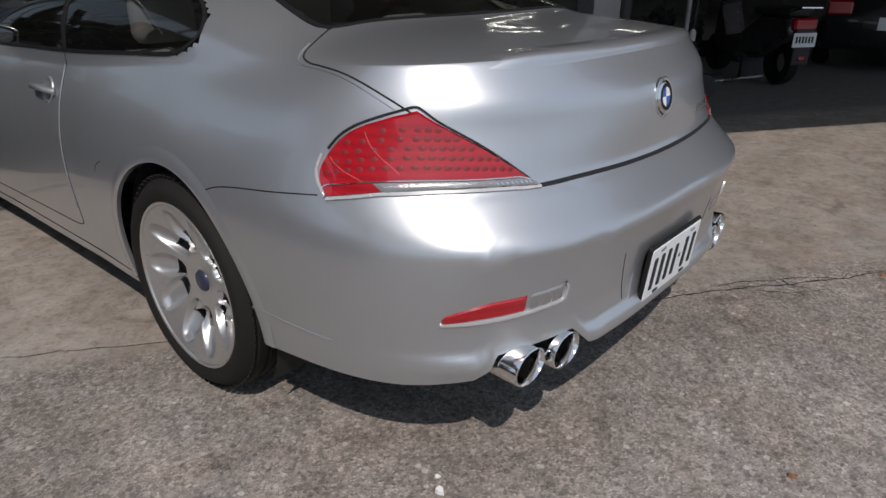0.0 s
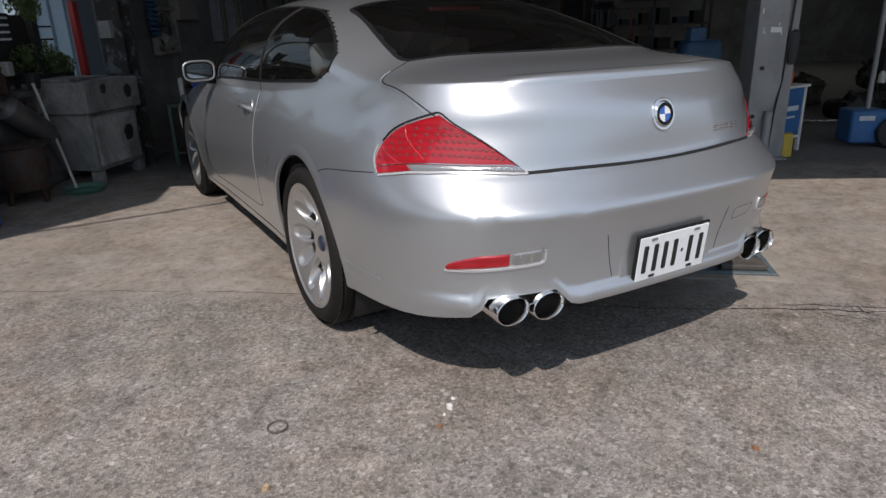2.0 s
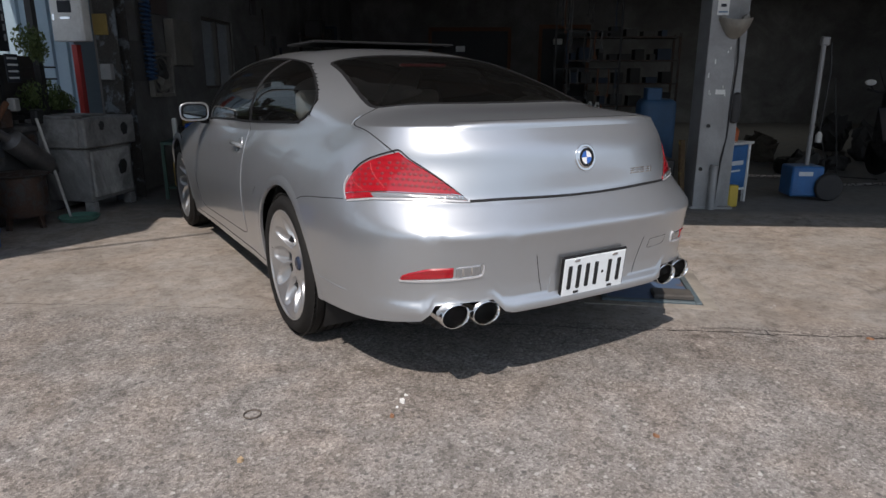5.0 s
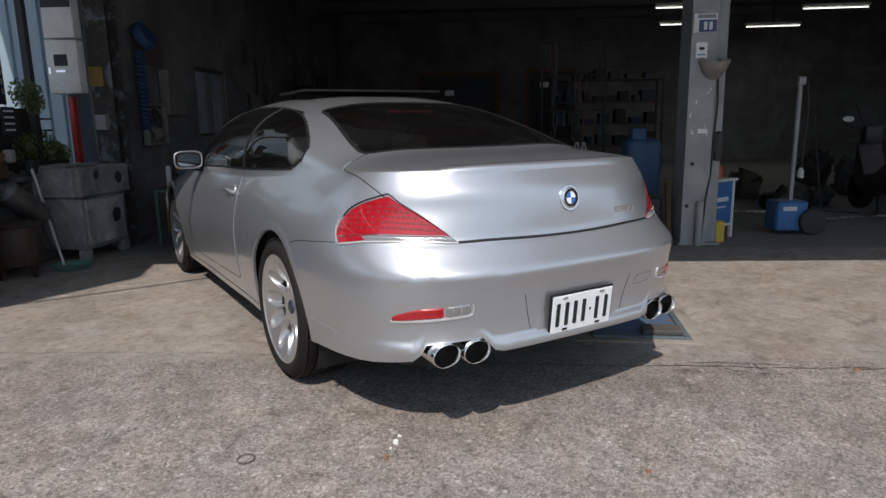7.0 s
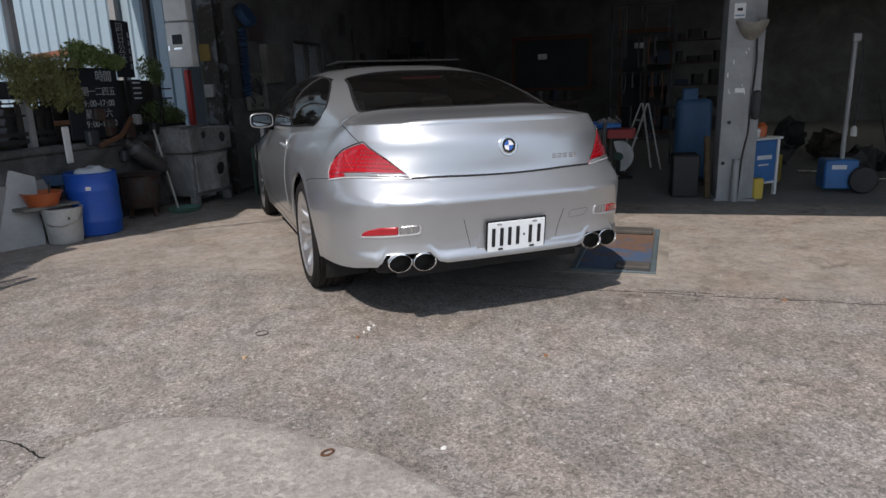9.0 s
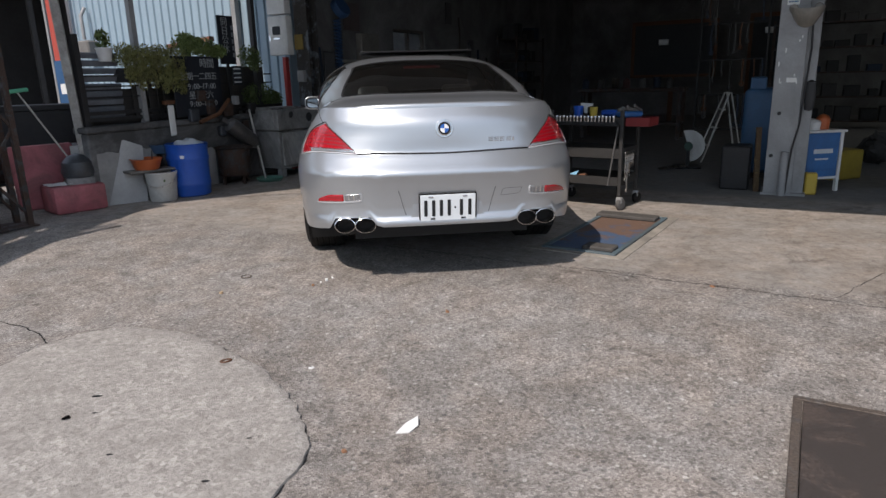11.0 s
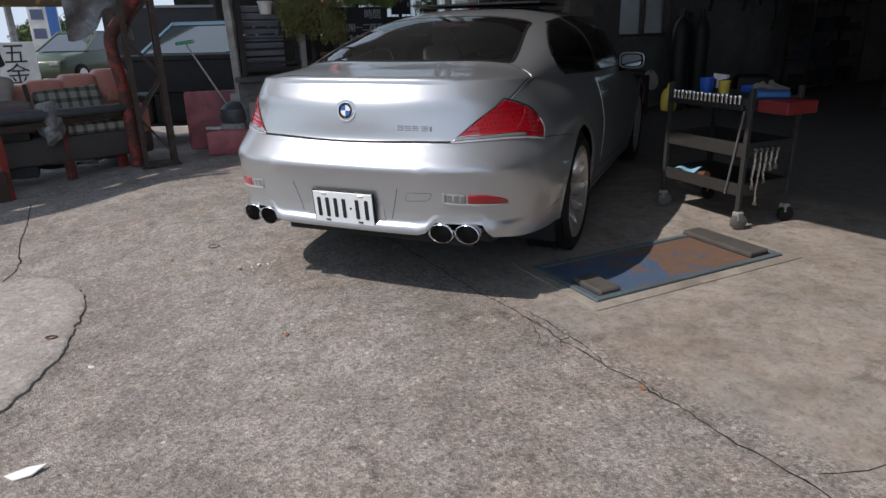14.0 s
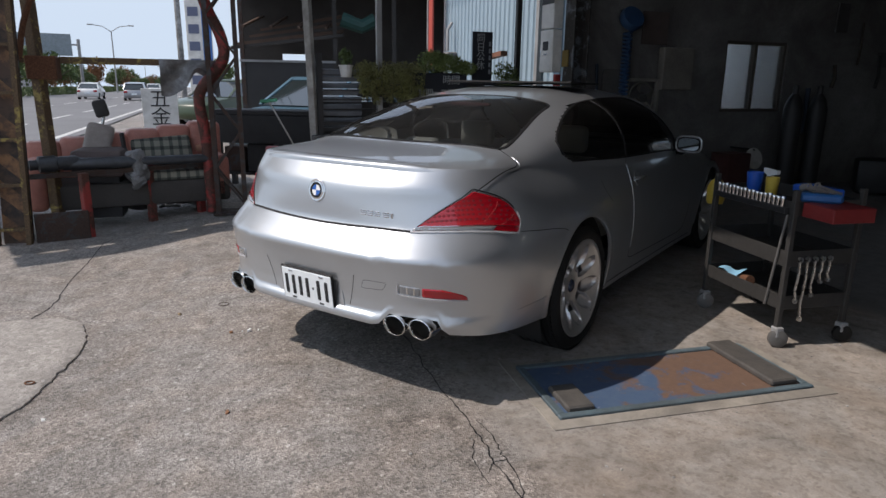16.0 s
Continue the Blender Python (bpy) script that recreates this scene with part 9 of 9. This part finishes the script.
def tree(name, label, at, h, r, mt, seed, count=1500):
    rng = random.Random(seed)
    t = thing(name, label, "tree", at, group="roadside trees")
    bm = tube([(0, 0, -0.2), (0.05, 0, h * 0.3), (0.0, 0.1, h * 0.6)], 0.1, 8, True, [0.16, 0.11, 0.05])
    for k in range(5):
        a = 2 * math.pi * k / 5 + rng.random()
        add_tube(bm, [(0, 0, h * (0.28 + 0.06 * k)), (r * 0.4 * math.cos(a), r * 0.4 * math.sin(a), h * (0.45 + 0.06 * k)), (r * 0.7 * math.cos(a), r * 0.7 * math.sin(a), h * (0.55 + 0.07 * k))], 0.05, 6, True, [0.06, 0.04, 0.02])
    part("trunk", bm, BARK, t)
    vs, fs = [], []
    lumps = [(rng.uniform(-0.6, 0.6) * r, rng.uniform(-0.6, 0.6) * r, h * rng.uniform(0.45, 0.88), r * rng.uniform(0.35, 0.6)) for _ in range(9)]
    for k in range(count):
        x, y, z, q = rng.choice(lumps)
        d = Vector((rng.gauss(0, 1), rng.gauss(0, 1), rng.gauss(0, 0.8))).normalized() * q * rng.uniform(0.5, 1.1)
        p = Vector((x, y, z)) + d
        m = Euler((rng.uniform(0, 6), rng.uniform(0, 6), rng.uniform(0, 6))).to_matrix()
        s = 0.16 * rng.uniform(0.7, 1.4)
        i = len(vs)
        vs += [tuple(p + m @ Vector(c)) for c in ((-s, 0, 0), (0, -s * 0.5, 0), (s, 0, 0), (0, s * 0.5, 0))]
        fs.append((i, i + 1, i + 2, i + 3))
    me = bpy.data.meshes.new("crown")
    me.from_pydata(vs, [], fs)
    me.materials.append(mt)
    ob = new("crown", me)
    ob.parent = t
    return t


def roadside_green():
    kinds = [tree("tree", "bushy green roadside tree", tuple(roadside(60, -19.5)), 4.2, 2.0, LEAF, 1), tree("tree", "reddish leafy roadside tree", tuple(roadside(68, -19.5)), 3.8, 1.9, AUTUMN, 2)]
    rng = random.Random(5)
    for k in range(26):
        s = 74 + 8.5 * k + rng.uniform(-2, 2)
        p = roadside(s, -19.5 + rng.uniform(-1.5, 1.5))
        sc = rng.uniform(0.8, 1.35)
        c = copy_thing(kinds[k % 2 if k % 5 else 0], pose(*(PLAN @ p), 0, 0, rng.uniform(0, 360)) @ Matrix.Scale(sc, 4))
    for k in range(10):
        p = roadside(70 + 24 * k, rng.uniform(-2.5, 2.0))
        c = copy_thing(kinds[0], pose(*(PLAN @ p), 0, 0, rng.uniform(0, 360)))
    # clipped hedge on the median
    vs, fs = [], []
    for k in range(14000):
        s, w, z = rng.uniform(15, 200), rng.uniform(-18.4, -17.2), rng.uniform(0.05, 0.95)
        p = roadside(s, w, z)
        m = Euler((rng.uniform(0, 6), rng.uniform(0, 6), rng.uniform(0, 6))).to_matrix()
        q = 0.13 * rng.uniform(0.7, 1.3)
        i = len(vs)
        vs += [tuple(p + m @ Vector(c)) for c in ((-q, 0, 0), (0, -q * 0.5, 0), (q, 0, 0), (0, q * 0.5, 0))]
        fs.append((i, i + 1, i + 2, i + 3))
    me = bpy.data.meshes.new("hedge")
    me.from_pydata(vs, [], fs)
    me.materials.append(LEAF)
    tagged(new("hedge", me), "long clipped green hedge on the median", "hedge", kind="stuff").matrix_world = PLAN


roadside_green()

# ---- things in and on the concrete ----


def drape(bm, lift=0.0):
    for v in bm.verts:
        v.co.z += ground_z(v.co.x, v.co.y) + lift
    return bm


def ground_bits():
    # round cement patch over an old manhole
    rng = random.Random(2)
    n = Nodes("pale_patch")
    pos = n.coords()
    spk, mid, pit = n.noise(75.0, 6.0, 0.7, pos), n.noise(7.0, 6.0, 0.65, pos), n.noise(26.0, 4.0, 0.6, pos)
    tone = n.ramp(spk, [(0.3, (0.20, 0.182, 0.165)), (0.5, (0.33, 0.305, 0.278)), (0.72, (0.46, 0.428, 0.392))])
    st = n.node("SeparateColor", Color=n.node("TexVoronoi", Vector=n.warp(pos, 30.0, 0.03), Scale=48.0).outputs["Color"])
    tone = n.mix(n.ramp(st.outputs[0], [(0.62, 0.0), (0.95, 0.6)]), tone, (0.19, 0.172, 0.155))
    tone = n.mix(n.ramp(st.outputs[1], [(0.7, 0.0), (0.95, 0.5)]), tone, (0.50, 0.468, 0.43))
    tone = n.mix(n.ramp(mid, [(0.42, 0.0), (0.68, 0.62)]), tone, (0.215, 0.195, 0.175))
    tone = n.mix(n.ramp(pit, [(0.66, 0.0), (0.74, 0.6)]), tone, (0.12, 0.11, 0.10))
    n.to("Base Color", tone)
    n.to("Roughness", 0.85)
    n.bump(n.math('ADD', spk, n.math('MULTIPLY', mid, 0.6)), 0.6, 0.012)
    C = Vector((-1.70, -1.22, 0))
    reach = curve1d([-3.2, -2.2, -1.3, -0.37, -0.14, 0.35, 0.72, 1.45, 1.75, 2.05, 2.3, 2.6, 3.2], [0.86, 1.0, 1.12, 1.04, 0.93, 0.80, 0.77, 0.93, 1.03, 0.96, 0.80, 0.72, 0.86])

    def rim(a):
        a = (a + math.pi) % (2 * math.pi) - math.pi
        return reach(a) + 0.018 * noise.noise(Vector((14 * math.cos(a), 14 * math.sin(a), 4.0))) + 0.009 * noise.noise(Vector((40 * math.cos(a), 40 * math.sin(a), 4.0)))
    rows = []
    for f, z in ((1.004, -0.004), (1.0, 0.010), (0.985, 0.016), (0.9, 0.017), (0.6, 0.018), (0.3, 0.018), (0.02, 0.018)):
        rows.append([Vector((C.x + rim(a) * f * math.cos(a), C.y + rim(a) * f * math.sin(a), z)) for a in [2 * math.pi * k / 240 for k in range(240)]])
    laid("cement_patch", drape(grid_bm(rows, True)), n.m, "round pale cement patch with a broken edge", "patch", kind="structure")
    rows = [[Vector((C.x + rim(a) * math.cos(a) + o * math.cos(a) * (0.0015 + 0.020 * max(0.0, noise.noise(Vector((9 * math.cos(a), 9 * math.sin(a), 7.0))))), C.y + rim(a) * math.sin(a) + o * math.sin(a) * (0.0015 + 0.020 * max(0.0, noise.noise(Vector((9 * math.cos(a), 9 * math.sin(a), 7.0))))), 0.002)) for a in [2 * math.pi * k / 240 for k in range(240)]] for o in (-0.2, 1.0)]
    laid("patch_gap", drape(grid_bm(rows, True)), GAP, "dark gap round the cement patch", "gap", kind="structure")
    for x, y, r in ((-1.647, -1.05, 0.018), (-1.427, -1.53, 0.011), (-1.05, -1.75, 0.012), (-1.6, -1.2, 0.01), (-0.95, -1.5, 0.009)):
        bm = bmesh.new()
        bm.faces.new([bm.verts.new((x + r * (1.2 + 0.5 * noise.noise(Vector((k, x, y)))) * math.cos(0.7 * k), y + r * (0.6 + 0.3 * noise.noise(Vector((k, y, x)))) * math.sin(0.7 * k), 0.0195)) for k in range(9)])
        laid("pit", drape(bm), GAP, "small dark pit in the cement patch", "pit", kind="structure", group="pits")
    # crooked crack along the joint, with side branches
    def crack(name, pts, w, seed, label):
        rg = random.Random(seed)
        line = smooth_line(pts, 14)
        rows = []
        for k, p in enumerate(line):
            d = (line[min(k + 1, len(line) - 1)] - line[max(k - 1, 0)]).normalized()
            s = Vector((-d.y, d.x, 0))
            q = p + s * 0.022 * noise.noise(p * 7 + Vector((seed, 0, 0))) + s * 0.012 * noise.noise(p * 31)
            ww = w * (0.35 + 0.9 * abs(noise.noise(p * 13 + Vector((0, seed, 0)))))
            rows.append([q - s * ww + Vector((0, 0, 0.0022)), q + s * ww + Vector((0, 0, 0.0022))])
        laid(name, drape(grid_bm(rows)), GAP, label, "crack", kind="structure", group="cracks")
    crack("crack", [(-0.35, 0.98, 0), (0.09, 0.64, 0), (0.578, 0.267, 0), (0.88, 0.07, 0), (1.05, -0.08, 0), (1.22, -0.205, 0), (1.48, -0.385, 0), (1.67, -0.54, 0), (2.13, -0.88, 0), (2.6, -1.25, 0)], 0.0045, 3, "crooked dark crack along the slab joint")
    crack("crack", [(0.87, 0.10, 0), (1.02, 0.03, 0), (1.10, -0.06, 0), (1.22, -0.15, 0), (1.29, -0.25, 0)], 0.004, 5, "branching crack beside the slab joint")
    crack("crack", [(0.94, -0.03, 0), (1.03, -0.15, 0), (1.17, -0.24, 0)], 0.003, 8, "fine crack beside the slab joint")
    crack("crack", [(1.13, -0.07, 0), (1.10, -0.13, 0), (1.12, -0.18, 0)], 0.003, 9, "fine crack beside the slab joint")
    crack("crack", [(1.30, -0.27, 0), (1.43, -0.31, 0), (1.55, -0.45, 0)], 0.003, 15, "fine crack beside the slab joint")
    crack("crack", [(-2.15, -0.35, 0), (-2.30, -0.16, 0), (-2.75, 0.18, 0), (-3.2, 0.55, 0), (-3.64, 0.91, 0), (-3.8, 1.1, 0)], 0.007, 11, "dark crack running to the yard's edge")
    crack("crack", [(-2.9, 2.86, 0), (-2.34, 2.474, 0), (-1.652, 2.01, 0), (-0.99, 1.544, 0), (-0.35, 0.98, 0)], 0.0025, 13, "thin joint line in the concrete")
    crack("crack", [(2.0, -0.70, 0), (2.6, -0.35, 0), (3.2, -0.1, 0)], 0.003, 17, "thin crack in the pale slab")
    # rusty steel cover in its frame
    N = Vector((1.150, -1.572, 0))
    ang = -36.3
    cov = thing("steel_cover", "rusty brown steel cover in a worn frame", "cover", (N.x, N.y, ground_z(N.x, N.y) - 0.004), ang, plan=False)
    part("plate", box(0.035, 0.80, -0.80, -0.035, -0.05, 0.008, 0.003), rusty("brown_cover", (0.056, 0.047, 0.043), (0.088, 0.066, 0.055), 0.3, 4.0, 0.55), cov)
    fr = bmesh.new()
    for x0, x1, y0, y1 in ((0, 0.83, -0.032, 0.0), (0, 0.032, -0.83, -0.032), (0.803, 0.835, -0.83, -0.032), (0, 0.835, -0.862, -0.833)):
        add_box(fr, x0, x1, y0, y1, -0.06, 0.010, 0.003)
    part("frame", fr, rusty("dark_frame", (0.085, 0.075, 0.068), (0.11, 0.085, 0.068), 0.5), cov, "dark steel frame")
    # small litter
    def chip(name, x, y, r, mt, label, cat, seed, z=0.006, group=""):
        rg = random.Random(seed)
        bm = bmesh.new()
        k = rg.randint(5, 8)
        top = [(r * rg.uniform(0.6, 1.2) * math.cos(2 * math.pi * i / k), r * rg.uniform(0.5, 1.0) * math.sin(2 * math.pi * i / k)) for i in range(k)]
        a = [bm.verts.new((px, py, 0.001)) for px, py in top]
        b = [bm.verts.new((px * 0.9, py * 0.9, z * rg.uniform(0.7, 1.5))) for px, py in top]
        bm.faces.new(b)
        for i in range(k):
            bm.faces.new((a[i], a[(i + 1) % k], b[(i + 1) % k], b[i]))
        laid(name, bm, mt, label, cat, (x, y, ground_z(x, y)), rg.uniform(0, 360), group, smooth=False)
    shard = prism([(-0.062, -0.030), (-0.012, -0.034), (0.026, 0.004), (0.030, 0.062), (0.014, 0.048), (-0.020, 0.026)], 0.006, Matrix.Rotation(radians(-82), 4, 'X'), 0.001)
    laid("white_shard", shard, PAPER, "flat white broken shard on the concrete", "shard", (-0.35, -1.50, ground_z(-0.35, -1.50) + 0.010), 0, smooth=False)
    chip("white_chip", -0.745, 0.22, 0.014, PAPER, "small crumbled white chip on the concrete", "litter", 2, 0.012)
    chip("white_chip", -0.71, 0.26, 0.008, PAPER, "tiny white crumb on the concrete", "litter", 3)
    chip("orange_leaf", -0.825, 0.155, 0.013, plain("dry_leaf", (0.26, 0.13, 0.07), 0.8), "small dry orange leaf on the concrete", "leaf", 4, 0.01)
    chip("orange_leaf", -0.073, -0.443, 0.012, bpy.data.materials["dry_leaf"], "small dry orange leaf on the concrete", "leaf", 5, 0.01)
    chip("pebble", -1.38, 0.19, 0.014, plain("tan_pebble", (0.42, 0.30, 0.18), 0.7), "small tan pebble on the concrete", "pebble", 6, 0.012)
    chip("white_chip", -0.765, -0.90, 0.013, PAPER, "small white chip on the concrete", "litter", 7)
    chip("white_chip", -0.78, 0.20, 0.006, PAPER, "small white chip on the concrete", "litter", 8)
    chip("orange_leaf", -0.60, -1.62, 0.012, bpy.data.materials["dry_leaf"], "small dry orange leaf on the concrete", "leaf", 9)
    chip("paper_scrap", -0.80, -1.75, 0.016, PAPER, "small white scrap by the cement patch", "paper", 10)
    chip("orange_leaf", 1.46, -0.40, 0.018, bpy.data.materials["dry_leaf"], "dry brown leaf in the crack", "leaf", 12)
    hole = lathe([(0.016 + 0.004 * math.cos(a), 0.003 + 0.003 * math.sin(a)) for a in [2 * math.pi * k / 8 for k in range(9)]], 20)
    for v in hole.verts:
        v.co.x *= 1.5
    laid("iron_loop", hole, RUST, "small rusty iron loop set in the cement patch", "loop", (-1.17, -0.78, ground_z(-1.17, -0.78) + 0.018), 25)
    ring = lathe([(0.032 + 0.003 * math.cos(a), 0.004 + 0.003 * math.sin(a)) for a in [2 * math.pi * k / 8 for k in range(9)]], 28)
    laid("rubber_ring", ring, plain("dusty_rubber", (0.10, 0.08, 0.065), 0.85), "small black rubber ring on the concrete", "ring", (-1.27, 0.44, ground_z(-1.27, 0.44)))
    # scattered grit
    rg = random.Random(21)
    bm = bmesh.new()
    for k in range(420):
        x, y = rg.uniform(-3.2, 3.2), rg.uniform(-2.6, 2.2)
        r = rg.uniform(0.003, 0.009)
        m = Matrix.Translation((x, y, ground_z(x, y) + r * 0.3)) @ Matrix.Rotation(rg.uniform(0, 6), 4, 'Z') @ Matrix.Diagonal((1, rg.uniform(0.5, 1), 0.5, 1))
        bmesh.ops.create_icosphere(bm, subdivisions=1, radius=r, matrix=m)
    laid("grit", bm, worn("grit_stone", (0.45, 0.43, 0.41), (0.15, 0.14, 0.13), 0.85, 0.0, 3.0, 10.0, 1.0, 0.0, dirtiness=0.3), "fine scattered grit and small stones", "grit", kind="stuff")


ground_bits()
